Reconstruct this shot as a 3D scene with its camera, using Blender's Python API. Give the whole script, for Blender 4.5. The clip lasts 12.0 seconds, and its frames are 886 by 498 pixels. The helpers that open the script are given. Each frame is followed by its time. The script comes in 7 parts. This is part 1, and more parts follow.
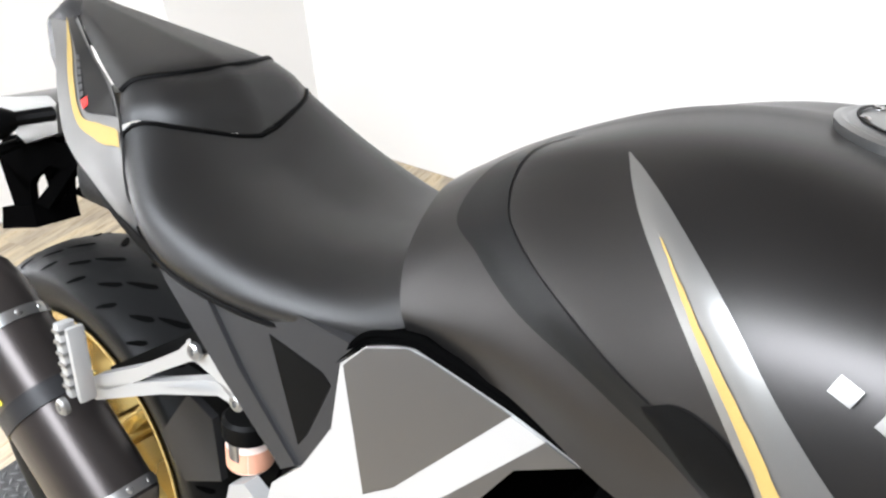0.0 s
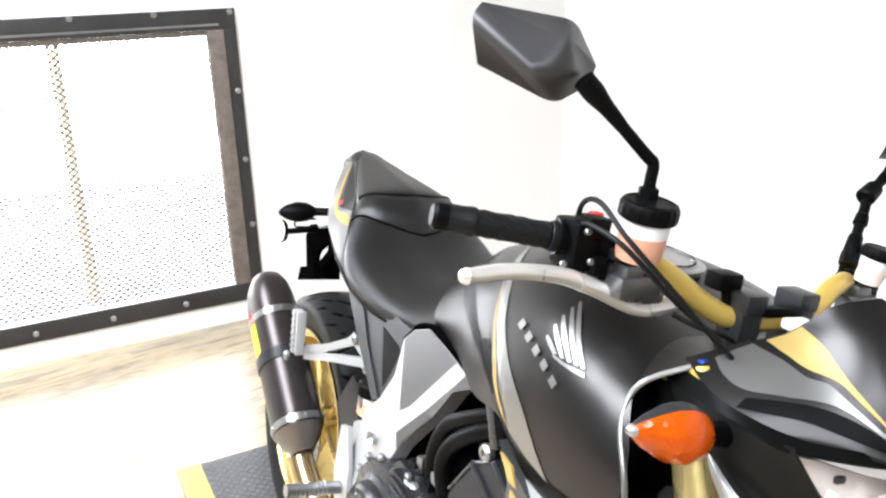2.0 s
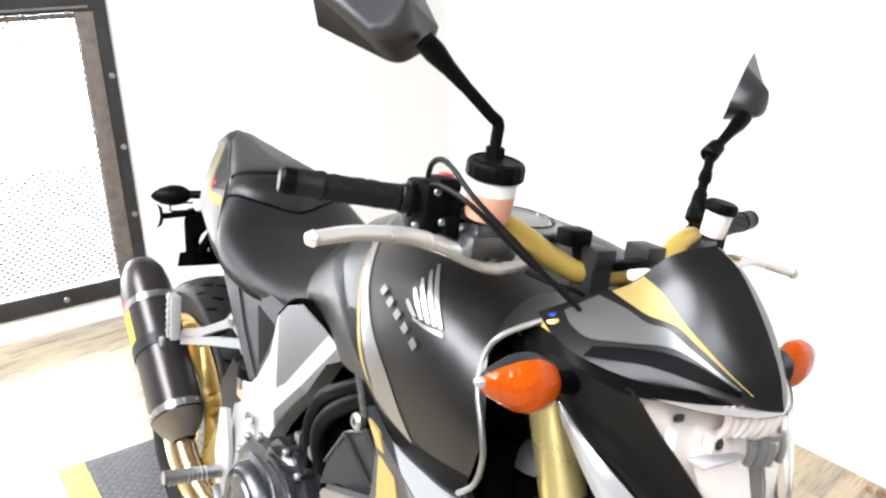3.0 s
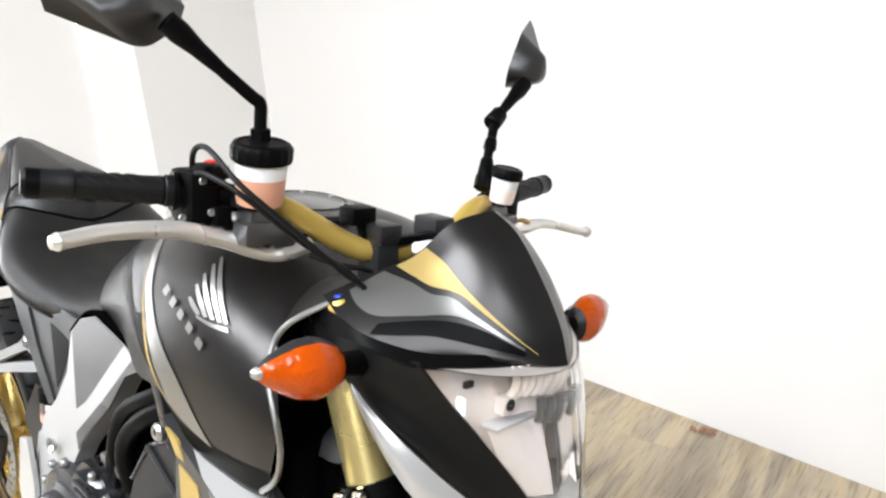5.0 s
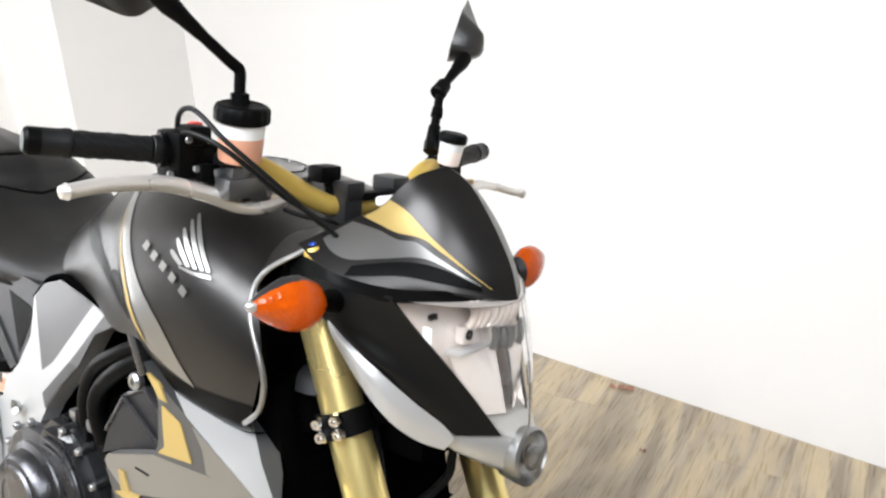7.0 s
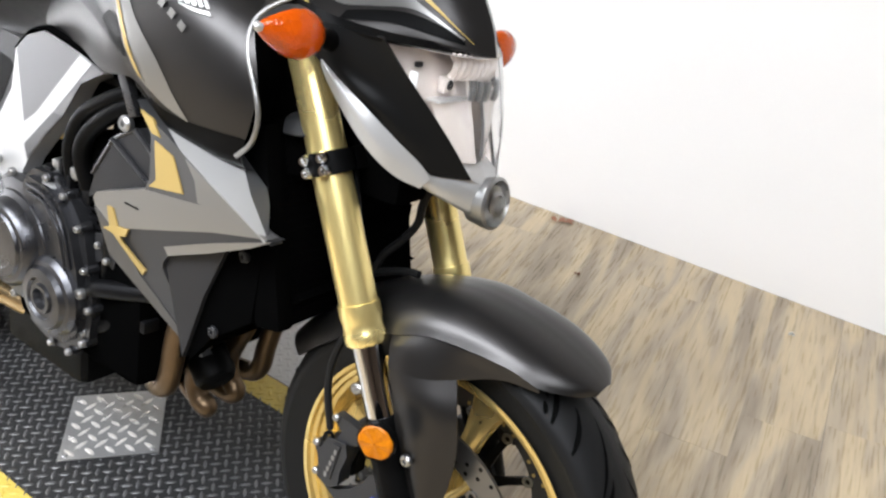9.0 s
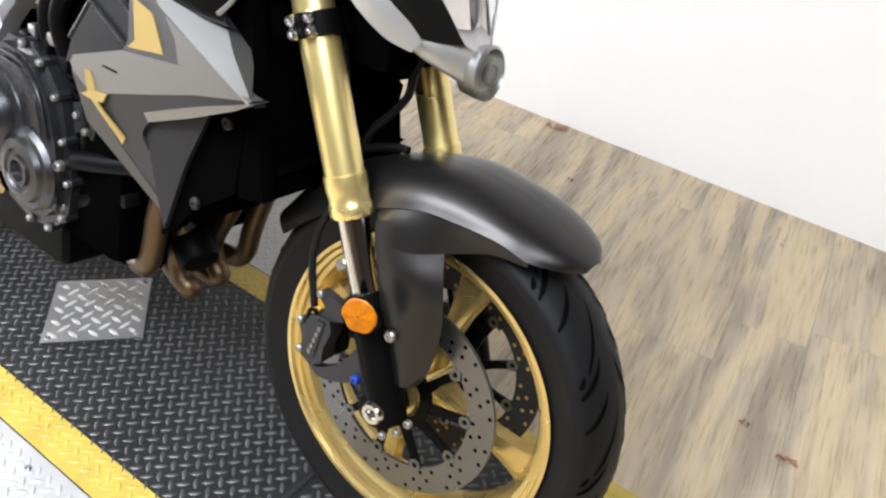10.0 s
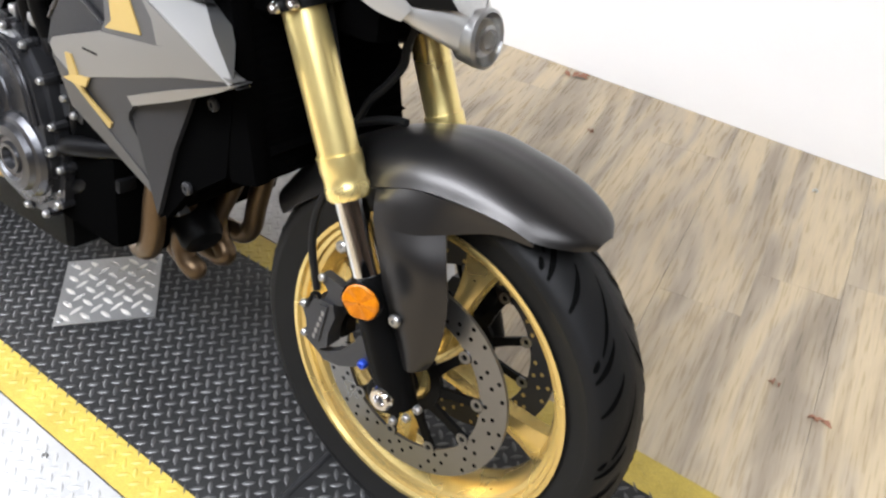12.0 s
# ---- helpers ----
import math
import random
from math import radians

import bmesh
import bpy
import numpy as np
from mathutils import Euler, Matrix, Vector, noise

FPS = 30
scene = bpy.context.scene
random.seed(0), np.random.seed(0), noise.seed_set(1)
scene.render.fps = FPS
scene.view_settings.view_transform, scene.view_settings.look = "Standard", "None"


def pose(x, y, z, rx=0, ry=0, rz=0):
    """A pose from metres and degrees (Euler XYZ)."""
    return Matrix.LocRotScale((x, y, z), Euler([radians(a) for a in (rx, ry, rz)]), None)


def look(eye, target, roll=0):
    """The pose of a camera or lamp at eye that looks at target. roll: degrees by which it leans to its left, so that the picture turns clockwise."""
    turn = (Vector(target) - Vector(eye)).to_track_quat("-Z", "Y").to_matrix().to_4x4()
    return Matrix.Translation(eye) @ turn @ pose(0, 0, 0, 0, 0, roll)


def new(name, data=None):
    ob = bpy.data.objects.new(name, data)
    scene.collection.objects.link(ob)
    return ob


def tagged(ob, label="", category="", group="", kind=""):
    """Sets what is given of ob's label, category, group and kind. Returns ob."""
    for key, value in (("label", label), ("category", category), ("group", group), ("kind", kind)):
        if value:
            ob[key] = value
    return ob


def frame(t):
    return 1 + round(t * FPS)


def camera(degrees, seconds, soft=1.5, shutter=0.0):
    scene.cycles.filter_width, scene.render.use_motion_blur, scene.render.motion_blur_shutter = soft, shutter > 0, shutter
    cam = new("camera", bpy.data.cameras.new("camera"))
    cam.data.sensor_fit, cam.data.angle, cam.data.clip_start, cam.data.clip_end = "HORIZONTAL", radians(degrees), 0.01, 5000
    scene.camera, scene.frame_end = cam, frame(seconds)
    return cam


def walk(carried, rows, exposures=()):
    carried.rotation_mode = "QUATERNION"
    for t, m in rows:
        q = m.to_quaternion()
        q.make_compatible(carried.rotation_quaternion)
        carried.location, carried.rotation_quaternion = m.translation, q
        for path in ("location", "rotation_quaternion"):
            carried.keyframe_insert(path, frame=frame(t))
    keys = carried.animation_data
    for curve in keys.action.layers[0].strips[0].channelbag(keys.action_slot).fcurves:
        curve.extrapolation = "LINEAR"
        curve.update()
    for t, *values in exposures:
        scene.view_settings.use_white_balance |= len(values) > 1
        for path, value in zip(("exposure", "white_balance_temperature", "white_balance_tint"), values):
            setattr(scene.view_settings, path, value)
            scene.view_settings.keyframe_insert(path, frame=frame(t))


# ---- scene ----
cam = camera(56.0, 12.0, soft=2.4)
PATH = [
    (0, (-0.4113, -0.4206, 1.2427), (-1.5006, 0.8609, 0.1606), -4.18),
    (0.5, (-0.2896, -0.5354, 1.2631), (-1.5534, 0.7186, 0.3519), -3.25),
    (1, (-0.093, -0.6161, 1.3262), (-1.5436, 0.5187, 0.5464), -3.39),
    (1.5, (0.1634, -0.5893, 1.3471), (-1.4926, 0.3006, 0.6646), -1.70),
    (2, (0.3092, -0.5712, 1.366), (-1.379, 0.285, 0.7203), -1.80),
    (2.5, (0.3412, -0.5544, 1.3501), (-1.291, 0.3839, 0.6749), -2.04),
    (3, (0.3454, -0.5306, 1.3418), (-1.2178, 0.5144, 0.6604), -1.79),
    (5, (0.3786, -0.4633, 1.3219), (-0.9515, 0.8447, 0.6008), -3.74),
    (5.5, (0.3879, -0.4542, 1.3288), (-0.9181, 0.889, 0.6287), -4.42),
    (6, (0.4014, -0.4499, 1.3348), (-0.8793, 0.9269, 0.6535), -4.53),
    (6.5, (0.421, -0.4822, 1.3259), (-0.8501, 0.9031, 0.6436), -2.44),
    (7, (0.4185, -0.5843, 1.3254), (-0.7517, 0.8492, 0.5667), -2.49),
    (9, (0.4705, -0.7325, 1.235), (-0.4969, 0.6844, 0.207), 3.80),
    (9.5, (0.4752, -0.7324, 1.195), (-0.4455, 0.6512, 0.0824), 4.90),
    (10, (0.4842, -0.7353, 1.1628), (-0.4014, 0.6199, -0.0116), 6.05),
    (10.5, (0.492, -0.7383, 1.1372), (-0.3469, 0.5932, -0.097), 7.10),
    (11, (0.4971, -0.741, 1.1146), (-0.2877, 0.5665, -0.1794), 7.88),
    (11.5, (0.4865, -0.7427, 1.1155), (-0.2855, 0.528, -0.2222), 7.68),
    (12, (0.4699, -0.6581, 1.1665), (-0.4209, 0.5894, -0.1181), 2.37),
]
walk(cam, [(t, look(eye, target, roll)) for t, eye, target, roll in PATH],
     ((0.0, 0.98, 6330, 13), (1.0, 1.13, 6330, 13), (3.2, 1.15, 6330, 13), (5.0, 0.80, 6450, 13), (7.2, 0.78, 6450, 13), (9.0, 0.70, 6400, 14), (12.0, 0.82, 6370, 15)))

# ---- light ----
world = bpy.data.worlds.new("world")
scene.world = world
world.use_nodes = True
sky = world.node_tree.nodes.new("ShaderNodeTexSky")
sky.sky_type, sky.sun_disc = "NISHITA", False
sky.sun_elevation, sky.sun_rotation = radians(31), radians(180)
world.node_tree.links.new(sky.outputs[0], world.node_tree.nodes["Background"].inputs[0])
world.node_tree.nodes["Background"].inputs[1].default_value = 0.1


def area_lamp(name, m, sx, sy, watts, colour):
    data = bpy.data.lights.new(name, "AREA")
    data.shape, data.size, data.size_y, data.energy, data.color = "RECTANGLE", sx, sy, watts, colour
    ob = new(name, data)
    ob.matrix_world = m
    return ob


# two unseen lamps assumed above, added for brightness; daylight in the grated opening
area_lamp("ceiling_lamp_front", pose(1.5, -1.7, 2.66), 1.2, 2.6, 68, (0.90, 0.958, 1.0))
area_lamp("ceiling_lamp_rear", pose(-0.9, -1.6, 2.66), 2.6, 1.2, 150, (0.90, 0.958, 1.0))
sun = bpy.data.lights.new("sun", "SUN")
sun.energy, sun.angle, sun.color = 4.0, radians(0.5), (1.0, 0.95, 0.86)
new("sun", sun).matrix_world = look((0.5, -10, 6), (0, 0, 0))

# ---- materials ----
def material(name, colour, rough=0.5, metal=0.0, grain=0.12, scale=40.0, bump=0.0, fine=400.0, coat=0.0, blotch=0.15, spec=0.5):
    """A painted, moulded or metal surface: blotches, grain and fine relief."""
    m = bpy.data.materials.new(name)
    m.use_nodes = True
    t = m.node_tree
    b = t.nodes["Principled BSDF"]
    co = t.nodes.new("ShaderNodeTexCoord")
    n1, n2 = t.nodes.new("ShaderNodeTexNoise"), t.nodes.new("ShaderNodeTexNoise")
    n1.inputs["Scale"].default_value, n1.inputs["Detail"].default_value = scale * 0.18, 4
    n2.inputs["Scale"].default_value, n2.inputs["Detail"].default_value = fine, 3
    t.links.new(co.outputs["Object"], n1.inputs["Vector"])
    t.links.new(co.outputs["Object"], n2.inputs["Vector"])
    mix = t.nodes.new("ShaderNodeMix")
    mix.data_type = "RGBA"
    mix.inputs["A"].default_value = (*[c * (1 - blotch) for c in colour], 1)
    mix.inputs["B"].default_value = (*[min(1, c * (1 + blotch)) for c in colour], 1)
    t.links.new(n1.outputs["Fac"], mix.inputs["Factor"])
    mix2 = t.nodes.new("ShaderNodeMix")
    mix2.data_type, mix2.blend_type = "RGBA", "MULTIPLY"
    mix2.inputs["Factor"].default_value = grain
    t.links.new(mix.outputs["Result"], mix2.inputs["A"])
    t.links.new(n2.outputs["Fac"], mix2.inputs["B"])
    t.links.new(mix2.outputs["Result"], b.inputs["Base Color"])
    ramp = t.nodes.new("ShaderNodeMapRange")
    ramp.inputs["To Min"].default_value, ramp.inputs["To Max"].default_value = max(0.02, rough - 0.07), min(1, rough + 0.07)
    t.links.new(n1.outputs["Fac"], ramp.inputs["Value"])
    t.links.new(ramp.outputs["Result"], b.inputs["Roughness"])
    b.inputs["Metallic"].default_value = metal
    b.inputs["Coat Weight"].default_value = coat
    b.inputs["Coat Roughness"].default_value = 0.12
    b.inputs["Specular IOR Level"].default_value = spec
    if bump:
        bn = t.nodes.new("ShaderNodeBump")
        bn.inputs["Strength"].default_value, bn.inputs["Distance"].default_value = bump, 0.001
        t.links.new(n2.outputs["Fac"], bn.inputs["Height"])
        t.links.new(bn.outputs["Normal"], b.inputs["Normal"])
    return m


def glass(name, colour, rough=0.02, trans=1.0):
    m = bpy.data.materials.new(name)
    m.use_nodes = True
    b = m.node_tree.nodes["Principled BSDF"]
    b.inputs["Base Color"].default_value = (*colour, 1)
    b.inputs["Roughness"].default_value = rough
    b.inputs["Transmission Weight"].default_value = trans
    b.inputs["IOR"].default_value = 1.45
    return m


def faceted(m, scale, strength):
    """Moulded facets in a lamp lens."""
    t = m.node_tree
    co, v, bn = t.nodes.new("ShaderNodeTexCoord"), t.nodes.new("ShaderNodeTexVoronoi"), t.nodes.new("ShaderNodeBump")
    v.inputs["Scale"].default_value = scale
    bn.inputs["Strength"].default_value, bn.inputs["Distance"].default_value = strength, 0.004
    t.links.new(co.outputs["Object"], v.inputs["Vector"])
    t.links.new(v.outputs["Distance"], bn.inputs["Height"])
    t.links.new(bn.outputs["Normal"], t.nodes["Principled BSDF"].inputs["Normal"])
    return m


def plank_material():
    """Pale weathered oak vinyl: tan and grey drifts, long dark streaks, fine grain; every plank differs."""
    m = bpy.data.materials.new("oak_plank")
    m.use_nodes = True
    t = m.node_tree
    b = t.nodes["Principled BSDF"]
    co, info = t.nodes.new("ShaderNodeMapping"), t.nodes.new("ShaderNodeObjectInfo")
    co.vector_type = "TEXTURE"
    co.inputs["Rotation"].default_value = (0, 0, radians(8.7))
    t.links.new(t.nodes.new("ShaderNodeNewGeometry").outputs["Position"], co.inputs["Vector"])
    k = t.nodes.new("ShaderNodeMath")
    k.operation = "MULTIPLY"
    k.inputs[1].default_value = 0.05
    t.links.new(info.outputs["Random"], k.inputs[0])
    comb = t.nodes.new("ShaderNodeCombineXYZ")
    for i in range(3):
        t.links.new(k.outputs[0], comb.inputs[i])

    def noise(stretch, scale, detail, warp=0.0):
        v = t.nodes.new("ShaderNodeVectorMath")
        v.operation = "MULTIPLY_ADD"
        v.inputs[1].default_value = (1, stretch, 1)
        n = t.nodes.new("ShaderNodeTexNoise")
        n.inputs["Scale"].default_value, n.inputs["Detail"].default_value, n.inputs["Distortion"].default_value = scale, detail, warp
        t.links.new(co.outputs["Vector"], v.inputs[0])
        t.links.new(comb.outputs[0], v.inputs[2])
        t.links.new(v.outputs[0], n.inputs["Vector"])
        return n

    def ramp(n, *stops):
        r = t.nodes.new("ShaderNodeValToRGB")
        for i, (p, c) in enumerate(stops):
            e = r.color_ramp.elements[i] if i < 2 else r.color_ramp.elements.new(p)
            e.position, e.color = p, (*c, 1)
        t.links.new(n.outputs["Fac"], r.inputs["Fac"])
        return r.outputs["Color"]

    def times(a, c, f):
        x = t.nodes.new("ShaderNodeMix")
        x.data_type, x.blend_type = "RGBA", "MULTIPLY"
        x.inputs["Factor"].default_value = f
        t.links.new(a, x.inputs["A"])
        t.links.new(c, x.inputs["B"])
        return x.outputs["Result"]
    drift = ramp(noise(0.14, 13.0, 4, 0.8), (0.38, (0.320, 0.262, 0.188)), (0.60, (0.520, 0.415, 0.262)), (0.48, (0.430, 0.352, 0.244)))
    streak = ramp(noise(0.07, 30.0, 4, 0.5), (0.34, (0.50, 0.47, 0.45)), (0.46, (1.0, 1.0, 1.0)))
    smoke = ramp(noise(0.30, 6.0, 6, 1.2), (0.33, (0.34, 0.31, 0.29)), (0.50, (1.0, 1.0, 1.0)))
    fine_n = noise(0.06, 170.0, 5)
    fine = ramp(fine_n, (0.30, (0.74, 0.72, 0.70)), (0.60, (1.05, 1.05, 1.05)))
    tone = t.nodes.new("ShaderNodeMapRange")
    tone.inputs["To Min"].default_value, tone.inputs["To Max"].default_value = 0.975, 1.025
    t.links.new(info.outputs["Random"], tone.inputs["Value"])
    c = times(drift, streak, 0.38)
    c = times(c, smoke, 0.36)
    c = times(c, fine, 0.65)
    c = times(c, tone.outputs["Result"], 1.0)
    t.links.new(c, b.inputs["Base Color"])
    rr = t.nodes.new("ShaderNodeMapRange")
    rr.inputs["To Min"].default_value, rr.inputs["To Max"].default_value = 0.20, 0.38
    t.links.new(fine_n.outputs["Fac"], rr.inputs["Value"])
    t.links.new(rr.outputs["Result"], b.inputs["Roughness"])
    bn = t.nodes.new("ShaderNodeBump")
    bn.inputs["Strength"].default_value, bn.inputs["Distance"].default_value = 0.25, 0.001
    t.links.new(fine_n.outputs["Fac"], bn.inputs["Height"])
    t.links.new(bn.outputs["Normal"], b.inputs["Normal"])
    return m


WALL = material("white_wall_paint", (0.83, 0.81, 0.78), 0.6, 0, 0.04, 8, 0.08, 900, blotch=0.02)
# unseen ceiling: dark colour chosen for darker reflections on upper surfaces
CEIL = material("dark_unseen_ceiling", (0.15, 0.12, 0.098), 0.8, 0, 0.04, 8, 0.1, 300, blotch=0.03)
# for unseen walls: dark brown so paint and metal reflect less white
DIMWALL = material("dim_unseen_wall", (0.16, 0.105, 0.068), 0.6, 0, 0.3, 12, 0.1, 300, blotch=0.3)
PLANK = plank_material()
CHEQUER = material("black_chequer_plate", (0.022, 0.0218, 0.0218), 0.42, 0.35, 0.35, 30, 0.2, 500, blotch=0.4, spec=0.3)
# lugs lighter than their plate: glints on the raised metal are in the colour
LUG = material("chequer_lug_glint", (0.11, 0.11, 0.11), 0.36, 0.6, 0.35, 60, 0.15, 700, blotch=0.6)
YELLOW = material("yellow_floor_paint", (0.55, 0.405, 0.07), 0.45, 0, 0.5, 90, 0.2, 300, blotch=0.35)
ALU = material("bare_aluminium_plate", (0.49, 0.486, 0.477), 0.48, 0.4, 0.25, 50, 0.15, 700, blotch=0.18)
STEEL = material("zinc_steel", (0.36, 0.36, 0.355), 0.32, 0.9, 0.15, 80, 0, 600)
EDGE = material("raw_steel_edge", (0.33, 0.29, 0.24), 0.5, 0.5, 0.3, 60, 0.1, 500, blotch=0.3)
BLACKSTEEL = material("black_steel_frame", (0.022, 0.022, 0.023), 0.5, 0.2, 0.3, 40, 0.1, 500, blotch=0.3, spec=0.3)
WOOD = material("weathered_frame_wood", (0.19, 0.155, 0.13), 0.7, 0, 0.6, 120, 0.3, 150, blotch=0.6)
# blotchy black steel, lifted to grey for the glare round the opening
FRAMESTEEL = material("glare_grey_frame_steel", (0.052, 0.050, 0.048), 0.5, 0.3, 0.45, 40, 0.15, 300, blotch=0.5, spec=0.3)
SCREENSTEEL = material("grey_screen_steel", (0.06, 0.059, 0.058), 0.5, 0.3, 0.2, 40, 0, 300)
PLATEALU = material("dull_aluminium_cover", (0.34, 0.338, 0.33), 0.36, 0.75, 0.3, 50, 0.15, 700, blotch=0.25)
SHELL = material("dark_grey_mirror_plastic", (0.030, 0.029, 0.029), 0.42, 0, 0.15, 30, 0.1, 900, blotch=0.1, spec=0.45)
CONE = material("dull_bronze_steel", (0.20, 0.175, 0.15), 0.34, 0.8, 0.2, 50, 0.05, 500, blotch=0.2)
POST = material("pale_pine_post", (0.82, 0.70, 0.52), 0.6, 0, 0.2, 40, 0.1, 300)
MATTE = material("matte_graphite_paint", (0.046, 0.044, 0.0428), 0.32, 0.86, 0.1, 20, 0.05, 1800, blotch=0.06, spec=0.2)
GLOSSBLACK = material("satin_black_band", (0.012, 0.0118, 0.0115), 0.3, 0.3, 0.1, 20, 0, 900, blotch=0.1, spec=0.25)
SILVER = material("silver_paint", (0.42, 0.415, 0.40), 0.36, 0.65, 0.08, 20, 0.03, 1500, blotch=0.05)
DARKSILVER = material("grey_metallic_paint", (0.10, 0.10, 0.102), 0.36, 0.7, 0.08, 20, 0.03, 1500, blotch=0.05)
GOLDPAINT = material("gold_paint", (0.36, 0.255, 0.085), 0.46, 0.25, 0.1, 20, 0, 900, blotch=0.06, spec=0.3)
GOLDBAR = material("satin_gold_bar", (0.60, 0.415, 0.095), 0.38, 0.4, 0.1, 20, 0, 900, blotch=0.06)
GOLD = material("gold_anodised", (1.0, 0.78, 0.33), 0.28, 0.85, 0.1, 30, 0, 900, blotch=0.08)
GOLDWHEEL = material("gold_wheel_paint", (0.67, 0.505, 0.195), 0.27, 0.82, 0.12, 30, 0.03, 900, blotch=0.1)
VINYL = material("black_seat_vinyl", (0.0095, 0.0092, 0.009), 0.36, 0, 0.25, 30, 0.35, 1100, blotch=0.12, spec=0.42)
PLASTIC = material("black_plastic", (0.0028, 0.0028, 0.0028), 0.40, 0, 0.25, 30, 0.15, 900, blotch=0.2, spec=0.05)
# colour near zero: deep shade on black and recessed parts is painted in
SHADEBLACK = material("shade_black_moulding", (0.0016, 0.0016, 0.0016), 0.8, 0, 0.25, 30, 0.15, 900, blotch=0.2, spec=0.0)
GREYPLASTIC = material("grey_plastic", (0.018, 0.018, 0.019), 0.42, 0.1, 0.2, 30, 0.15, 900, blotch=0.12, spec=0.2)
RUBBER = material("tyre_rubber", (0.008, 0.008, 0.008), 0.48, 0, 0.3, 50, 0.25, 700, blotch=0.3, spec=0.13)
# near-black colour in place of the shade inside grooves, holes and bore
GROOVESHADE = material("groove_shade", (0.001, 0.001, 0.001), 0.95, spec=0.05)
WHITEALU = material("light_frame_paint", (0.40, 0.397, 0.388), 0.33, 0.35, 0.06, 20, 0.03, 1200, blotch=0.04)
CASTALU = material("cast_engine_cover", (0.072, 0.072, 0.076), 0.28, 0.85, 0.2, 60, 0.12, 900, blotch=0.2)
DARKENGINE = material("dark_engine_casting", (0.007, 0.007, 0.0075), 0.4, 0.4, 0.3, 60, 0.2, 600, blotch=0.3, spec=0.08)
CHROME = material("polished_steel", (0.68, 0.68, 0.68), 0.12, 1.0, 0.05, 40, 0, 600)
DISC = material("brake_disc_steel", (0.19, 0.188, 0.185), 0.3, 0.9, 0.2, 120, 0.05, 900, blotch=0.15)
MUFFLER = material("dark_titanium_can", (0.044, 0.038, 0.036), 0.30, 0.65, 0.15, 30, 0.05, 900, blotch=0.12)
HEADER = material("heat_stained_pipe", (0.125, 0.082, 0.045), 0.36, 0.8, 0.3, 60, 0.05, 500, blotch=0.6)
BRASSPIPE = material("bronzed_link_pipe", (0.5, 0.36, 0.19), 0.27, 0.9, 0.2, 50, 0, 500, blotch=0.2)
POLISHED = material("lever_aluminium", (0.72, 0.69, 0.65), 0.28, 0.6, 0.1, 40, 0, 700, blotch=0.1)
AMBER = faceted(glass("amber_lens", (0.86, 0.118, 0.003), 0.1, 0.5), 210.0, 0.17)
REFLECT = material("amber_reflector", (0.50, 0.150, 0.002), 0.3, 0, 0.5, 300, 0.5, 260, spec=0.2)
CLEAR = glass("clear_lens", (0.98, 0.98, 0.98), 0.02, 1.0)
# lamp reflector: the beige it would reflect is mixed into the colour
BOWL = material("warm_tinted_reflector", (0.76, 0.69, 0.64), 0.2, 0.5, 0.05, 60, 0, 400)
FLUID = glass("milky_reservoir", (0.92, 0.78, 0.7), 0.35, 0.25)
FLUIDRED = material("brake_fluid", (0.66, 0.33, 0.22), 0.35, 0, 0.05, 30)
RED = material("red_paint", (0.6, 0.02, 0.015), 0.35, 0, 0.1)
LABELY = material("yellow_label", (0.7, 0.62, 0.03), 0.4, 0, 0.1)
WHITE = material("white_plastic", (0.75, 0.75, 0.74), 0.35, 0, 0.05)
MIRROR = material("mirror_glass", (0.85, 0.85, 0.85), 0.03, 1.0, 0.0, 10, 0, 100, blotch=0.0)
CONCRETE = material("pale_concrete", (0.5, 0.49, 0.46), 0.8, 0, 0.2, 20, 0.2, 200, blotch=0.12)
TAILGREY = material("tail_panel_paint", (0.2, 0.195, 0.188), 0.36, 0.7, 0.08, 20, 0.03, 1500, blotch=0.05)
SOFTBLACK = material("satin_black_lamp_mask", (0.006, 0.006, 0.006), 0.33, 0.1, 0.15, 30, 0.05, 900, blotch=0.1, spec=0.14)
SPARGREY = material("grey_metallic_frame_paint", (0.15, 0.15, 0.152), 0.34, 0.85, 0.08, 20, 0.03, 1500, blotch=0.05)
COVERGREY = material("dark_grey_side_cover", (0.022, 0.022, 0.023), 0.38, 0.1, 0.2, 30, 0.15, 900, blotch=0.12, spec=0.3)
BADGE = material("silver_badge", (0.24, 0.233, 0.222), 0.34, 0.75, 0.05, 30, 0, 900, blotch=0.05)
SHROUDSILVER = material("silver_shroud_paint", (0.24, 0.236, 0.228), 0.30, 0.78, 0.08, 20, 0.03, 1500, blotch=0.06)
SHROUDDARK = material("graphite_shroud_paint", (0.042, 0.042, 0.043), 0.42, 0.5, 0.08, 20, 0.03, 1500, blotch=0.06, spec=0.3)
BLUE = material("blue_anodised", (0.03, 0.08, 0.5), 0.3, 0.7)
LEAF = material("dry_leaf", (0.36, 0.17, 0.10), 0.7, 0, 0.3, 80, 0.2, 300, blotch=0.4)
PAPER = material("paper_scrap", (0.7, 0.68, 0.62), 0.7)
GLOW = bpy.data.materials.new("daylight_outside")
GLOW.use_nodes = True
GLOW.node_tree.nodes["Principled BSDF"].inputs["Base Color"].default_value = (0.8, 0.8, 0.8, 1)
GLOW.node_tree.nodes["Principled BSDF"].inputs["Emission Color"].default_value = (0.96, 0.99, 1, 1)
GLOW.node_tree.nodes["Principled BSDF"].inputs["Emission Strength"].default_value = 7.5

# ---- building helpers ----
def V(*p):
    return np.array(p, float)


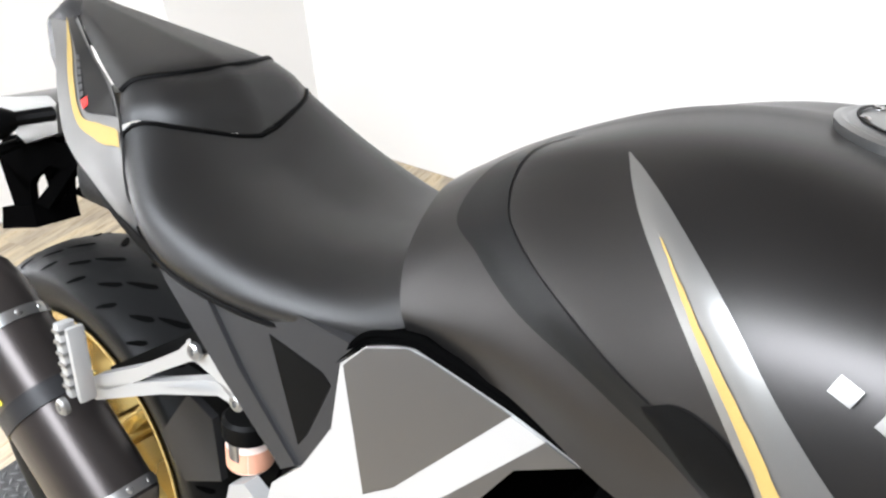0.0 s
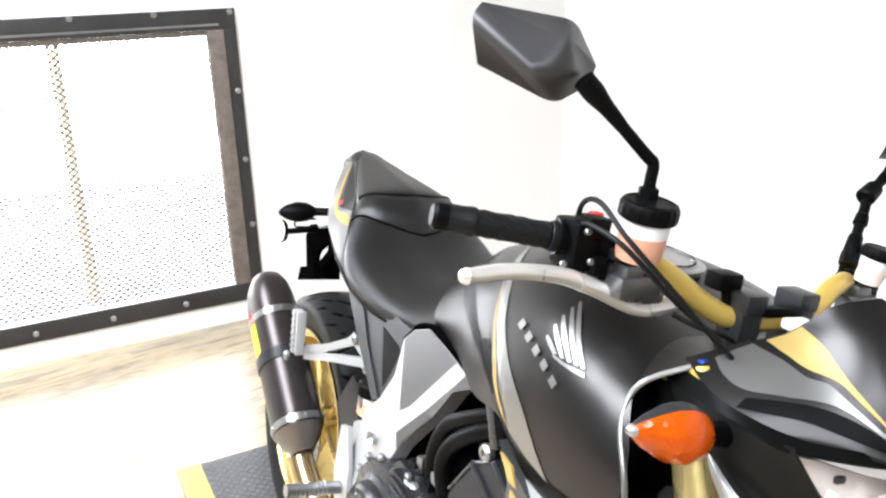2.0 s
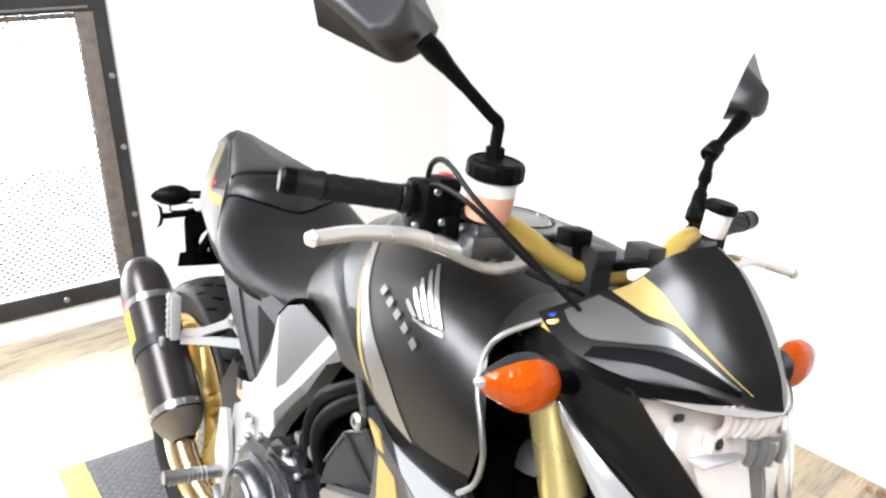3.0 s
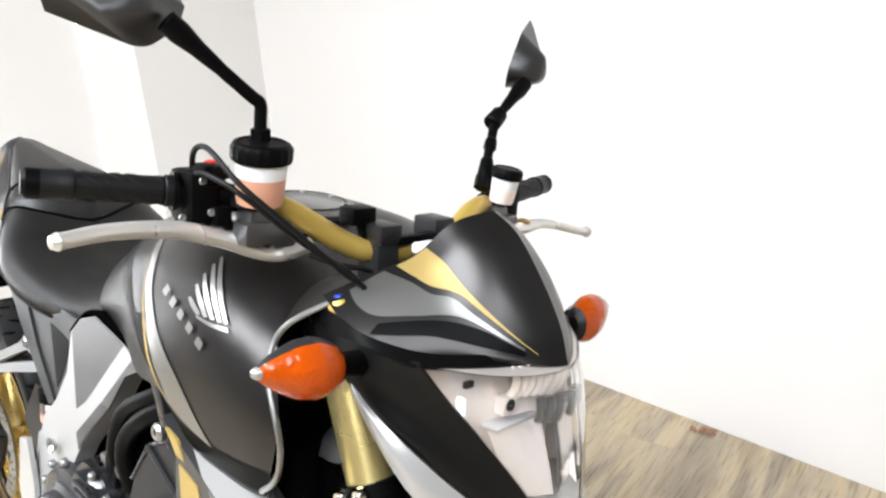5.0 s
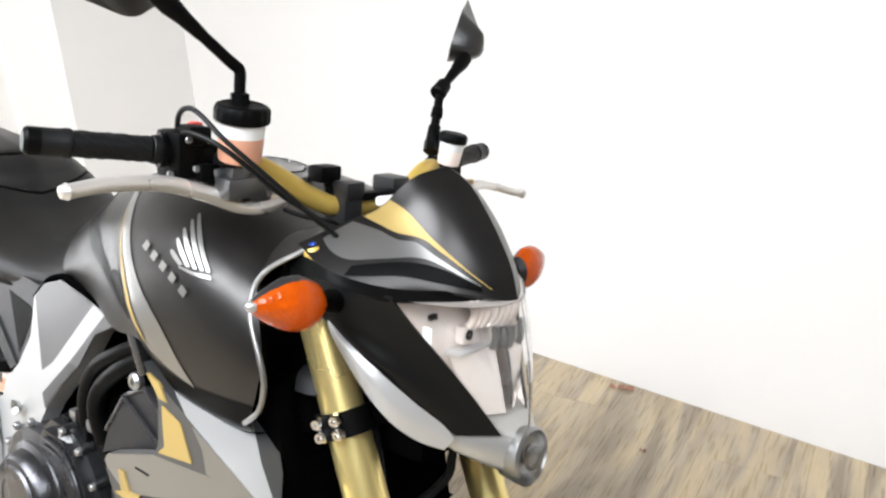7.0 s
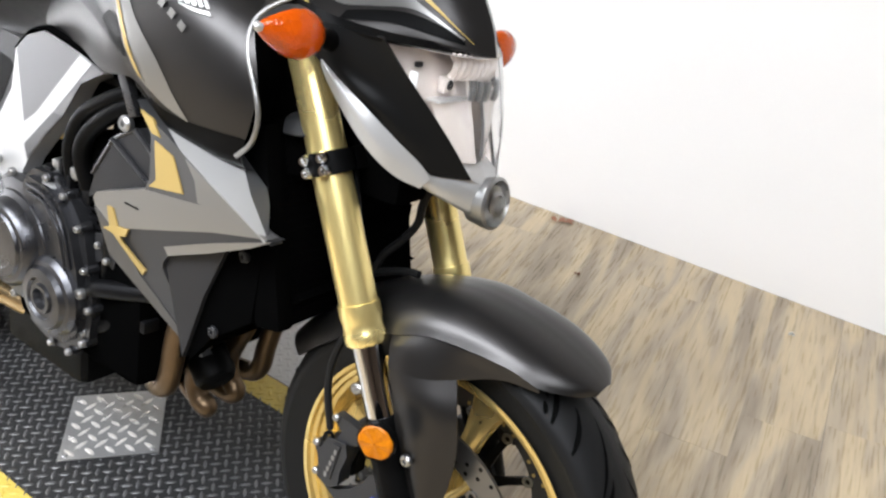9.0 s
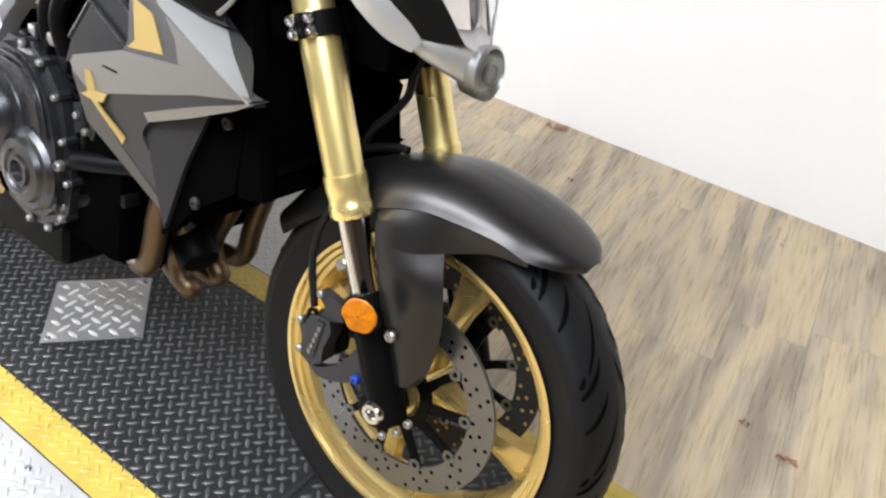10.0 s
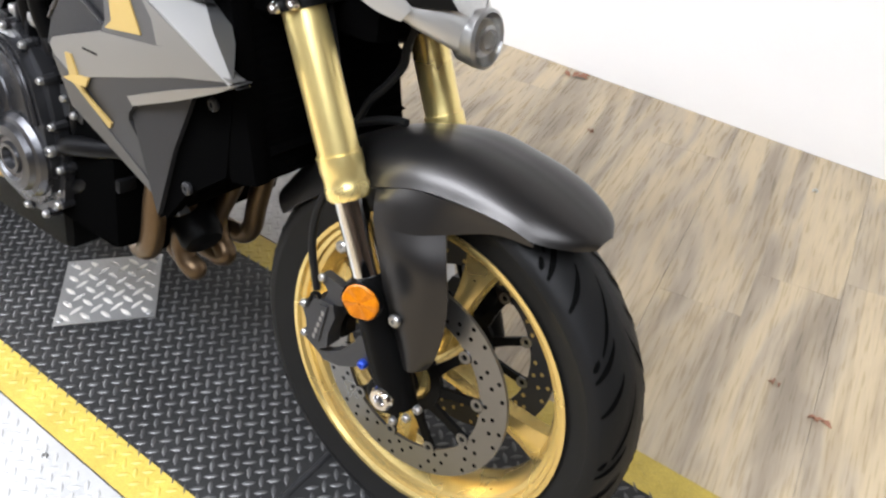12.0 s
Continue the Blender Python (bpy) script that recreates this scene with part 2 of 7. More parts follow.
def link(name, bm, mat, parent=None, label="", smooth=True, angle=35):
    me = bpy.data.meshes.new(name)
    bmesh.ops.remove_doubles(bm, verts=bm.verts, dist=1e-5)
    bmesh.ops.recalc_face_normals(bm, faces=bm.faces)
    for f in bm.faces:
        f.smooth = smooth
    for e in bm.edges:
        if len(e.link_faces) == 2 and e.calc_face_angle(0) > radians(angle):
            e.smooth = False
    bm.to_mesh(me)
    bm.free()
    for m in mat if isinstance(mat, (list, tuple)) else (mat,):
        me.materials.append(m)
    ob = new(name, me)
    ob.parent = parent
    return tagged(ob, label) if label else ob


def part(name, bm, mat, parent, label="", **kw):
    return link(name, bm, mat, parent, label, **kw)


def thing(name, label, category, group="", at=None):
    ob = new(name)
    ob.empty_display_size = 0.1
    if at is not None:
        ob.matrix_world = at
    return tagged(ob, label, category, group)


def unit(v):
    return v / np.linalg.norm(v)


def glide(points, n):
    """A smooth curve through the given points, n steps to a span."""
    P = np.array(points, float)
    E = np.concatenate([[2 * P[0] - P[1]], P, [2 * P[-1] - P[-2]]])
    t = np.linspace(0, 1, n, endpoint=False).reshape((-1,) + (1,) * (P.ndim - 1))
    out = []
    for i in range(len(P) - 1):
        a, b, c, d = E[i:i + 4]
        out.append(0.5 * (2 * b + (c - a) * t + (2 * a - 5 * b + 4 * c - d) * t**2 + (3 * b - a - 3 * c + d) * t**3))
    return np.concatenate(out + [P[-1:]])


def skin(rows, nu=6, nv=5):
    """A smooth sheet through rows of points: an array of (along, across, xyz)."""
    G = glide(np.array(rows, float), nu)
    return np.swapaxes(glide(np.swapaxes(G, 0, 1), nv), 0, 1)


def mirror_sheet(G):
    """The sheet with its other half, for rows that start on the middle plane."""
    return np.concatenate([(G * (1, -1, 1))[:, :0:-1], G], 1)


def sheet_bm(G, bm=None, loop_u=False, loop_v=False, thick=0.0, caps=False):
    bm = bm or bmesh.new()
    nu, nv = G.shape[:2]
    top = [[bm.verts.new(p) for p in row] for row in G]
    ru, rv = nu - (not loop_u), nv - (not loop_v)
    for i in range(ru):
        for j in range(rv):
            bm.faces.new((top[i][j], top[(i + 1) % nu][j], top[(i + 1) % nu][(j + 1) % nv], top[i][(j + 1) % nv]))
    if caps:
        bm.faces.new(top[0][::-1] if loop_v else top[0])
        bm.faces.new(top[-1])
    if thick:
        du, dv = np.gradient(G, axis=0), np.gradient(G, axis=1)
        n = np.cross(du, dv)
        n /= np.linalg.norm(n, axis=2, keepdims=True) + 1e-12
        low = [[bm.verts.new(p) for p in row] for row in G + n * thick]
        for i in range(nu - 1):
            for j in range(nv - 1):
                bm.faces.new((low[i][j], low[i][j + 1], low[i + 1][j + 1], low[i + 1][j]))
        ring = [(i, 0) for i in range(nu)] + [(nu - 1, j) for j in range(1, nv)] + [(i, nv - 1) for i in range(nu - 2, -1, -1)] + [(0, j) for j in range(nv - 2, 0, -1)]
        for (a, b), (c, d) in zip(ring, ring[1:] + ring[:1]):
            bm.faces.new((top[a][b], low[a][b], low[c][d], top[c][d]))
    return bm


def uv_point(G, u, v):
    """A point of a sheet at shares u (along) and v (across), and its normal."""
    nu, nv = G.shape[:2]
    a, b = np.clip(u, 0, 1) * (nu - 1), np.clip(v, 0, 1) * (nv - 1)
    i, j = int(min(a, nu - 2)), int(min(b, nv - 2))
    s, t = a - i, b - j
    p = (G[i, j] * (1 - s) + G[i + 1, j] * s) * (1 - t) + (G[i, j + 1] * (1 - s) + G[i + 1, j + 1] * s) * t
    du, dv = G[i + 1, j] - G[i, j], G[i, j + 1] - G[i, j]
    n = np.cross(du, dv)
    return p, n / (np.linalg.norm(n) + 1e-12)


def inlay(G, left, right, lift=0.0012, n=8, m=4, bm=None):
    """A band laid on a sheet between two lines given in shares (u, v)."""
    L, Rr = glide(left, n), glide(right, n)
    rows = []
    for a, b in zip(L, Rr):
        row = []
        for s in np.linspace(0, 1, m + 1):
            p, nn = uv_point(G, *(a * (1 - s) + b * s))
            row.append(p + nn * lift)
        rows.append(row)
    return sheet_bm(np.array(rows), bm)


def tube(points, radius, sides=12, n=6, bm=None, smooth=True, caps=True):
    """A round bar along points; radius may be one number or one for each point."""
    P = glide(points, n) if smooth and len(points) > 2 else np.array(points, float)
    rad = np.ones(len(points)) * radius
    r = np.interp(np.linspace(0, 1, len(P)), np.linspace(0, 1, len(rad)), rad)
    T = np.gradient(P, axis=0)
    T /= np.linalg.norm(T, axis=1, keepdims=True) + 1e-12
    up = V(0, 0, 1) if abs(T[0][2]) < 0.9 else V(1, 0, 0)
    x = np.cross(T[0], up)
    rows = []
    for p, t, k in zip(P, T, r):
        x = x - t * (x @ t)
        x /= np.linalg.norm(x)
        y = np.cross(t, x)
        rows.append([p + k * (math.cos(a) * x + math.sin(a) * y) for a in np.linspace(0, 2 * math.pi, sides, endpoint=False)])
    return sheet_bm(np.array(rows), bm, loop_v=True, caps=caps)


def spin(profile, centre, axis, sides=48, bm=None, loop=False, caps=False, arc=2 * math.pi, start=0.0, up=None):
    """A turned shape: profile rows of (radius, along the axis)."""
    axis = np.array(axis, float) / np.linalg.norm(axis)
    a = np.cross(axis, up if up is not None else ((0, 0, 1) if abs(axis[2]) < 0.9 else (1, 0, 0)))
    a /= np.linalg.norm(a)
    b = np.cross(axis, a)
    full = arc > 6.28
    rows = [[np.array(centre) + axis * h + r * (math.cos(w) * a + math.sin(w) * b) for w in np.linspace(start, start + arc, sides, endpoint=not full)] for r, h in profile]
    return sheet_bm(np.array(rows), bm, loop_u=loop, loop_v=full, caps=caps)


def box(bm, centre, size, m=None):
    r = bmesh.ops.create_cube(bm, size=1.0)["verts"]
    k = (m or Matrix()) @ Matrix.Translation(Vector(centre)) @ Matrix.Diagonal((*size, 1))
    bmesh.ops.transform(bm, matrix=k, verts=r)
    return bm


def bevelled(bm, width, segments=2, angle=30):
    edges = [e for e in bm.edges if len(e.link_faces) == 2 and e.calc_face_angle(0) > radians(angle)]
    bmesh.ops.bevel(bm, geom=edges, offset=width, segments=segments, profile=0.6, affect="EDGES", clamp_overlap=True)
    return bm


def plate(outline, face, thick, bevel=0.002, bm=None, rounded=0):
    """A panel cut to an outline of (x, z); face gives the y of its outer side, as a number or from (x, z)."""
    own = bmesh.new()
    pts = np.array(outline, float)
    if rounded:
        pts = glide(np.concatenate([pts, pts[:1]]), rounded)[:-1]
    y = (lambda x, z: face) if not callable(face) else face
    a = [own.verts.new((x, y(x, z), z)) for x, z in pts]
    b = [own.verts.new((x, y(x, z) + thick, z)) for x, z in pts]
    own.faces.new(a)
    own.faces.new(b[::-1])
    for i in range(len(a)):
        own.faces.new((a[i], b[i], b[(i + 1) % len(a)], a[(i + 1) % len(a)]))
    if bevel:
        bevelled(own, bevel)
    if bm is None:
        return own
    me = bpy.data.meshes.new("x")
    own.to_mesh(me)
    own.free()
    bm.from_mesh(me)
    bpy.data.meshes.remove(me)
    return bm


def bolt(bm, at, axis=(0, -1, 0), r=0.006, h=0.006, sides=6):
    spin([(r, 0), (r, h * 0.7), (r * 0.75, h), (r * 0.4, h), (r * 0.35, h * 0.5)], at, axis, sides if sides > 6 else 10, bm, caps=True)
    return bm


def bolts(name, parent, mat, places, axis=(0, -1, 0), r=0.007, h=0.008, sides=10):
    """Bolts that share one mesh, each an object of its own."""
    first = None
    for at in places:
        if first is None:
            first = part(name, bolt(bmesh.new(), (0, 0, 0), axis, r, h, sides), mat, parent)
            ob = first
        else:
            ob = new(name, first.data)
            ob.parent = parent
        ob.location = Vector(at)

# ---- the room ----
FLOOR, FARWALL, GATEWALL = -0.032, 1.44, -2.975

floor = tagged(link("floor", box(bmesh.new(), (1.8, -2.5, FLOOR - 0.056), (9.8, 8.2, 0.1)), PLANK), "pale weathered oak-look plank floor", "floor", kind="structure")


def walls():
    def wall(name, centre, size, label, mat=WALL):
        return tagged(link(name, box(bmesh.new(), centre, size), mat), label, "wall", kind="structure")
    h, c = 2.75, FLOOR + 2.75 / 2
    wall("wall_north", (2.015, FARWALL + 0.06, c), (9.07, 0.12, h), "plain white painted wall beside the bench")
    # boxed-in corner between the opening and the long wall
    wall("wall_pier", (-2.745, (0.92 + FARWALL + 0.12) / 2, c), (0.45, FARWALL + 0.12 - 0.92, h), "white boxed-in wall corner")
    y0, y1, z0, z1 = -1.6, 0.16, 0.125, 1.17
    wall("wall_west_low", (GATEWALL - 0.06, (y0 + y1) / 2, (FLOOR + z0) / 2), (0.12, y1 - y0, z0 - FLOOR), "white wall strip under the grated opening")
    wall("wall_west_top", (GATEWALL - 0.06, (y0 + y1) / 2, (z1 + FLOOR + h) / 2), (0.12, y1 - y0, FLOOR + h - z1), "white wall above the grated opening")
    wall("wall_west_right", (GATEWALL - 0.06, (y1 + 0.92) / 2, c), (0.12, 0.92 - y1, h), "white wall beside the grated opening")
    wall("wall_west_left", (GATEWALL - 0.06, (y0 - 6.5) / 2, c), (0.12, y0 + 6.5, h), "white wall")
    # unseen walls that close the room, kept dark to deepen the bike's blacks
    wall("wall_south", (1.8, -6.55, c), (9.8, 0.1, h), "unseen closing wall, dark brown to deepen reflections", DIMWALL)
    wall("wall_east", (6.6, -2.5, c), (0.12, 8.0, h), "unseen end wall, dark brown to deepen reflections", DIMWALL)
    tagged(link("ceiling", box(bmesh.new(), (1.8, -2.5, FLOOR + h + 0.05), (9.8, 8.3, 0.1)), CEIL), "unseen ceiling, dark brown to darken reflections of it", "ceiling", kind="structure")


walls()


def opening():
    """The grated opening: flat black steel round it, a wood reveal, expanded mesh, daylight behind."""
    g = thing("grated_window", "wall opening with bolted black steel frame and expanded mesh", "window")
    g["kind"] = "structure"
    x, y0, y1, z0, z1 = GATEWALL, -1.6, 0.16, 0.125, 1.17
    w = 0.075
    for nm, c, s in (("frame_bar", ((y0 + y1) / 2, z0 - w / 2 + 0.01), (y1 - y0 + 2 * w, w)), ("frame_bar", ((y0 + y1) / 2, z1 + w / 2 - 0.01), (y1 - y0 + 2 * w, w)),
                     ("frame_bar", (y1 + 0.0505, (z0 + z1) / 2), (0.049, z1 - z0 - 0.02)), ("frame_bar", (y0 - w / 2, (z0 + z1) / 2), (w, z1 - z0 - 0.02))):
        part(nm, bevelled(box(bmesh.new(), (x + 0.004, *c), (0.014, *s)), 0.002), FRAMESTEEL, g)
    for c, s in ((((y0 + y1) / 2, z1 - 0.022), (y1 - y0, 0.018)), ((y1 - 0.006, (z0 + z1) / 2), (0.062, z1 - z0 - 0.02))):
        part("reveal_board", bevelled(box(bmesh.new(), (x - 0.021 if s[0] > 0.1 else x - 0.001, *c), (0.04, *s)), 0.003), WOOD, g, "weathered brown wooden reveal board")
    part("light_strip", box(bmesh.new(), (x + 0.0115, (y0 + y1) / 2, z1 + 0.008), (0.006, y1 - y0 + 0.02, 0.008)), STEEL, g)
    k = [(0.217, z) for z in (0.115, 0.383, 0.654, 0.926, 1.222)] + [(y, 0.094) for y in (-0.087, -0.366, -0.643, -0.92, -1.2, -1.48)] + [(y, 1.225) for y in (-0.06, -0.345, -0.62, -0.9, -1.18)]
    for y, z in k:
        part("bolt", bolt(bmesh.new(), (x + 0.011, y, z), (1, 0, 0), 0.011, 0.008, 10), STEEL, g)
    # expanded metal: rows of zigzag strands
    px, pz = 0.030, 0.0125
    nz, ny = int((z1 - z0 - 0.03) / pz), int((y1 - y0) / px)
    verts, faces = [], []
    for i in range(nz):
        z = z0 + 0.02 + i * pz
        for j in range(2 * ny):
            ya, yb = y0 + j * px / 2, y0 + (j + 1) * px / 2
            up = (j + i) % 2
            za, zb = (z, z + pz) if up else (z + pz, z)
            n = len(verts)
            t = 0.0034
            verts += [(x - 0.005, ya, za - t), (x - 0.005, ya, za + t), (x - 0.005, yb, zb + t), (x - 0.005, yb, zb - t),
                      (x - 0.009, ya, za - t), (x - 0.009, ya, za + t), (x - 0.009, yb, zb + t), (x - 0.009, yb, zb - t)]
            faces += [(n, n + 1, n + 2, n + 3), (n + 4, n + 7, n + 6, n + 5), (n + 1, n + 5, n + 6, n + 2), (n, n + 3, n + 7, n + 4)]
    me = bpy.data.meshes.new("mesh_screen")
    me.from_pydata(verts, [], faces)
    me.materials.append(SCREENSTEEL)
    ob = new("mesh_screen", me)
    ob.parent = g
    tagged(ob, "dark expanded steel mesh", kind="stuff")
    # outside
    p = thing("timber_post", "pale pine post standing behind the mesh", "post")
    p.matrix_world = pose(GATEWALL - 0.35, -0.40, 0, 0, 0, 42)
    part("post", bevelled(box(bmesh.new(), (0, 0, 0.62), (0.036, 0.036, 1.3)), 0.003), POST, p)
    tagged(link("ground", box(bmesh.new(), (GATEWALL - 1.72, -0.9, -0.15), (3.2, 9.0, 0.1)), CONCRETE), "pale concrete ground outside the opening", "ground", kind="structure")
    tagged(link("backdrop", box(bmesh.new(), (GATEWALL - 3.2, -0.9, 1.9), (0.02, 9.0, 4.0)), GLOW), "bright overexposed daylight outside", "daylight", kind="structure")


opening()

# ---- the lift bench ----
def lugs(x0, x1, y0, y1, z, keep, pitch=0.0285):
    """Raised lens-shaped lugs of chequer plate, turned by turns, 45 degrees to the edges."""
    verts, faces = [], []
    s = pitch / math.sqrt(2)
    n = int((max(x1 - x0, y1 - y0)) / s) + 2
    cx, cy = (x0 + x1) / 2, (y0 + y1) / 2
    for i in range(-n, n):
        for j in range(-n, n):
            x, y = cx + (i + j) * s * 0.707 * 1.0, cy + (i - j) * s * 0.707 * 1.0
            if not (x0 + 0.012 < x < x1 - 0.012 and y0 + 0.012 < y < y1 - 0.012) or not keep(x, y):
                continue
            a = 0.785 if (i + j) % 2 else -0.785
            L, W, H = 0.0125 * pitch / 0.0285, 0.0034 * pitch / 0.0285, 0.0021
            c, sn = math.cos(a), math.sin(a)
            b = len(verts)
            for u, v, h in ((-L, 0, 0), (-L * 0.35, W, 0), (L * 0.35, W, 0), (L, 0, 0), (L * 0.35, -W, 0), (-L * 0.35, -W, 0), (-L * 0.6, 0, H * 0.85), (0, 0, H), (L * 0.6, 0, H * 0.85)):
                verts.append((x + u * c - v * sn, y + u * sn + v * c, z + h))
            faces += [tuple(b + q for q in f) for f in ((0, 6, 1), (1, 6, 7, 2), (2, 7, 8), (2, 8, 3), (3, 8, 4), (4, 8, 7, 5), (5, 7, 6), (5, 6, 0))]
    me = bpy.data.meshes.new("chequer_relief")
    me.from_pydata(verts, [], faces)
    for p in me.polygons:
        p.use_smooth = True
    return me


BX0, BX1, BY0, BY1 = -1.915, 0.405, -0.335, 0.258


def bench():
    b = thing("lift_bench", "low motorcycle lift bench of black chequer plate with yellow edges", "lift bench")
    seam = -0.165
    for nm, x0, x1 in (("deck_plate", BX0, seam - 0.004), ("front_flap", seam + 0.004, BX1)):
        part(nm, bevelled(box(bmesh.new(), ((x0 + x1) / 2, (BY0 + BY1) / 2, -0.006), (x1 - x0, BY1 - BY0, 0.012)), 0.002), CHEQUER, b)
    part("underframe", box(bmesh.new(), ((BX0 + seam) / 2, (BY0 + BY1) / 2, (FLOOR - 0.012) / 2), (seam - BX0 - 0.02, BY1 - BY0 - 0.012, -0.012 - FLOOR)), EDGE, b)
    part("flap_frame", box(bmesh.new(), ((seam + BX1) / 2, (BY0 + BY1) / 2, (FLOOR - 0.012) / 2), (BX1 - seam - 0.03, BY1 - BY0 - 0.02, -0.012 - FLOOR)), EDGE, b)
    part("hinge_rod", tube([(seam, BY0 - 0.006, -0.002), (seam, BY1, -0.002)], 0.0065, 10), BLACKSTEEL, b)
    part("hinge_pin", tube([(seam, BY0 - 0.006, 0.0), (seam + 0.004, BY0 - 0.008, -0.028)], 0.006, 8), BLACKSTEEL, b)
    w = 0.068
    for y0 in (BY0 + 0.001, BY1 - w - 0.001):
        for x0, x1 in ((BX0, seam - 0.008), (seam + 0.008, BX1 - 0.001)):
            part("edge_stripe", box(bmesh.new(), ((x0 + x1) / 2, y0 + w / 2, 0.0006), (x1 - x0, w, 0.0012)), YELLOW, b, "scuffed yellow painted edge stripe")
    for nm, mat, keep in (("deck_relief", LUG, lambda x, y: BY0 + w < y < BY1 - w and abs(x - seam) > 0.016), ("stripe_relief", YELLOW, lambda x, y: not BY0 + w < y < BY1 - w and abs(x - seam) > 0.016)):
        me = lugs(BX0, BX1, BY0, BY1, 0.0 if nm == "deck_relief" else 0.0012, keep)
        me.materials.append(mat)
        o = new(nm, me)
        o.parent = b
        tagged(o, kind="stuff")
    return b


bench()


def side_deck(y0, y1, sign):
    """A silver side extension with a rounded front corner."""
    t = thing("side_platform", "bare aluminium chequer side platform with rounded end beside the bench", "platform", "side platforms")
    x0, x1, r = -1.6, -0.222, 0.30
    outer = y0 if sign < 0 else y1
    inner = y1 if sign < 0 else y0
    pts = [(x0, inner), (x1, inner)]
    for a in np.linspace(0, 90, 14)[1:]:
        pts.append((x1 - r * (1 - math.cos(radians(a))), inner + sign * r * math.sin(radians(a)) * 1.0))
    pts += [(x1 - r, outer), (x0, outer)]
    bm = bmesh.new()
    a = [bm.verts.new((x, y, -0.002)) for x, y in pts]
    c = [bm.verts.new((x, y, FLOOR)) for x, y in pts]
    bm.faces.new(a)
    bm.faces.new(c[::-1])
    for i in range(len(a)):
        bm.faces.new((a[i], c[i], c[(i + 1) % len(a)], a[(i + 1) % len(a)]))
    bm.normal_update()
    for f in bm.faces:
        f.material_index = 0 if abs(f.normal.z) > 0.5 else 1
    part("plate", bm, (ALU, EDGE), t)

    def keep(x, y):
        if x > x1 - r:
            return ((x - (x1 - r)) / r) ** 2 + ((y - inner) / r) ** 2 < 0.9
        return True
    me = lugs(x0, x1, min(y0, y1), max(y0, y1), -0.002, keep)
    me.materials.append(ALU)
    o = new("plate_relief", me)
    o.parent = t
    tagged(o, kind="stuff")
    for x, y in ((-0.27, 0.029), (-0.53, 0.03), (-0.45, 0.2)):
        part("screw", bolt(bmesh.new(), (x, inner + sign * y, -0.002), (0, 0, 1), 0.006, 0.004, 10), STEEL, t)


side_deck(-0.72, BY0 - 0.001, -1)
side_deck(BY1 + 0.004, 0.60, 1)


def loose_plate():
    m = pose(-0.782, -0.053, 0.0022, 0, 0, 47)
    t = thing("cover_plate", "square bare aluminium chequer plate lying screwed on the bench", "metal plate", at=m)
    s = 0.19
    part("plate", bevelled(box(bmesh.new(), (0, 0, 0.002), (s, s, 0.003)), 0.0008), PLATEALU, t)
    me = lugs(-s / 2, s / 2, -s / 2, s / 2, 0.0034, lambda x, y: True, 0.038)
    me.materials.append(POLISHED)
    o = new("plate_relief", me)
    o.parent = t
    tagged(o, kind="stuff")
    for x in (-1, 1):
        for y in (-1, 1):
            part("screw", bolt(bmesh.new(), (x * 0.083, y * 0.083, 0.0035), (0, 0, 1), 0.006, 0.003, 10), STEEL, t)


loose_plate()

# ---- the motorcycle ----
LEAN = 11.06
bike = thing("motorcycle", "matte graphite naked motorcycle with gold wheels leaning on its stand", "motorcycle", at=Matrix.Translation((0, -0.0575, 0)) @ pose(0, 0, 0, -LEAN))


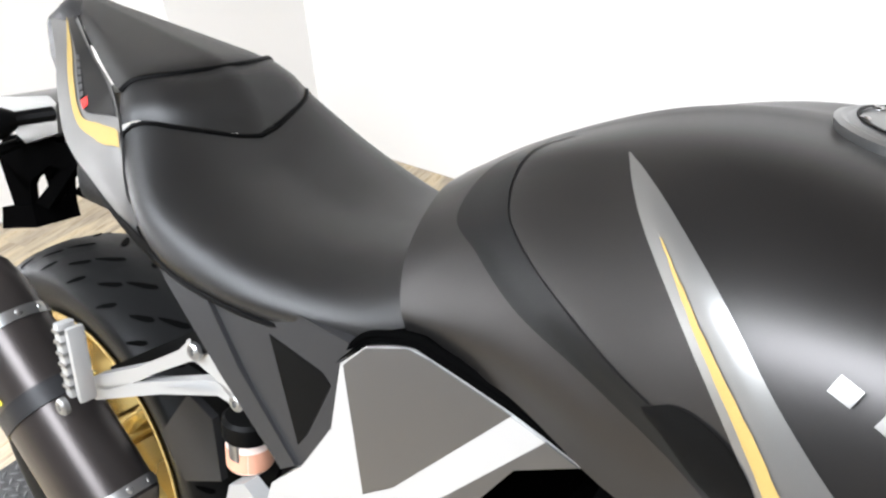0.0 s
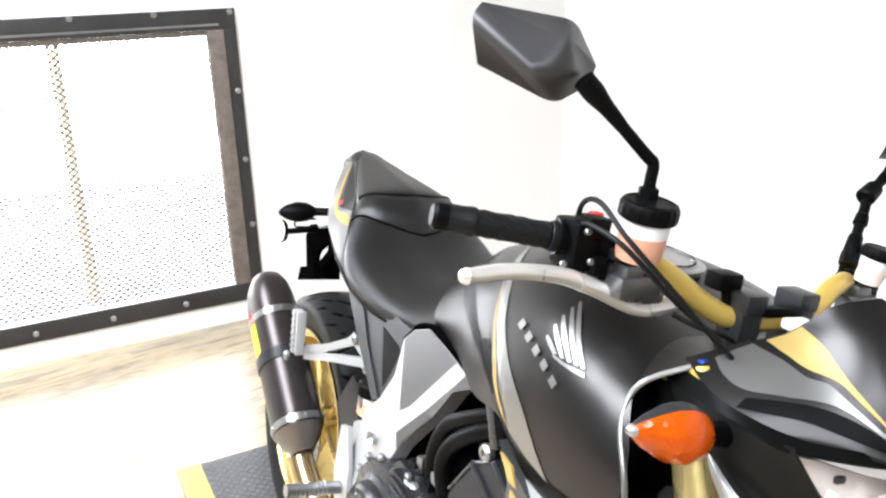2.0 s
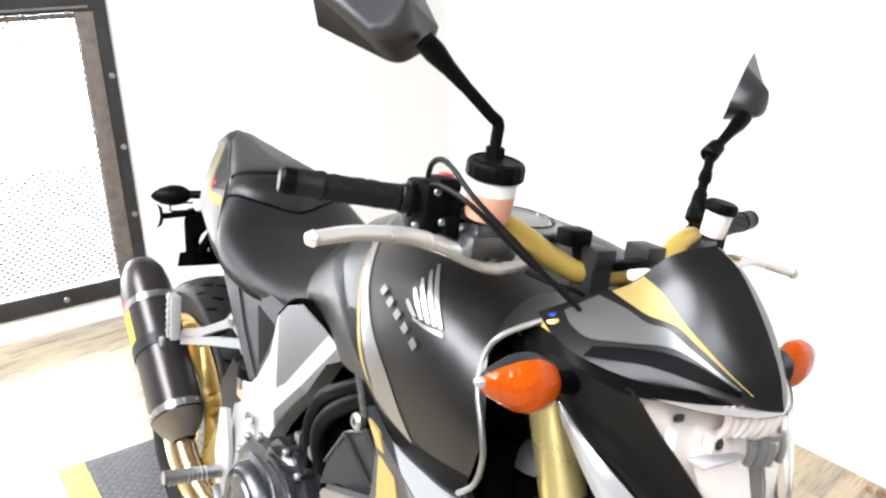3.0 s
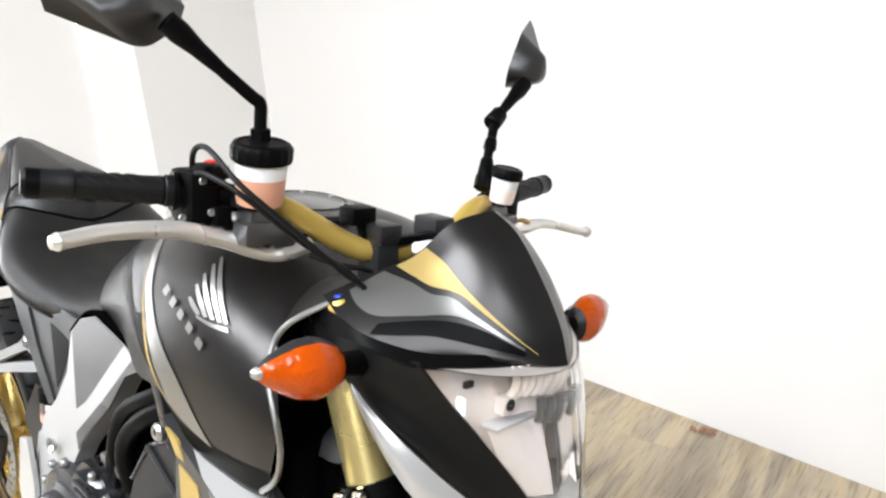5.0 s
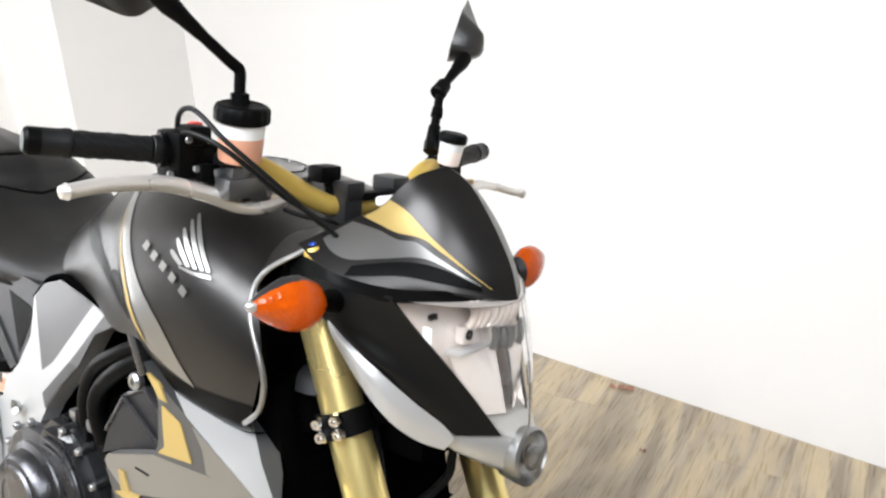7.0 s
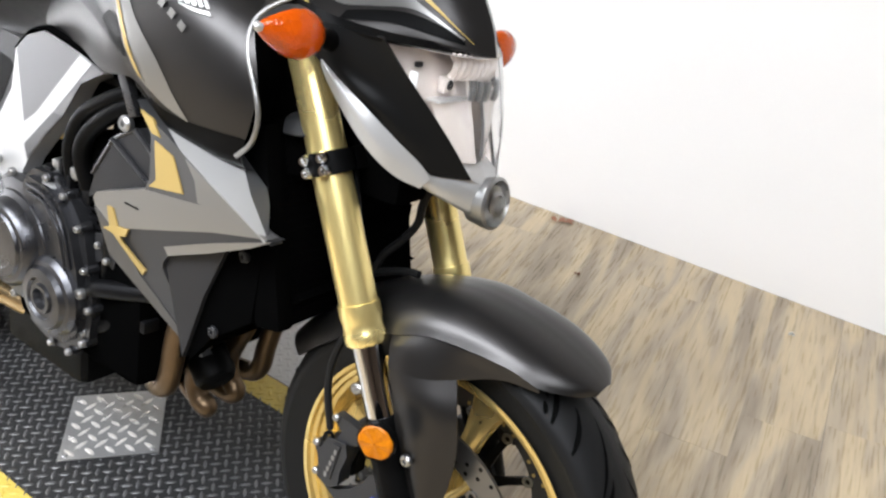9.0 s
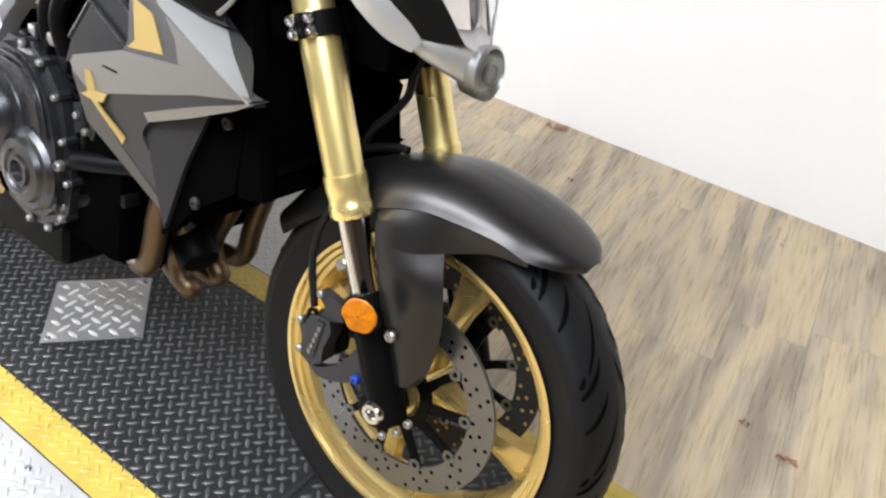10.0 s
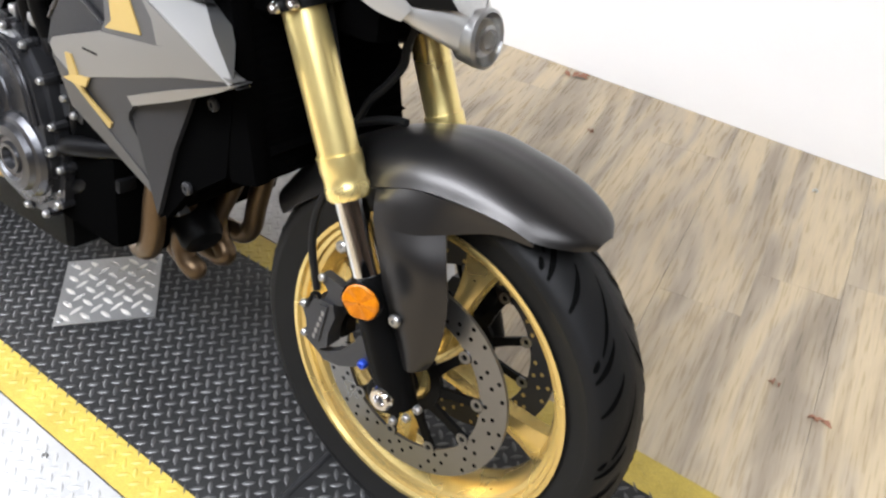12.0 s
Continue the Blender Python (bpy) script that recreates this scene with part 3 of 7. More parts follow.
def wheel(name, cx, R, width, lip, lip_w, lean, cuts, units=26, bend=1.4):
    c = V(cx, 0, R)
    ax = (0, 1, 0)
    hub = part(name, spin([(0.012, -0.07), (0.03, -0.07), (0.034, -0.05), (0.028, -0.03), (0.028, 0.03), (0.034, 0.05), (0.03, 0.07), (0.012, 0.07)], c, ax, 24, caps=True), GOLDWHEEL, bike, "gold cast wheel")
    h = width / 2
    prof = [(lip - 0.004, -lip_w + 0.004), (lip + 0.012, -lip_w - 0.002), (lip + 0.032, -h * 0.97), (R - 0.034, -h), (R - 0.022, -h * 0.94), (R - 0.011, -h * 0.72), (R - 0.003, -h * 0.38), (R, 0)]
    prof = [tuple(p) for p in glide(prof, 3)]
    prof = prof + [(r, -y) for r, y in prof[-2::-1]]
    part("tyre", spin(prof, c, ax, 128), RUBBER, hub, "black road tyre")
    # tread grooves: slanted near-black strips on both shoulders, their shade given by colour
    bm = bmesh.new()

    def tread(y):
        half = sorted((abs(b), a) for a, b in prof if a > R - 0.034)
        return np.interp(abs(y), [b for b, a in half], [a for b, a in half]) + 0.0012
    for i in range(units):
        for sd in (-1, 1):
            a0 = 2 * math.pi * (i + (0.5 if sd > 0 else 0)) / units
            for y_a, y_b, da, wd, shift in cuts:
                rows = []
                for s in np.linspace(0, 1, 12):
                    y = sd * h * (y_a + (y_b - y_a) * s)
                    a = a0 + lean * da * s**bend + shift
                    q = wd * (0.35 + 0.65 * math.sin(math.pi * min(1, s * 0.9 + 0.08)))
                    r = tread(y)
                    rows.append([c + V(math.cos(a + e * q) * r, y, math.sin(a + e * q) * r) for e in (-0.9, 0.9)])
                sheet_bm(np.array(rows), bm)
    tagged(part("groove_shade", bm, GROOVESHADE, hub), kind="stuff")
    rim = [(lip, -lip_w), (lip + 0.002, -lip_w - 0.004), (lip - 0.004, -lip_w - 0.004), (lip - 0.007, -lip_w + 0.002), (lip - 0.013, -lip_w + 0.004), (lip - 0.015, -lip_w + 0.010), (lip - 0.022, -lip_w + 0.013), (lip - 0.028, -lip_w + 0.024), (lip - 0.034, -lip_w * 0.3), (lip - 0.036, 0)]
    rim = rim + [(r, -y) for r, y in rim[-2::-1]]
    part("rim", spin(rim, c, ax, 96), GOLDWHEEL, hub, "gold painted rim with polished lip")
    return c, hub


def spokes(c, hub, lip, angles, spread, half):
    for a in angles:
        rows = []
        for s in np.linspace(0, 1, 6):
            r = 0.028 + (lip - 0.026 - 0.028) * s
            w = 0.017 - 0.004 * math.sin(math.pi * s) + spread * s**3
            t = half * (1 - 0.45 * s)
            e, g = V(math.cos(a), 0, math.sin(a)), V(-math.sin(a), 0, math.cos(a))
            rows.append([c + e * r + g * (w * x) + V(0, t * y, 0) for x, y in ((-1, 0.5), (-0.8, -0.8), (-0.35, -1), (0.35, -1), (0.8, -0.8), (1, 0.5), (0.6, 1), (-0.6, 1))])
        part("spoke", sheet_bm(np.array(rows), loop_v=True, caps=True), GOLDWHEEL, hub)


def brake_disc(c, y, r0, r1, parent, sign, bobbins=10, turn=9.0, steel=None):
    bm = spin([(r0, y - 0.0025), (r1, y - 0.0025), (r1, y + 0.0025), (r0, y + 0.0025)], c, (0, 1, 0), 72, loop=True)
    d = part("brake_disc", bm, steel or DISC, parent, "drilled steel brake disc")
    # drill holes: flat discs, near-black as shade, gold on the far disc
    bm = bmesh.new()
    for i in range(36):
        for k, r in enumerate((r0 + 0.008, (r0 + r1) / 2, r1 - 0.007)):
            a = 2 * math.pi * (i + 0.33 * k) / 36
            if (i + k) % 3 == 2:
                continue
            p = c + V(math.cos(a) * r, y + sign * 0.0026, math.sin(a) * r)
            spin([(0.0001, 0.0), (0.0033, 0.0)], p, (0, sign, 0), 8, bm)
    tagged(part("drill_hole", bm, GOLDPAINT if steel else GROOVESHADE, d), kind="stuff")
    k = part("disc_carrier", spin([(0.036, y - 0.004), (0.052, y - 0.004), (0.052, y + 0.004), (0.036, y + 0.004)], c, (0, 1, 0), 32, loop=True), PLASTIC, parent, "black disc carrier")
    for i in range(bobbins):
        a = radians(turn + 360 / bobbins * i)
        e, g = V(math.cos(a), 0, math.sin(a)), V(-math.sin(a), 0, math.cos(a))
        rows = []
        for r, w, o in ((0.04, 0.009, -0.25), (0.075, 0.006, -0.1), (r0 - 0.006, 0.006, 0.0), (r0 + 0.002, 0.010, 0.0)):
            q = c + e * r + g * (o * 0.03) + V(0, y, 0)
            rows.append([q + g * w + V(0, -0.003, 0), q + g * w + V(0, 0.003, 0), q - g * w + V(0, 0.003, 0), q - g * w + V(0, -0.003, 0)])
        part("carrier_arm", sheet_bm(np.array(rows), loop_v=True, caps=True), PLASTIC, d)
    bm = bmesh.new()
    for i in range(bobbins):
        a = radians(turn + 360 / bobbins * i)
        p = c + V(math.cos(a) * (r0 - 0.004), y + sign * 0.003, math.sin(a) * (r0 - 0.004))
        spin([(0.0045, 0), (0.0045, 0.002), (0.009, 0.002), (0.009, 0)], p, (0, sign, 0), 14, bm)
    tagged(part("disc_bobbin", bm, DISC, parent), kind="stuff")


def front_wheel():
    c, hub = wheel("front_wheel", 0.0, 0.30, 0.122, 0.228, 0.05, -1, ((0.36, 0.93, 0.150, 0.021, 0.0), (0.38, 0.94, 0.140, 0.021, 0.15), (0.06, 0.72, 0.29, 0.021, 0.40), (0.80, 0.93, 0.035, 0.020, 0.10)), 13, 0.7)
    spokes(c, hub, 0.228, [radians(76 + 90 * i) for i in range(4)], 0.02, 0.02)
    brake_disc(c, -0.064, 0.114, 0.155, hub, -1)
    # far disc is the same part; its shaded look is given by black steel
    brake_disc(c, 0.064, 0.114, 0.155, hub, -1, 10, 25.0, BLACKSTEEL)


front_wheel()


def rear_wheel():
    c, hub = wheel("rear_wheel", -1.445, 0.315, 0.182, 0.228, 0.078, 1, ((0.10, 0.42, 0.09, 0.026, 0.0), (0.48, 0.72, 0.07, 0.024, 0.10), (0.74, 0.95, 0.05, 0.018, 0.02)))
    spokes(c, hub, 0.228, [radians(48 + 90 * i) for i in range(4)], 0.03, 0.03)
    brake_disc(c, -0.085, 0.09, 0.128, hub, -1, 6)


rear_wheel()

RAKE = radians(24.8)
FWD, DOWN = V(math.cos(RAKE), 0, math.sin(RAKE)), V(math.sin(RAKE), 0, -math.cos(RAKE))


def on_fork(z, y, ahead=0.0):
    """A point on the line of a fork leg at height z."""
    x = 0.012 - (z - 0.30) * math.tan(RAKE)
    return V(x, y, z) + FWD * ahead


def fork_leg(y):
    s = -1 if y < 0 else 1
    leg = part("fork_leg", tube([on_fork(0.945, y), on_fork(0.80, y), on_fork(0.79, y), on_fork(0.60, y), on_fork(0.578, y)], [0.026, 0.026, 0.0262, 0.0262, 0.0262], 28, smooth=False), GOLD, bike, "gold anodised upside-down fork leg")
    part("fork_collar", spin([(0.0285, -0.02), (0.0285, 0.0), (0.0272, 0.004), (0.0272, 0.016), (0.0285, 0.02), (0.0285, 0.032), (0.026, 0.036)], on_fork(0.578, y), DOWN, 28, caps=True), GOLD, leg)
    part("stanchion", tube([on_fork(0.56, y), on_fork(0.43, y)], 0.0205, 24), CHROME, leg, "polished steel fork stanchion")
    bm = tube([on_fork(0.455, y), on_fork(0.43, y), on_fork(0.34, y), on_fork(0.285, y)], [0.022, 0.0265, 0.027, 0.024], 20, smooth=False)
    spin([(0.012, 0), (0.026, 0.0), (0.026, 0.046), (0.02, 0.05), (0.012, 0.05)], (0.0, y + 0.028 if s < 0 else y - 0.028, 0.30), (0, s, 0), 20, bm, caps=True)
    part("fork_foot", bm, PLASTIC, leg, "black axle clamp")
    if s < 0:
        bm = spin([(0.008, 0.0), (0.018, 0.0), (0.018, 0.005), (0.0145, 0.010), (0.009, 0.010), (0.007, 0.003)], (0.004, y - 0.020, 0.302), (0, -1, 0), 12, bmesh.new(), caps=True)
        part("axle_nut", bm, CHROME, leg, "bright axle end")
        a = V(-0.026, -0.158, 0.454)
        part("reflector_housing", spin([(0.001, -0.006), (0.0265, -0.006), (0.0265, 0.004)], a, (0.25, -1, 0), 24, caps=True), PLASTIC, leg)
        bm = bmesh.new()
        n = unit(V(0.25, -1, 0))
        e1 = unit(np.cross(n, V(0, 0, 1)))
        e2 = np.cross(n, e1)
        rim = [[a + n * (h - (0.0022 if i % 4 > 1 and r > 0.004 else 0)) + r * (math.cos(w) * e1 + math.sin(w) * e2) for i, w in enumerate(np.linspace(0, 2 * math.pi, 24, endpoint=False))] for r, h in ((0.0245, 0.002), (0.0245, 0.0055), (0.0225, 0.0075), (0.012, 0.008), (0.001, 0.0085))]
        sheet_bm(np.array(rim), bm, loop_v=True)
        part("reflector", bm, REFLECT, leg, "round amber side reflector")
        bolts("pinch_bolt", leg, STEEL, [(x, y - 0.012, z) for x, z in ((0.02, 0.268), (0.04, 0.286), (0.055, 0.31))], (0, -1, 0), 0.006, 0.007)


for y in (-0.108, 0.108):
    fork_leg(y)


def yokes():
    bm = bmesh.new()
    for z, t in ((0.765, 0.030),):
        a, b = on_fork(z, -0.108), on_fork(z, 0.108)
        for p in (a, b):
            spin([(0.027, -t / 2), (0.034, -t / 2), (0.034, t / 2), (0.027, t / 2)], p, DOWN, 24, bm, loop=True)
        rows = [[(a if y < 0 else b) * V(1, 0, 1) + V(0, y, 0) + FWD * f + DOWN * d for f, d in ((0.03, -t / 2), (0.03, t / 2), (-0.05, t / 2), (-0.05, -t / 2))] for y in (-0.09, -0.03, 0.03, 0.09)]
        sheet_bm(np.array(rows), bm, loop_v=True, caps=True)
    y = part("lower_yoke", bm, PLASTIC, bike, "black lower fork yoke")
    bolts("yoke_bolt", y, CHROME, [on_fork(0.765, -0.108) + FWD * a + V(0, -b, 0) + DOWN * d for d in (-0.008, 0.008) for a, b in ((0.018, 0.029), (-0.008, 0.033))], (0.2, -1, 0), 0.0078, 0.009)
    bm = bmesh.new()
    for yy in (-0.108, 0.108):
        spin([(0.026, -0.014), (0.035, -0.014), (0.035, 0.014), (0.026, 0.014)], on_fork(0.925, yy), DOWN, 24, bm, loop=True)
        spin([(0.024, 0), (0.022, 0.012), (0.01, 0.014)], on_fork(0.945, yy), -DOWN, 20, bm, caps=True)
    rows = [[on_fork(0.925, y) + FWD * f + DOWN * d for f, d in ((0.03, -0.012), (0.03, 0.012), (-0.06, 0.012), (-0.06, -0.012))] for y in (-0.09, 0, 0.09)]
    sheet_bm(np.array(rows), bm, loop_v=True, caps=True)
    part("upper_yoke", bm, PLASTIC, bike)
    bm = bmesh.new()
    top = V(-0.246, -0.130, 0.965)
    cap = part("fork_cap", spin([(0.013, -0.010), (0.013, 0.0), (0.011, 0.003), (0.006, 0.004)], top, -DOWN, 20, caps=True), GOLDBAR, bike, "gold fork top cap")
    spin([(0.003, 0), (0.006, 0), (0.006, 0.005), (0.0045, 0.007), (0.003, 0.007)], top - DOWN * 0.003, -DOWN, 12, bm, caps=True)
    part("preload_adjuster", bm, BLUE, cap, "blue fork top adjuster")
    part("steering_stem", tube([on_fork(0.95, 0, -0.03), on_fork(0.74, 0, -0.03)], 0.03, 20), PLASTIC, bike)


yokes()


def fender():
    R0 = 0.300
    # hugging arch: rows by angle round the axle, from behind to the tip; its lower edge is the shoulder ridge
    rows = []
    for a, clear, w, drop in ((152, 0.030, 0.058, 0.040), (138, 0.024, 0.070, 0.050), (121, 0.023, 0.078, 0.052), (106, 0.025, 0.092, 0.050), (92, 0.031, 0.092, 0.043),
                              (80, 0.033, 0.085, 0.038), (71, 0.036, 0.082, 0.030), (64, 0.039, 0.075, 0.028), (58.5, 0.041, 0.052, 0.017), (55.5, 0.037, 0.020, 0.006)):
        e = V(math.cos(radians(a)), 0, math.sin(radians(a)))
        rows.append([V(0, -w * f, 0.30) + e * (R0 + clear - drop * q) for f, q in ((0, 0), (0.36, 0.05), (0.68, 0.24), (0.88, 0.58), (1.0, 1.0))])
    G = mirror_sheet(skin(rows, 6, 5))
    f = part("front_fender", sheet_bm(G, thick=-0.003), MATTE, bike, "matte dark grey front fender")
    for s in (-1, 1):
        # skirt between the shoulder ridge and the wheel arch, and the leg that runs down beside the fork
        ridge = [(-0.075, 0.0905, 0.566), (-0.036, 0.0925, 0.584), (0.010, 0.0920, 0.589), (0.050, 0.0875, 0.591), (0.099, 0.0822, 0.589), (0.1365, 0.0755, 0.579)]
        middle = [(-0.068, 0.1025, 0.551), (-0.038, 0.104, 0.562), (0.004, 0.0985, 0.566), (0.043, 0.088, 0.573), (0.093, 0.079, 0.579), (0.137, 0.0765, 0.577)]
        arch = [(-0.061, 0.109, 0.530), (-0.034, 0.111, 0.532), (0.000, 0.106, 0.537), (0.034, 0.092, 0.548), (0.088, 0.079, 0.569), (0.138, 0.076, 0.574)]
        side = [[(x, s * y, z) for x, y, z in r] for r in (ridge, middle, arch)]
        part("fender_skirt", sheet_bm(skin(side, 5, 5), thick=0.003 * s), MATTE, f, "fender skirt over the wheel arch")
        rows = [[(x, s * y, z) for x, y, z in arch[:4]]]
        for z, xa, xb in ((0.500, -0.047, 0.050), (0.455, -0.032, 0.060), (0.410, -0.013, 0.061), (0.372, 0.007, 0.056), (0.350, 0.018, 0.047)):
            rows.append([(xa + (xb - xa) * q, s * y, z + 0.01 * q) for q, y in ((0, 0.113), (0.34, 0.118), (0.68, 0.1155), (1, 0.104))])
        part("fender_stay", sheet_bm(skin(rows, 5, 5), thick=0.004 * s), MATTE, f, "fender leg beside the fork")
    bolts("fender_bolt", f, STEEL, [(0.000, -0.119, 0.420), (-0.112, -0.098, 0.466)], (0, -1, 0), 0.0085, 0.007, 12)


fender()


def caliper(s):
    """Radial four-piston caliper behind the fork foot: two halves, upper and lower mounting arms, bolts and bars for the maker's mark."""
    outer = [(-0.159, 0.363), (-0.146, 0.359), (-0.138, 0.379), (-0.125, 0.384), (-0.103, 0.386), (-0.098, 0.368), (-0.107, 0.338), (-0.107, 0.314), (-0.125, 0.300), (-0.143, 0.308), (-0.154, 0.315), (-0.146, 0.328), (-0.149, 0.342)]
    k = part("brake_caliper", plate(outer, s * 0.118, s * -0.026, 0.004), COVERGREY, bike, "black four-piston brake caliper")
    part("inner_half", plate([(x * 0.96 - 0.003, z) for x, z in outer[1:9]], s * 0.082, s * -0.022, 0.003), PLASTIC, k)
    part("caliper_rib", plate([(-0.124, 0.378), (-0.110, 0.380), (-0.121, 0.318), (-0.136, 0.314)], s * 0.1205, s * -0.005, 0.0015), COVERGREY, k)
    part("caliper_bracket", plate([(-0.138, 0.411), (-0.129, 0.422), (-0.106, 0.419), (-0.070, 0.412), (-0.070, 0.398), (-0.099, 0.385), (-0.113, 0.374), (-0.126, 0.377), (-0.117, 0.397), (-0.125, 0.407)], s * 0.113, s * -0.014, 0.003), COVERGREY, k)
    part("caliper_bracket", plate([(-0.131, 0.296), (-0.111, 0.302), (-0.089, 0.316), (-0.068, 0.340), (-0.058, 0.360), (-0.040, 0.364), (-0.030, 0.330), (-0.060, 0.305), (-0.087, 0.291), (-0.114, 0.285)], s * 0.113, s * -0.014, 0.003), COVERGREY, k)
    bolts("caliper_bolt", k, STEEL, [(-0.154, s * 0.116, 0.364), (-0.149, s * 0.116, 0.317), (-0.127, s * 0.114, 0.418)], (0, s, 0), 0.0055, 0.006)
    part("bleed_pipe", tube([(-0.145, s * 0.114, 0.370), (-0.140, s * 0.117, 0.386), (-0.131, s * 0.116, 0.389), (-0.129, s * 0.114, 0.378)], 0.003, 8), PLASTIC, k)
    bm = bmesh.new()
    for i in range(5):
        box(bm, (-0.1165 - 0.0031 * i, s * 0.1212, 0.367 - 0.0108 * i), (0.0045, 0.0012, 0.0072), None)
    part("maker_bars", bm, BADGE, k)
    if s < 0:
        part("blue_bolt", bolt(bmesh.new(), (-0.044, -0.114, 0.322), (0, -1, 0), 0.007, 0.008, 10), BLUE, k)
        part("hose_bolt", bolt(bmesh.new(), (-0.098, -0.112, 0.478), (0, -1, 0), 0.007, 0.006, 10), STEEL, k)
        part("brake_hose", tube([(-0.138, -0.112, 0.392), (-0.152, -0.112, 0.45), (-0.150, -0.112, 0.50), (-0.135, -0.110, 0.56), (-0.15, -0.09, 0.66), (-0.20, -0.07, 0.78)], 0.0055, 8), RUBBER, k)


caliper(-1)
caliper(1)


# ---- bodywork ----
def tank():
    rows = [
        [(-0.830, 0, 0.905), (-0.825, -0.05, 0.898), (-0.812, -0.105, 0.865), (-0.793, -0.134, 0.828), (-0.778, -0.134, 0.800)],
        [(-0.755, 0, 0.952), (-0.748, -0.06, 0.942), (-0.722, -0.125, 0.900), (-0.690, -0.156, 0.852), (-0.676, -0.156, 0.812)],
        [(-0.650, 0, 1.000), (-0.640, -0.075, 0.983), (-0.600, -0.155, 0.930), (-0.570, -0.190, 0.862), (-0.565, -0.190, 0.800)],
        [(-0.560, 0, 1.018), (-0.545, -0.100, 1.005), (-0.500, -0.183, 0.950), (-0.470, -0.214, 0.875), (-0.468, -0.208, 0.812)],
        [(-0.470, 0, 1.012), (-0.445, -0.110, 1.003), (-0.405, -0.192, 0.958), (-0.382, -0.216, 0.880), (-0.400, -0.203, 0.772)],
        [(-0.385, 0, 0.990), (-0.370, -0.105, 0.985), (-0.340, -0.182, 0.945), (-0.298, -0.206, 0.862), (-0.320, -0.197, 0.760)],
        [(-0.335, 0, 0.965), (-0.320, -0.095, 0.965), (-0.290, -0.172, 0.928), (-0.253, -0.196, 0.848), (-0.278, -0.190, 0.760)],
    ]
    G = skin(rows, 8, 7)
    # a crease under the flash and a step behind the knee panel
    nu, nv = G.shape[:2]
    flat = G.copy()
    for i in range(nu):
        for j in range(nv):
            u, v = i / (nu - 1), j / (nv - 1)
            du = u - np.interp(v, (0.2, 0.26, 0.39, 0.545, 0.68, 0.82, 0.91, 1.0), (0.315, 0.334, 0.385, 0.44, 0.485, 0.53, 0.57, 0.64))
            ridge = 0.0075 * math.exp(-abs(du) / (0.07 if du < 0 else 0.10)) * np.interp(v, (0.2, 0.42, 0.95, 1.0), (0, 1, 1, 0.6))
            db = u - np.interp(v, (0.0, 0.1, 0.26, 0.4, 0.5, 0.62, 0.7, 0.77, 0.86, 1.0), (0.275, 0.20, 0.172, 0.172, 0.208, 0.262, 0.328, 0.415, 0.468, 0.5))
            step = 0.004 / (1 + math.exp(-db / 0.012)) * np.interp(v, (0.05, 0.2, 0.9, 1.0), (0, 1, 1, 0)) * math.exp(-max(db, 0) / 0.3)
            p, n = uv_point(flat, u, v)
            G[i, j] = flat[i, j] - n * (ridge + step)
    G[:, 0, 1] = 0
    full = mirror_sheet(G)
    t = part("fuel_tank", sheet_bm(full), MATTE, bike, "matte graphite fuel tank with silver and gold flashes")
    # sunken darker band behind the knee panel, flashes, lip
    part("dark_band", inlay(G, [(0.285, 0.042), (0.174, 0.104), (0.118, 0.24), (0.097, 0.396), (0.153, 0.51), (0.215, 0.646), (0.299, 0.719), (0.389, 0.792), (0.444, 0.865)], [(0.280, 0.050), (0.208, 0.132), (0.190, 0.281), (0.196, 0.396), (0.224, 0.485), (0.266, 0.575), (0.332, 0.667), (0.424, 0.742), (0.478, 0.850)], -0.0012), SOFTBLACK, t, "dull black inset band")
    part("silver_flash", inlay(G, [(0.333, 0.26), (0.361, 0.396), (0.41, 0.545), (0.455, 0.68), (0.495, 0.82), (0.535, 0.91), (0.62, 0.94), (0.735, 0.955)], [(0.335, 0.26), (0.403, 0.385), (0.458, 0.5), (0.507, 0.625), (0.556, 0.729), (0.618, 0.82), (0.68, 0.896), (0.738, 0.954)], -0.0012), SHROUDSILVER, t, "pale silver flash")
    # black band paints the shade where the pod curves under
    part("pod_under_shade", inlay(G, [(0.58, 1.0), (0.72, 1.0), (0.86, 1.0), (1.0, 1.0)], [(0.60, 0.965), (0.72, 0.955), (0.86, 0.935), (1.0, 0.925)], -0.0008), PLASTIC, t, "black shade band where the tank pod turns under")
    part("gold_flash", inlay(G, [(0.389, 0.427), (0.424, 0.542), (0.472, 0.688), (0.514, 0.84), (0.55, 0.92)], [(0.391, 0.427), (0.434, 0.542), (0.487, 0.682), (0.534, 0.836), (0.574, 0.914)], -0.0022), GOLDPAINT, t, "narrow gold stripe")
    # scoop is not hollow: its shade is a black inlay
    part("knee_scoop_shade", inlay(G, [(0.361, 0.708), (0.403, 0.677), (0.451, 0.698), (0.479, 0.75), (0.50, 0.865)], [(0.365, 0.72), (0.39, 0.755), (0.417, 0.802), (0.45, 0.84), (0.479, 0.875)], -0.0018), PLASTIC, t, "knee scoop drawn as a shade-black inlay")
    # inner return lip along the front edge
    for s in (-1, 1):
        edge = [(-0.250, s * 0.135, 0.968), (-0.279, s * 0.166, 0.943), (-0.288, s * 0.181, 0.918), (-0.278, s * 0.192, 0.888), (-0.258, s * 0.197, 0.856), (-0.247, s * 0.197, 0.822), (-0.256, s * 0.195, 0.786), (-0.284, s * 0.192, 0.760)]
        part("front_lip", tube(edge, 0.0034, 10, 3), SHROUDSILVER, t, "silver beaded tank edge")
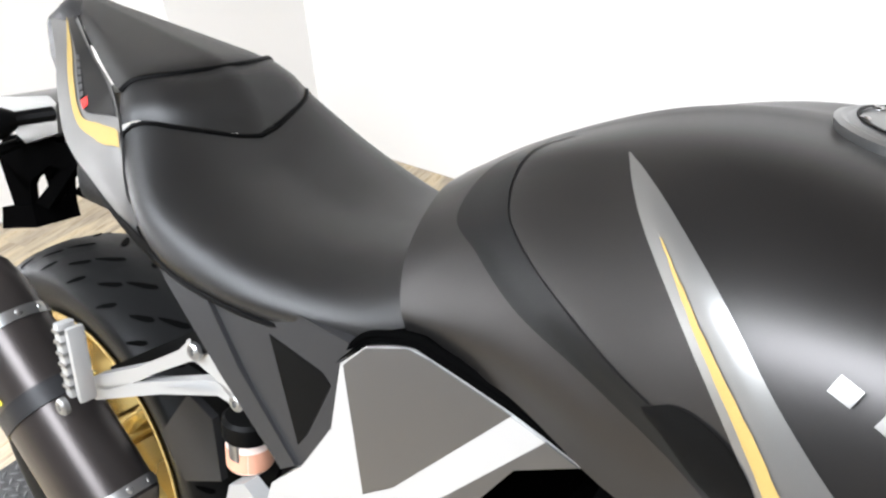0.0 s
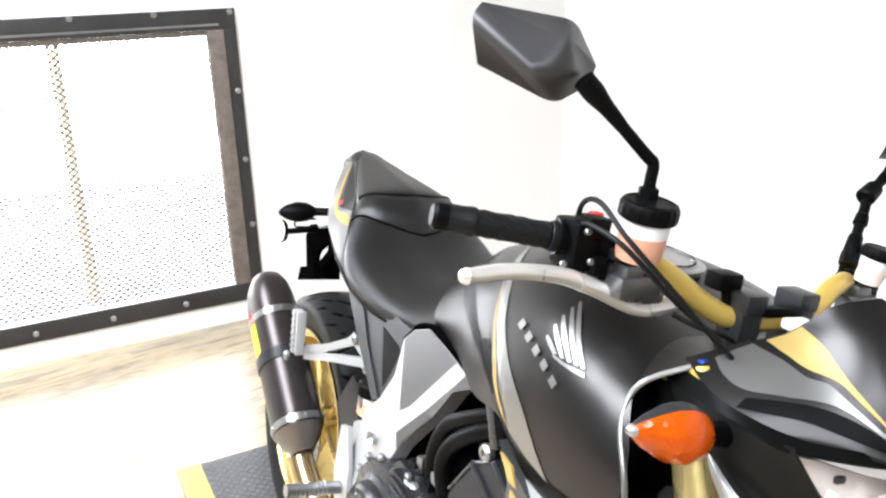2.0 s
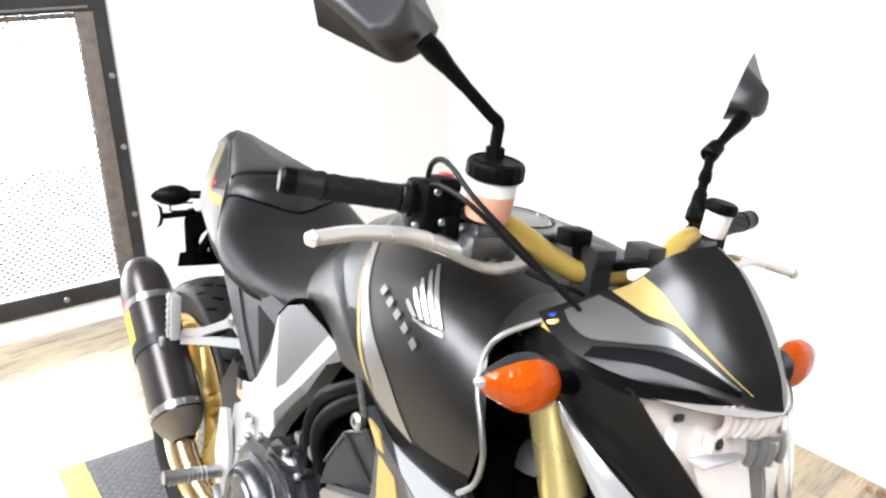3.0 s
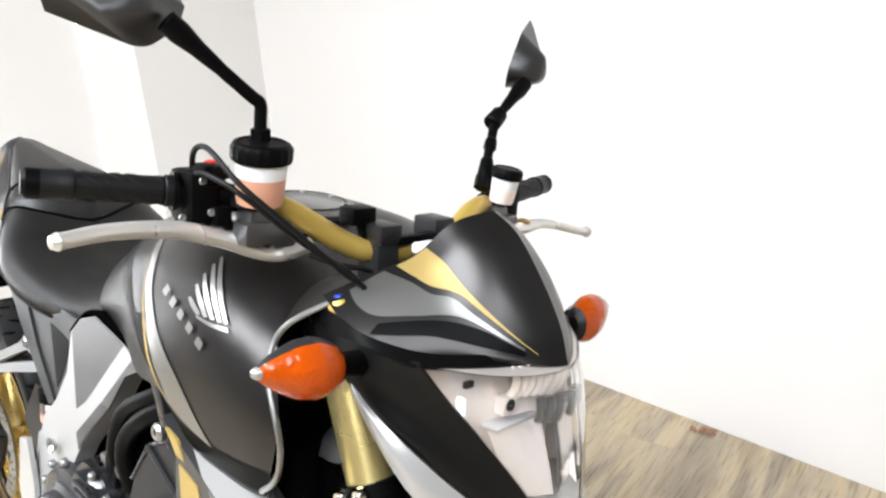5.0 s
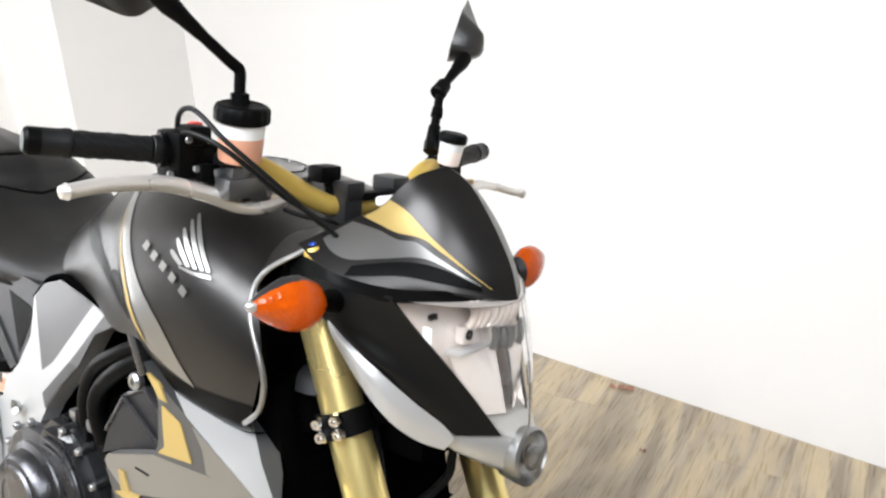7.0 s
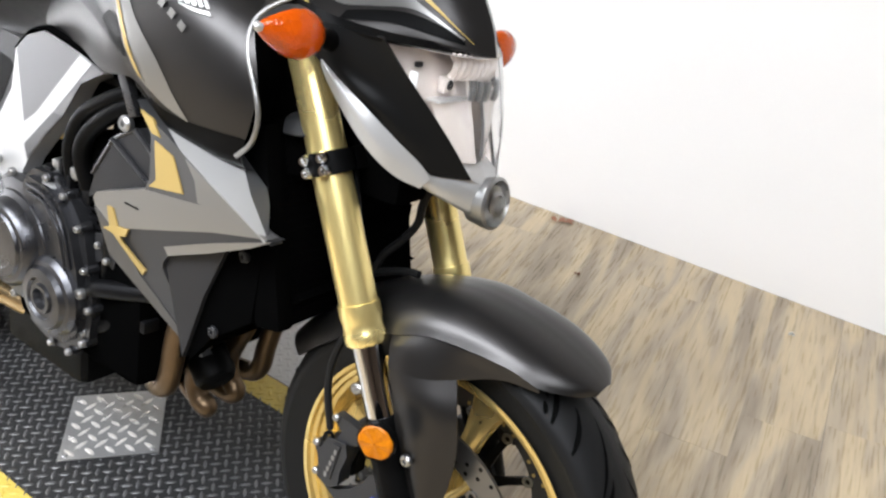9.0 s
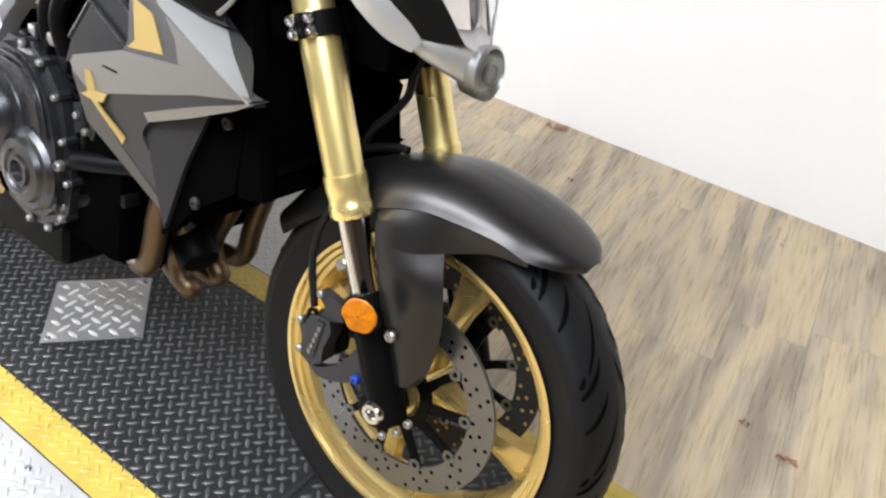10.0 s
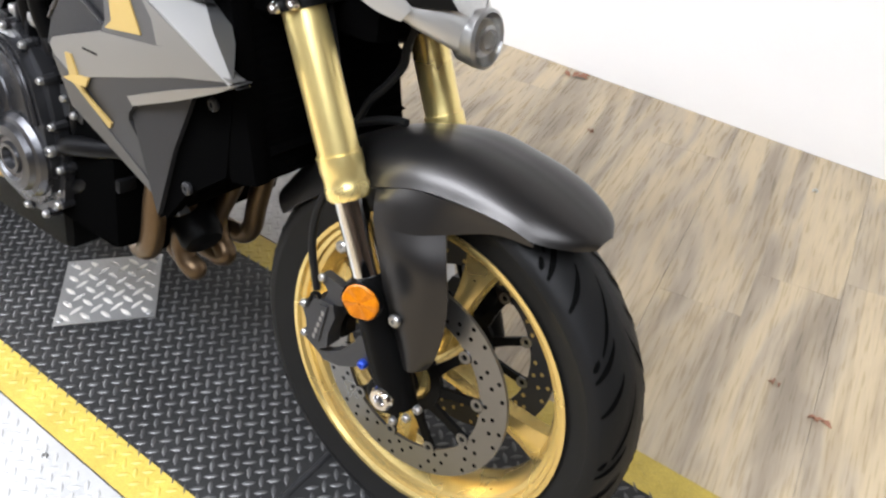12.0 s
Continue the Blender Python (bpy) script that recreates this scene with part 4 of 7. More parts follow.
    # dark inner chin under the tank sides
    for s in (-1, 1):
        rows = [[(x, -s * y * f, z + d) for f, d in ((1, 0.002), (0.97, -0.012), (0.85, -0.02), (0.55, -0.02))] for x, y, z in (G[k][-1] for k in range(G.shape[0] - 1, 20, -4))]
        part("tank_chin", sheet_bm(skin(rows, 2, 3)), PLASTIC, t)
        rows = [[(x - d, -s * y * f, z) for f, d in ((1, 0.0), (0.93, 0.02), (0.7, 0.05), (0.3, 0.07))] for x, y, z in (G[-1][k] for k in range(6, G.shape[1], 3))]
        part("tank_front_wall", sheet_bm(skin(rows, 2, 3)), PLASTIC, t)
    # nose of the tank, from its front edge forward to the beaded lip
    for s in (-1, 1):
        rows = [[(x, s * y, z) for x, y, z in r] for r in (
            [(-0.338, 0, 0.966), (-0.330, 0.05, 0.967), (-0.323, 0.095, 0.966), (-0.308, 0.140, 0.951), (-0.292, 0.172, 0.929)],
            [(-0.310, 0, 0.967), (-0.300, 0.05, 0.969), (-0.290, 0.095, 0.969), (-0.286, 0.142, 0.954), (-0.287, 0.173, 0.931)],
            [(-0.280, 0, 0.962), (-0.270, 0.05, 0.966), (-0.252, 0.110, 0.971), (-0.262, 0.148, 0.957), (-0.283, 0.174, 0.932)])]
        part("tank_nose", sheet_bm(skin(rows, 3, 4)), MATTE, t)
    # filler cap
    c, n = uv_point(G, 0.66, 0.0)
    n = V(0.08, 0, 1) / math.hypot(0.08, 1)
    part("filler_ring", spin([(0.060, -0.004), (0.062, 0.003), (0.058, 0.005), (0.054, 0.004), (0.050, 0.006), (0.001, 0.007)], c + n * 0.003, n, 40, caps=True), STEEL, t, "brushed round filler cap")
    bolts("cap_screw", t, CHROME, [c + n * 0.008 + V(math.cos(w), math.sin(w), -0.08 * math.cos(w)) * 0.045 for w in np.linspace(0, 5.4, 7)], n, 0.004, 0.003)
    part("cap_ring_line", spin([(0.046, 0.0102), (0.049, 0.0104), (0.049, 0.009)], c + n * 0.0005, n, 40), PLASTIC, t)
    # raised emblem on both sides: five feathers of a wing, and the lettering below
    for s in (-1, 1):
        H = G if s < 0 else G * (1, -1, 1)
        d = -0.0034 if s < 0 else 0.0034
        feathers = (((0.688, 0.406), (0.778, 0.583)), ((0.679, 0.438), (0.755, 0.590)), ((0.668, 0.479), (0.731, 0.597)), ((0.658, 0.521), (0.707, 0.602)), ((0.646, 0.568), (0.683, 0.606)))
        for (ua, va), (ub, vb) in feathers:
            mid = ((ua + ub) / 2 - 0.004, (va + vb) / 2)
            w = inlay(H, [(ua, va), mid, (ub, vb)], [(ua + 0.007, va - 0.008), (mid[0] + 0.014, mid[1] - 0.012), (ub + 0.014, vb - 0.008)], d, 8, 4)
            part("wing_feather", w, BADGE, t, "raised silver wing emblem")
        part("wing_base", inlay(H, [(0.683, 0.606), (0.73, 0.605), (0.79, 0.588)], [(0.684, 0.614), (0.732, 0.615), (0.794, 0.600)], d, 8, 2), BADGE, t)
        for i in range(5):
            u0, v0 = 0.556 + 0.0345 * i, 0.548 + 0.0285 * i
            part("letter_badge", inlay(H, [(u0, v0), (u0 + 0.017, v0 + 0.0145)], [(u0 - 0.012, v0 + 0.026), (u0 + 0.005, v0 + 0.0405)], d, 5, 4), BADGE, t, "silver lettering badge as plain bars")
    return G


tank()


def seats():
    rows = [
        [(-0.800, 0, 0.868), (-0.800, -0.06, 0.860), (-0.792, -0.110, 0.832), (-0.790, -0.128, 0.800), (-0.815, -0.122, 0.768)],
        [(-0.880, 0, 0.832), (-0.880, -0.065, 0.828), (-0.875, -0.118, 0.810), (-0.868, -0.142, 0.788), (-0.868, -0.136, 0.766)],
        [(-0.980, 0, 0.820), (-0.980, -0.080, 0.822), (-0.980, -0.142, 0.812), (-0.980, -0.166, 0.788), (-0.975, -0.156, 0.766)],
        [(-1.070, 0, 0.842), (-1.080, -0.090, 0.850), (-1.095, -0.150, 0.842), (-1.095, -0.170, 0.812), (-1.085, -0.156, 0.774)],
        [(-1.118, 0, 0.872), (-1.138, -0.080, 0.890), (-1.165, -0.115, 0.898), (-1.180, -0.135, 0.875), (-1.150, -0.147, 0.810)],
    ]
    G = mirror_sheet(skin(rows, 7, 6))
    s = part("rider_seat", sheet_bm(G), VINYL, bike, "black vinyl rider seat")
    n = G.shape[1]
    part("seat_piping", tube(list(G[-1][:: 4]), 0.003, 8, 2), PLASTIC, s)
    part("seat_base", tube(list(glide([r[-1] for r in rows], 4)), 0.004, 8, 2), PLASTIC, s)
    rows = [
        [(-1.119, 0, 0.873), (-1.139, -0.080, 0.892), (-1.168, -0.115, 0.900), (-1.188, -0.128, 0.893)],
        [(-1.128, 0, 0.905), (-1.150, -0.078, 0.914), (-1.180, -0.110, 0.913), (-1.197, -0.122, 0.902)],
        [(-1.150, 0, 0.930), (-1.172, -0.068, 0.932), (-1.198, -0.100, 0.926), (-1.208, -0.113, 0.911)],
        [(-1.172, 0, 0.941), (-1.189, -0.060, 0.937), (-1.207, -0.092, 0.933), (-1.216, -0.106, 0.920)],
    ]
    G = mirror_sheet(skin(rows, 5, 6))
    b = part("seat_bolster", sheet_bm(G), VINYL, bike, "stitched black bolster of the passenger seat")
    part("seat_piping", tube(list(G[-1][:: 4]), 0.0035, 8, 2), PLASTIC, b)
    rows = [
        [(-1.173, 0, 0.940), (-1.190, -0.060, 0.936), (-1.208, -0.092, 0.932), (-1.217, -0.106, 0.919)],
        [(-1.200, 0, 0.951), (-1.215, -0.055, 0.945), (-1.235, -0.085, 0.938), (-1.249, -0.096, 0.925)],
        [(-1.310, 0, 0.966), (-1.312, -0.040, 0.960), (-1.320, -0.058, 0.955), (-1.330, -0.066, 0.944)],
        [(-1.420, 0, 0.980), (-1.415, -0.018, 0.977), (-1.413, -0.028, 0.974), (-1.413, -0.034, 0.968)],
        [(-1.470, 0, 0.984), (-1.465, -0.008, 0.982), (-1.462, -0.012, 0.978), (-1.460, -0.016, 0.972)],
    ]
    part("passenger_seat", sheet_bm(mirror_sheet(skin(rows, 5, 6))), VINYL, bike, "black vinyl passenger seat")


seats()


def tail():
    rows = [
        [(-1.500, 0, 0.962), (-1.492, -0.020, 0.960), (-1.478, -0.040, 0.950), (-1.490, -0.035, 0.905)],
        [(-1.470, 0, 0.982), (-1.455, -0.024, 0.978), (-1.440, -0.042, 0.960), (-1.430, -0.060, 0.890)],
        [(-1.415, 0, 0.978), (-1.405, -0.030, 0.972), (-1.400, -0.050, 0.952), (-1.380, -0.080, 0.872)],
    ]
    body = skin(rows, 5, 6)
    t = part("tail_cowl", sheet_bm(mirror_sheet(body)), GREYPLASTIC, bike, "grey tail cowl tip")
    for s in (-1, 1):
        # long side panel from the tip down to the seat corner
        rows = []
        for (xa, ya, za), (xb, yb, zb), out in (
            ((-1.413, 0.036, 0.970), (-1.468, 0.040, 0.955), 0.000),
            ((-1.332, 0.068, 0.942), (-1.383, 0.085, 0.933), 0.002),
            ((-1.267, 0.092, 0.927), (-1.327, 0.118, 0.901), 0.004),
            ((-1.232, 0.106, 0.917), (-1.261, 0.150, 0.865), 0.004),
            ((-1.186, 0.130, 0.897), (-1.203, 0.158, 0.837), 0.004),
            ((-1.151, 0.152, 0.839), (-1.153, 0.158, 0.807), 0.002),
            ((-1.139, 0.152, 0.820), (-1.126, 0.150, 0.779), 0.001),
        ):
            rows.append([(xa + (xb - xa) * q, s * (ya + (yb - ya) * q + out * math.sin(math.pi * q)), za + (zb - za) * q) for q in (0, 0.35, 0.7, 1)])
        S = skin(rows, 6, 4)
        k = part("tail_side_panel", sheet_bm(S, thick=0.004 * -s), TAILGREY, t, "silver grey tail panel")
        lift = 0.0016 * s
        part("gold_flash", inlay(S, [(0.01, 0.35), (0.167, 0.57), (0.333, 0.64), (0.5, 0.63), (0.6, 0.5), (0.667, 0.36), (0.73, 0.03)], [(0.01, 0.335), (0.167, 0.44), (0.333, 0.525), (0.485, 0.525), (0.573, 0.35), (0.635, 0.20), (0.69, 0.022)], lift), GOLDPAINT, k, "gold tail stripe")
        part("black_insert", inlay(S, [(0.01, 0.32), (0.167, 0.365), (0.333, 0.455), (0.47, 0.46), (0.55, 0.27), (0.64, 0.03)], [(0.01, 0.10), (0.167, 0.05), (0.333, 0.03), (0.47, 0.03), (0.55, 0.03), (0.65, 0.02)], lift * 0.9), GLOSSBLACK, k)
        for i in range(6):
            u, v = 0.20 + 0.038 * i, 0.30 + 0.018 * i
            part("model_bar", inlay(S, [(u, v), (u + 0.026, v + 0.01)], [(u, v + 0.07), (u + 0.026, v + 0.08)], lift * 1.8, 2, 1), DARKSILVER, k)
        part("model_mark", inlay(S, [(0.43, 0.34), (0.475, 0.36)], [(0.43, 0.45), (0.475, 0.46)], lift * 1.9, 2, 1), RED, k)
        part("wrap_edge", sheet_bm(skin([[(x, s * y, z), (x - 0.012, s * (y - 0.012), z - 0.012), (x - 0.014, s * (y - 0.05), z - 0.03)] for x, y, z in ((-1.468, 0.040, 0.955), (-1.383, 0.085, 0.933), (-1.327, 0.118, 0.901), (-1.261, 0.150, 0.865), (-1.203, 0.158, 0.837), (-1.153, 0.158, 0.807), (-1.126, 0.150, 0.779))], 5, 3)), TAILGREY, k)
        part("under_rail", sheet_bm(skin([[(x, s * y, z), (x + 0.004, s * (y - 0.002), z - w), (x + 0.01, s * (y - 0.03), z - w - 0.004)] for x, y, z, w in ((-1.255, 0.146, 0.856, 0.006), (-1.200, 0.156, 0.832, 0.012), (-1.145, 0.158, 0.806, 0.02), (-1.06, 0.153, 0.768, 0.02))], 5, 3)), PLASTIC, k)
    # tail lamp, plate bracket, lamps
    bm = plate([(-1.63, 0.792), (-1.62, 0.826), (-1.481, 0.855), (-1.464, 0.848), (-1.47, 0.806), (-1.563, 0.770)], -0.05, 0.10, 0.008)
    b = part("plate_bracket", bm, TAILGREY, bike, "silver tail bracket with a black plate holder")
    for s in (-1, 1):
        y = s * 0.030 - 0.006
        bm = plate([(-1.690, 0.718), (-1.663, 0.755), (-1.568, 0.783), (-1.484, 0.782), (-1.453, 0.764), (-1.496, 0.744), (-1.537, 0.740), (-1.590, 0.706), (-1.612, 0.680)], y, 0.012, 0.003)
        plate([(-1.690, 0.718), (-1.600, 0.698), (-1.606, 0.640), (-1.656, 0.628)], y, 0.012, 0.003, bm)
        plate([(-1.453, 0.764), (-1.500, 0.746), (-1.592, 0.668), (-1.555, 0.668)], y, 0.012, 0.003, bm)
        part("bracket_arm", bm, SHADEBLACK, b, "black plate holder arm")
    part("plate_foot", plate([(-1.706, 0.592), (-1.696, 0.632), (-1.596, 0.664), (-1.588, 0.630)], -0.040, 0.07, 0.004), SHADEBLACK, b)
    part("reflector_stalk", tube([(-1.600, -0.030, 0.762), (-1.594, -0.075, 0.757), (-1.588, -0.122, 0.754)], 0.0075, 8), PLASTIC, b)
    part("wire_loop", tube([(-1.590, -0.050, 0.768), (-1.588, -0.100, 0.766), (-1.588, -0.104, 0.776), (-1.588, -0.100, 0.784), (-1.592, -0.050, 0.786), (-1.592, -0.046, 0.777), (-1.590, -0.050, 0.768)], 0.0025, 6, 2), PLASTIC, b)
    r = part("reflector_back", spin([(0.001, -0.008), (0.024, -0.008), (0.0275, -0.002), (0.0275, 0.002)], (-1.593, -0.134, 0.754), (0.06, -1, 0), 24, caps=True), PLASTIC, b)
    part("rear_reflector", spin([(0.0265, 0.0), (0.0255, 0.005), (0.015, 0.007), (0.001, 0.0075)], (-1.593, -0.134, 0.754), (0.06, -1, 0), 24), WHITE, b, "round pale reflector")
    for s in (-1, 1):
        prof = [(0.004, -0.002), (0.012, 0.0), (0.022, 0.018), (0.024, 0.040), (0.018, 0.064), (0.008, 0.080), (0.001, 0.084)]
        w = part("rear_signal", tube([(-1.475, s * 0.045, 0.832), (-1.492, s * 0.075, 0.828), (-1.500, s * 0.100, 0.826)], 0.010, 10), PLASTIC, bike, "black rear turn signal")
        part("signal_body", spin(prof, (-1.500, s * 0.090, 0.826), (-0.20, s * 1.0, -0.10), 20), PLASTIC, w)


tail()


def flanks():
    for s in (-1, 1):
        # swept grey side cover under the seat
        def yy(x, z, k=s):
            return k * (0.150 + 0.02 * (0.78 - z) / 0.15)
        t = s * -0.012
        c = part("side_cover", plate([(-1.038, 0.782), (-1.010, 0.790), (-0.954, 0.790), (-0.830, 0.784), (-0.822, 0.770), (-0.838, 0.720), (-0.862, 0.648), (-0.885, 0.640), (-0.960, 0.706)], yy, t, 0.004), COVERGREY, bike, "grey plastic side cover")
        # recess shade as a black plate laid on the cover
        part("cover_recess_shade", plate([(-0.932, 0.756), (-0.862, 0.746), (-0.850, 0.738), (-0.872, 0.680), (-0.882, 0.664)], lambda x, z: yy(x, z) + s * 0.0008, t * 0.3, 0.001), PLASTIC, c)
        part("seat_rail", plate([(-1.110, 0.784), (-1.050, 0.792), (-0.968, 0.710), (-0.880, 0.644), (-0.898, 0.632), (-0.99, 0.690), (-1.085, 0.758)], lambda x, z: yy(x, z) + s * 0.004, t, 0.003), COVERGREY, c, "grey subframe rail cover")
        # light frame spar with grey panels and a pale stripe
        fy = lambda x, z, k=s: k * (0.158 + 0.02 * (0.80 - z) / 0.2)
        out = lambda d: (lambda x, z: fy(x, z) + s * d)
        f = part("frame_spar", plate([(-0.834, 0.770), (-0.808, 0.796), (-0.765, 0.812), (-0.741, 0.811), (-0.660, 0.798), (-0.605, 0.784), (-0.655, 0.757), (-0.692, 0.699), (-0.735, 0.654), (-0.776, 0.603), (-0.800, 0.560), (-0.805, 0.480), (-0.845, 0.420), (-0.935, 0.400), (-0.930, 0.520), (-0.908, 0.612), (-0.870, 0.650), (-0.838, 0.705)], fy, s * -0.03, 0.003), WHITEALU, bike, "light silver painted frame spar")
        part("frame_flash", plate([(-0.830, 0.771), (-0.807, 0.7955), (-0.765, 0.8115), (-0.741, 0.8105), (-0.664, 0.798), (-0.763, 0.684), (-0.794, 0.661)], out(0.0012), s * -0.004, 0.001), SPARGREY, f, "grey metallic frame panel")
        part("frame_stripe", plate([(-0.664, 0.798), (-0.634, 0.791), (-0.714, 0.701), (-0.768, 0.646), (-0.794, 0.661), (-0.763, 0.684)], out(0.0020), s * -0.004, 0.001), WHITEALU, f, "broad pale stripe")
        # dark reflection on this part of the spar is put into its grey
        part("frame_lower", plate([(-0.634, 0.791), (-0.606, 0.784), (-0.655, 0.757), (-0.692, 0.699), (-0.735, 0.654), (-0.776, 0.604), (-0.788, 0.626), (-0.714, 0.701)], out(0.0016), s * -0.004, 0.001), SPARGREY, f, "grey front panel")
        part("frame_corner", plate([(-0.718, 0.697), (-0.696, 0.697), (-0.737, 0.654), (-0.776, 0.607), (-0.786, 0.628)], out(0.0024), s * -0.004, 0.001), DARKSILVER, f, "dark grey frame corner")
        bm = bmesh.new()
        spin([(0.013, 0.004), (0.011, 0.002), (0.008, -0.004), (0.001, -0.004)], (-0.846, s * 0.1895, 0.587), (0, s, 0), 20, bm)
        part("pivot_plug", bm, STEEL, f)
        # near-black strip and line stand for the shaded gap under the tank
        top = ((-0.838, 0.768), (-0.808, 0.797), (-0.765, 0.813), (-0.741, 0.812), (-0.660, 0.799), (-0.604, 0.785))
        part("spar_gap_shade", sheet_bm(skin([[(x, s * (abs(fy(x, z)) - q), z + 0.0015 + 0.004 * math.sin(q * 90)) for q in (-0.0015, 0.012, 0.034)] for x, z in top], 3, 2)), SHADEBLACK, f)
        part("spar_gap_line", tube([(-0.842, s * 0.146, 0.772), (-0.812, s * 0.148, 0.801), (-0.765, s * 0.148, 0.817), (-0.741, s * 0.149, 0.816), (-0.66, s * 0.150, 0.803), (-0.60, s * 0.150, 0.788), (-0.56, s * 0.148, 0.775)], 0.004, 8), SHADEBLACK, f)


flanks()


# ---- cowl, headlamp, signals ----
def swept(G):
    """The far half of the lamp lies further back and closer in: the bars are turned a little."""
    G = np.array(G, float)
    y = np.maximum(G[..., 1], 0)
    G[..., 0] -= 0.30 * y
    G[..., 1] -= 0.08 * y
    return G


def cowl():
    # screen and brow: rows from the top edge by the bars down to the beak
    rows = [
        [(-0.165, 0, 1.066), (-0.185, -0.038, 1.052), (-0.213, -0.062, 1.015), (-0.240, -0.100, 0.993), (-0.262, -0.140, 0.972)],
        [(-0.130, 0, 1.048), (-0.150, -0.042, 1.034), (-0.180, -0.070, 1.003), (-0.205, -0.108, 0.980), (-0.228, -0.146, 0.960)],
        [(-0.095, 0, 1.010), (-0.112, -0.042, 0.998), (-0.140, -0.074, 0.977), (-0.165, -0.108, 0.962), (-0.190, -0.140, 0.946)],
        [(-0.066, 0, 0.968), (-0.080, -0.032, 0.960), (-0.100, -0.060, 0.950), (-0.130, -0.092, 0.944), (-0.160, -0.125, 0.935)],
        [(-0.052, 0, 0.932), (-0.060, -0.016, 0.932), (-0.072, -0.036, 0.935), (-0.098, -0.070, 0.938), (-0.135, -0.110, 0.940)],
    ]
    H = skin(rows, 8, 8)
    c = part("headlamp_cowl", sheet_bm(mirror_sheet(H), thick=0.003), MATTE, bike, "matte dark headlamp cowl with gold wedge")
    for s in (-1, 1):
        K = H if s < 0 else (H * (1, -1, 1))[:, ::-1]
        f = (lambda v: v) if s < 0 else (lambda v: 1 - v)
        L = lambda *p: [(u, f(v)) for u, v in p]
        part("gold_wedge", inlay(K, L((0.02, 0.43), (0.2, 0.412), (0.375, 0.396), (0.552, 0.365), (0.708, 0.333), (0.89, 0.285)), L((0.03, 0.61), (0.2, 0.575), (0.323, 0.531), (0.43, 0.43), (0.56, 0.390), (0.89, 0.298)), -0.0016), GOLDPAINT, c, "gold wedge")
        part("silver_panel", inlay(K, L((0.035, 0.675), (0.23, 0.605), (0.365, 0.552), (0.438, 0.469), (0.583, 0.427), (0.83, 0.345)), L((0.075, 0.875), (0.24, 0.89), (0.365, 0.854), (0.458, 0.698), (0.56, 0.49), (0.84, 0.36)), -0.0014), SHROUDSILVER, c, "pale silver panel with dotted fade")
        # vent has no depth; the shade inside it is a black inlay
        part("vent_slot_shade", inlay(K, L((0.42, 0.88), (0.48, 0.74), (0.56, 0.56), (0.68, 0.44), (0.86, 0.37)), L((0.47, 0.97), (0.55, 0.86), (0.63, 0.71), (0.76, 0.56), (0.90, 0.42)), -0.0018), PLASTIC, c)
    # black mask round the lamp
    for s in (-1, 1):
        rows = [
            [(-0.290, s * 0.135, 0.955), (-0.245, s * 0.143, 0.960), (-0.190, s * 0.147, 0.953), (-0.130, s * 0.126, 0.948), (-0.100, s * 0.062, 0.941), (-0.085, 0, 0.936)],
            [(-0.285, s * 0.138, 0.943), (-0.235, s * 0.151, 0.943), (-0.180, s * 0.153, 0.944), (-0.122, s * 0.141, 0.941), (-0.092, s * 0.078, 0.936), (-0.072, 0, 0.931)],
        ]
        part("mask_brow", sheet_bm(swept(skin(rows, 5, 5)), thick=0.004 * s), PLASTIC, c, "black lamp surround")
        rows = [
            [(-0.290, s * 0.137, 0.945), (-0.220, s * 0.152, 0.944), (-0.160, s * 0.151, 0.943), (-0.120, s * 0.1405, 0.942)],
            [(-0.235, s * 0.150, 0.915), (-0.190, s * 0.154, 0.912), (-0.140, s * 0.143, 0.908), (-0.101, s * 0.121, 0.910)],
            [(-0.168, s * 0.149, 0.881), (-0.138, s * 0.145, 0.875), (-0.103, s * 0.118, 0.870), (-0.078, s * 0.096, 0.874)],
            [(-0.113, s * 0.126, 0.842), (-0.096, s * 0.114, 0.839), (-0.071, s * 0.086, 0.834), (-0.054, s * 0.067, 0.831)],
            [(-0.066, s * 0.079, 0.786), (-0.055, s * 0.066, 0.785), (-0.044, s * 0.053, 0.785), (-0.031, s * 0.039, 0.785)],
        ]
        part("lamp_mask", sheet_bm(swept(skin(rows, 6, 5)), thick=0.004 * s), SOFTBLACK, c, "black swept lamp surround")
        rows = [
            [(-0.206, s * 0.149, 0.907), (-0.203, s * 0.151, 0.904), (-0.198, s * 0.152, 0.902)],
            [(-0.191, s * 0.149, 0.880), (-0.176, s * 0.157, 0.886), (-0.165, s * 0.151, 0.883)],
            [(-0.149, s * 0.142, 0.832), (-0.137, s * 0.150, 0.848), (-0.126, s * 0.139, 0.856)],
            [(-0.117, s * 0.133, 0.803), (-0.108, s * 0.132, 0.818), (-0.094, s * 0.112, 0.822)],
            [(-0.095, s * 0.110, 0.780), (-0.082, s * 0.100, 0.790), (-0.075, s * 0.090, 0.799)],
            [(-0.074, s * 0.086, 0.768), (-0.070, s * 0.084, 0.774), (-0.066, s * 0.079, 0.782)],
        ]
        part("lamp_fin", sheet_bm(swept(skin(rows, 6, 5)), thick=0.010 * s), WHITEALU, c, "silver fin under the lamp")
    # chin with the round position lamp
    rows = []
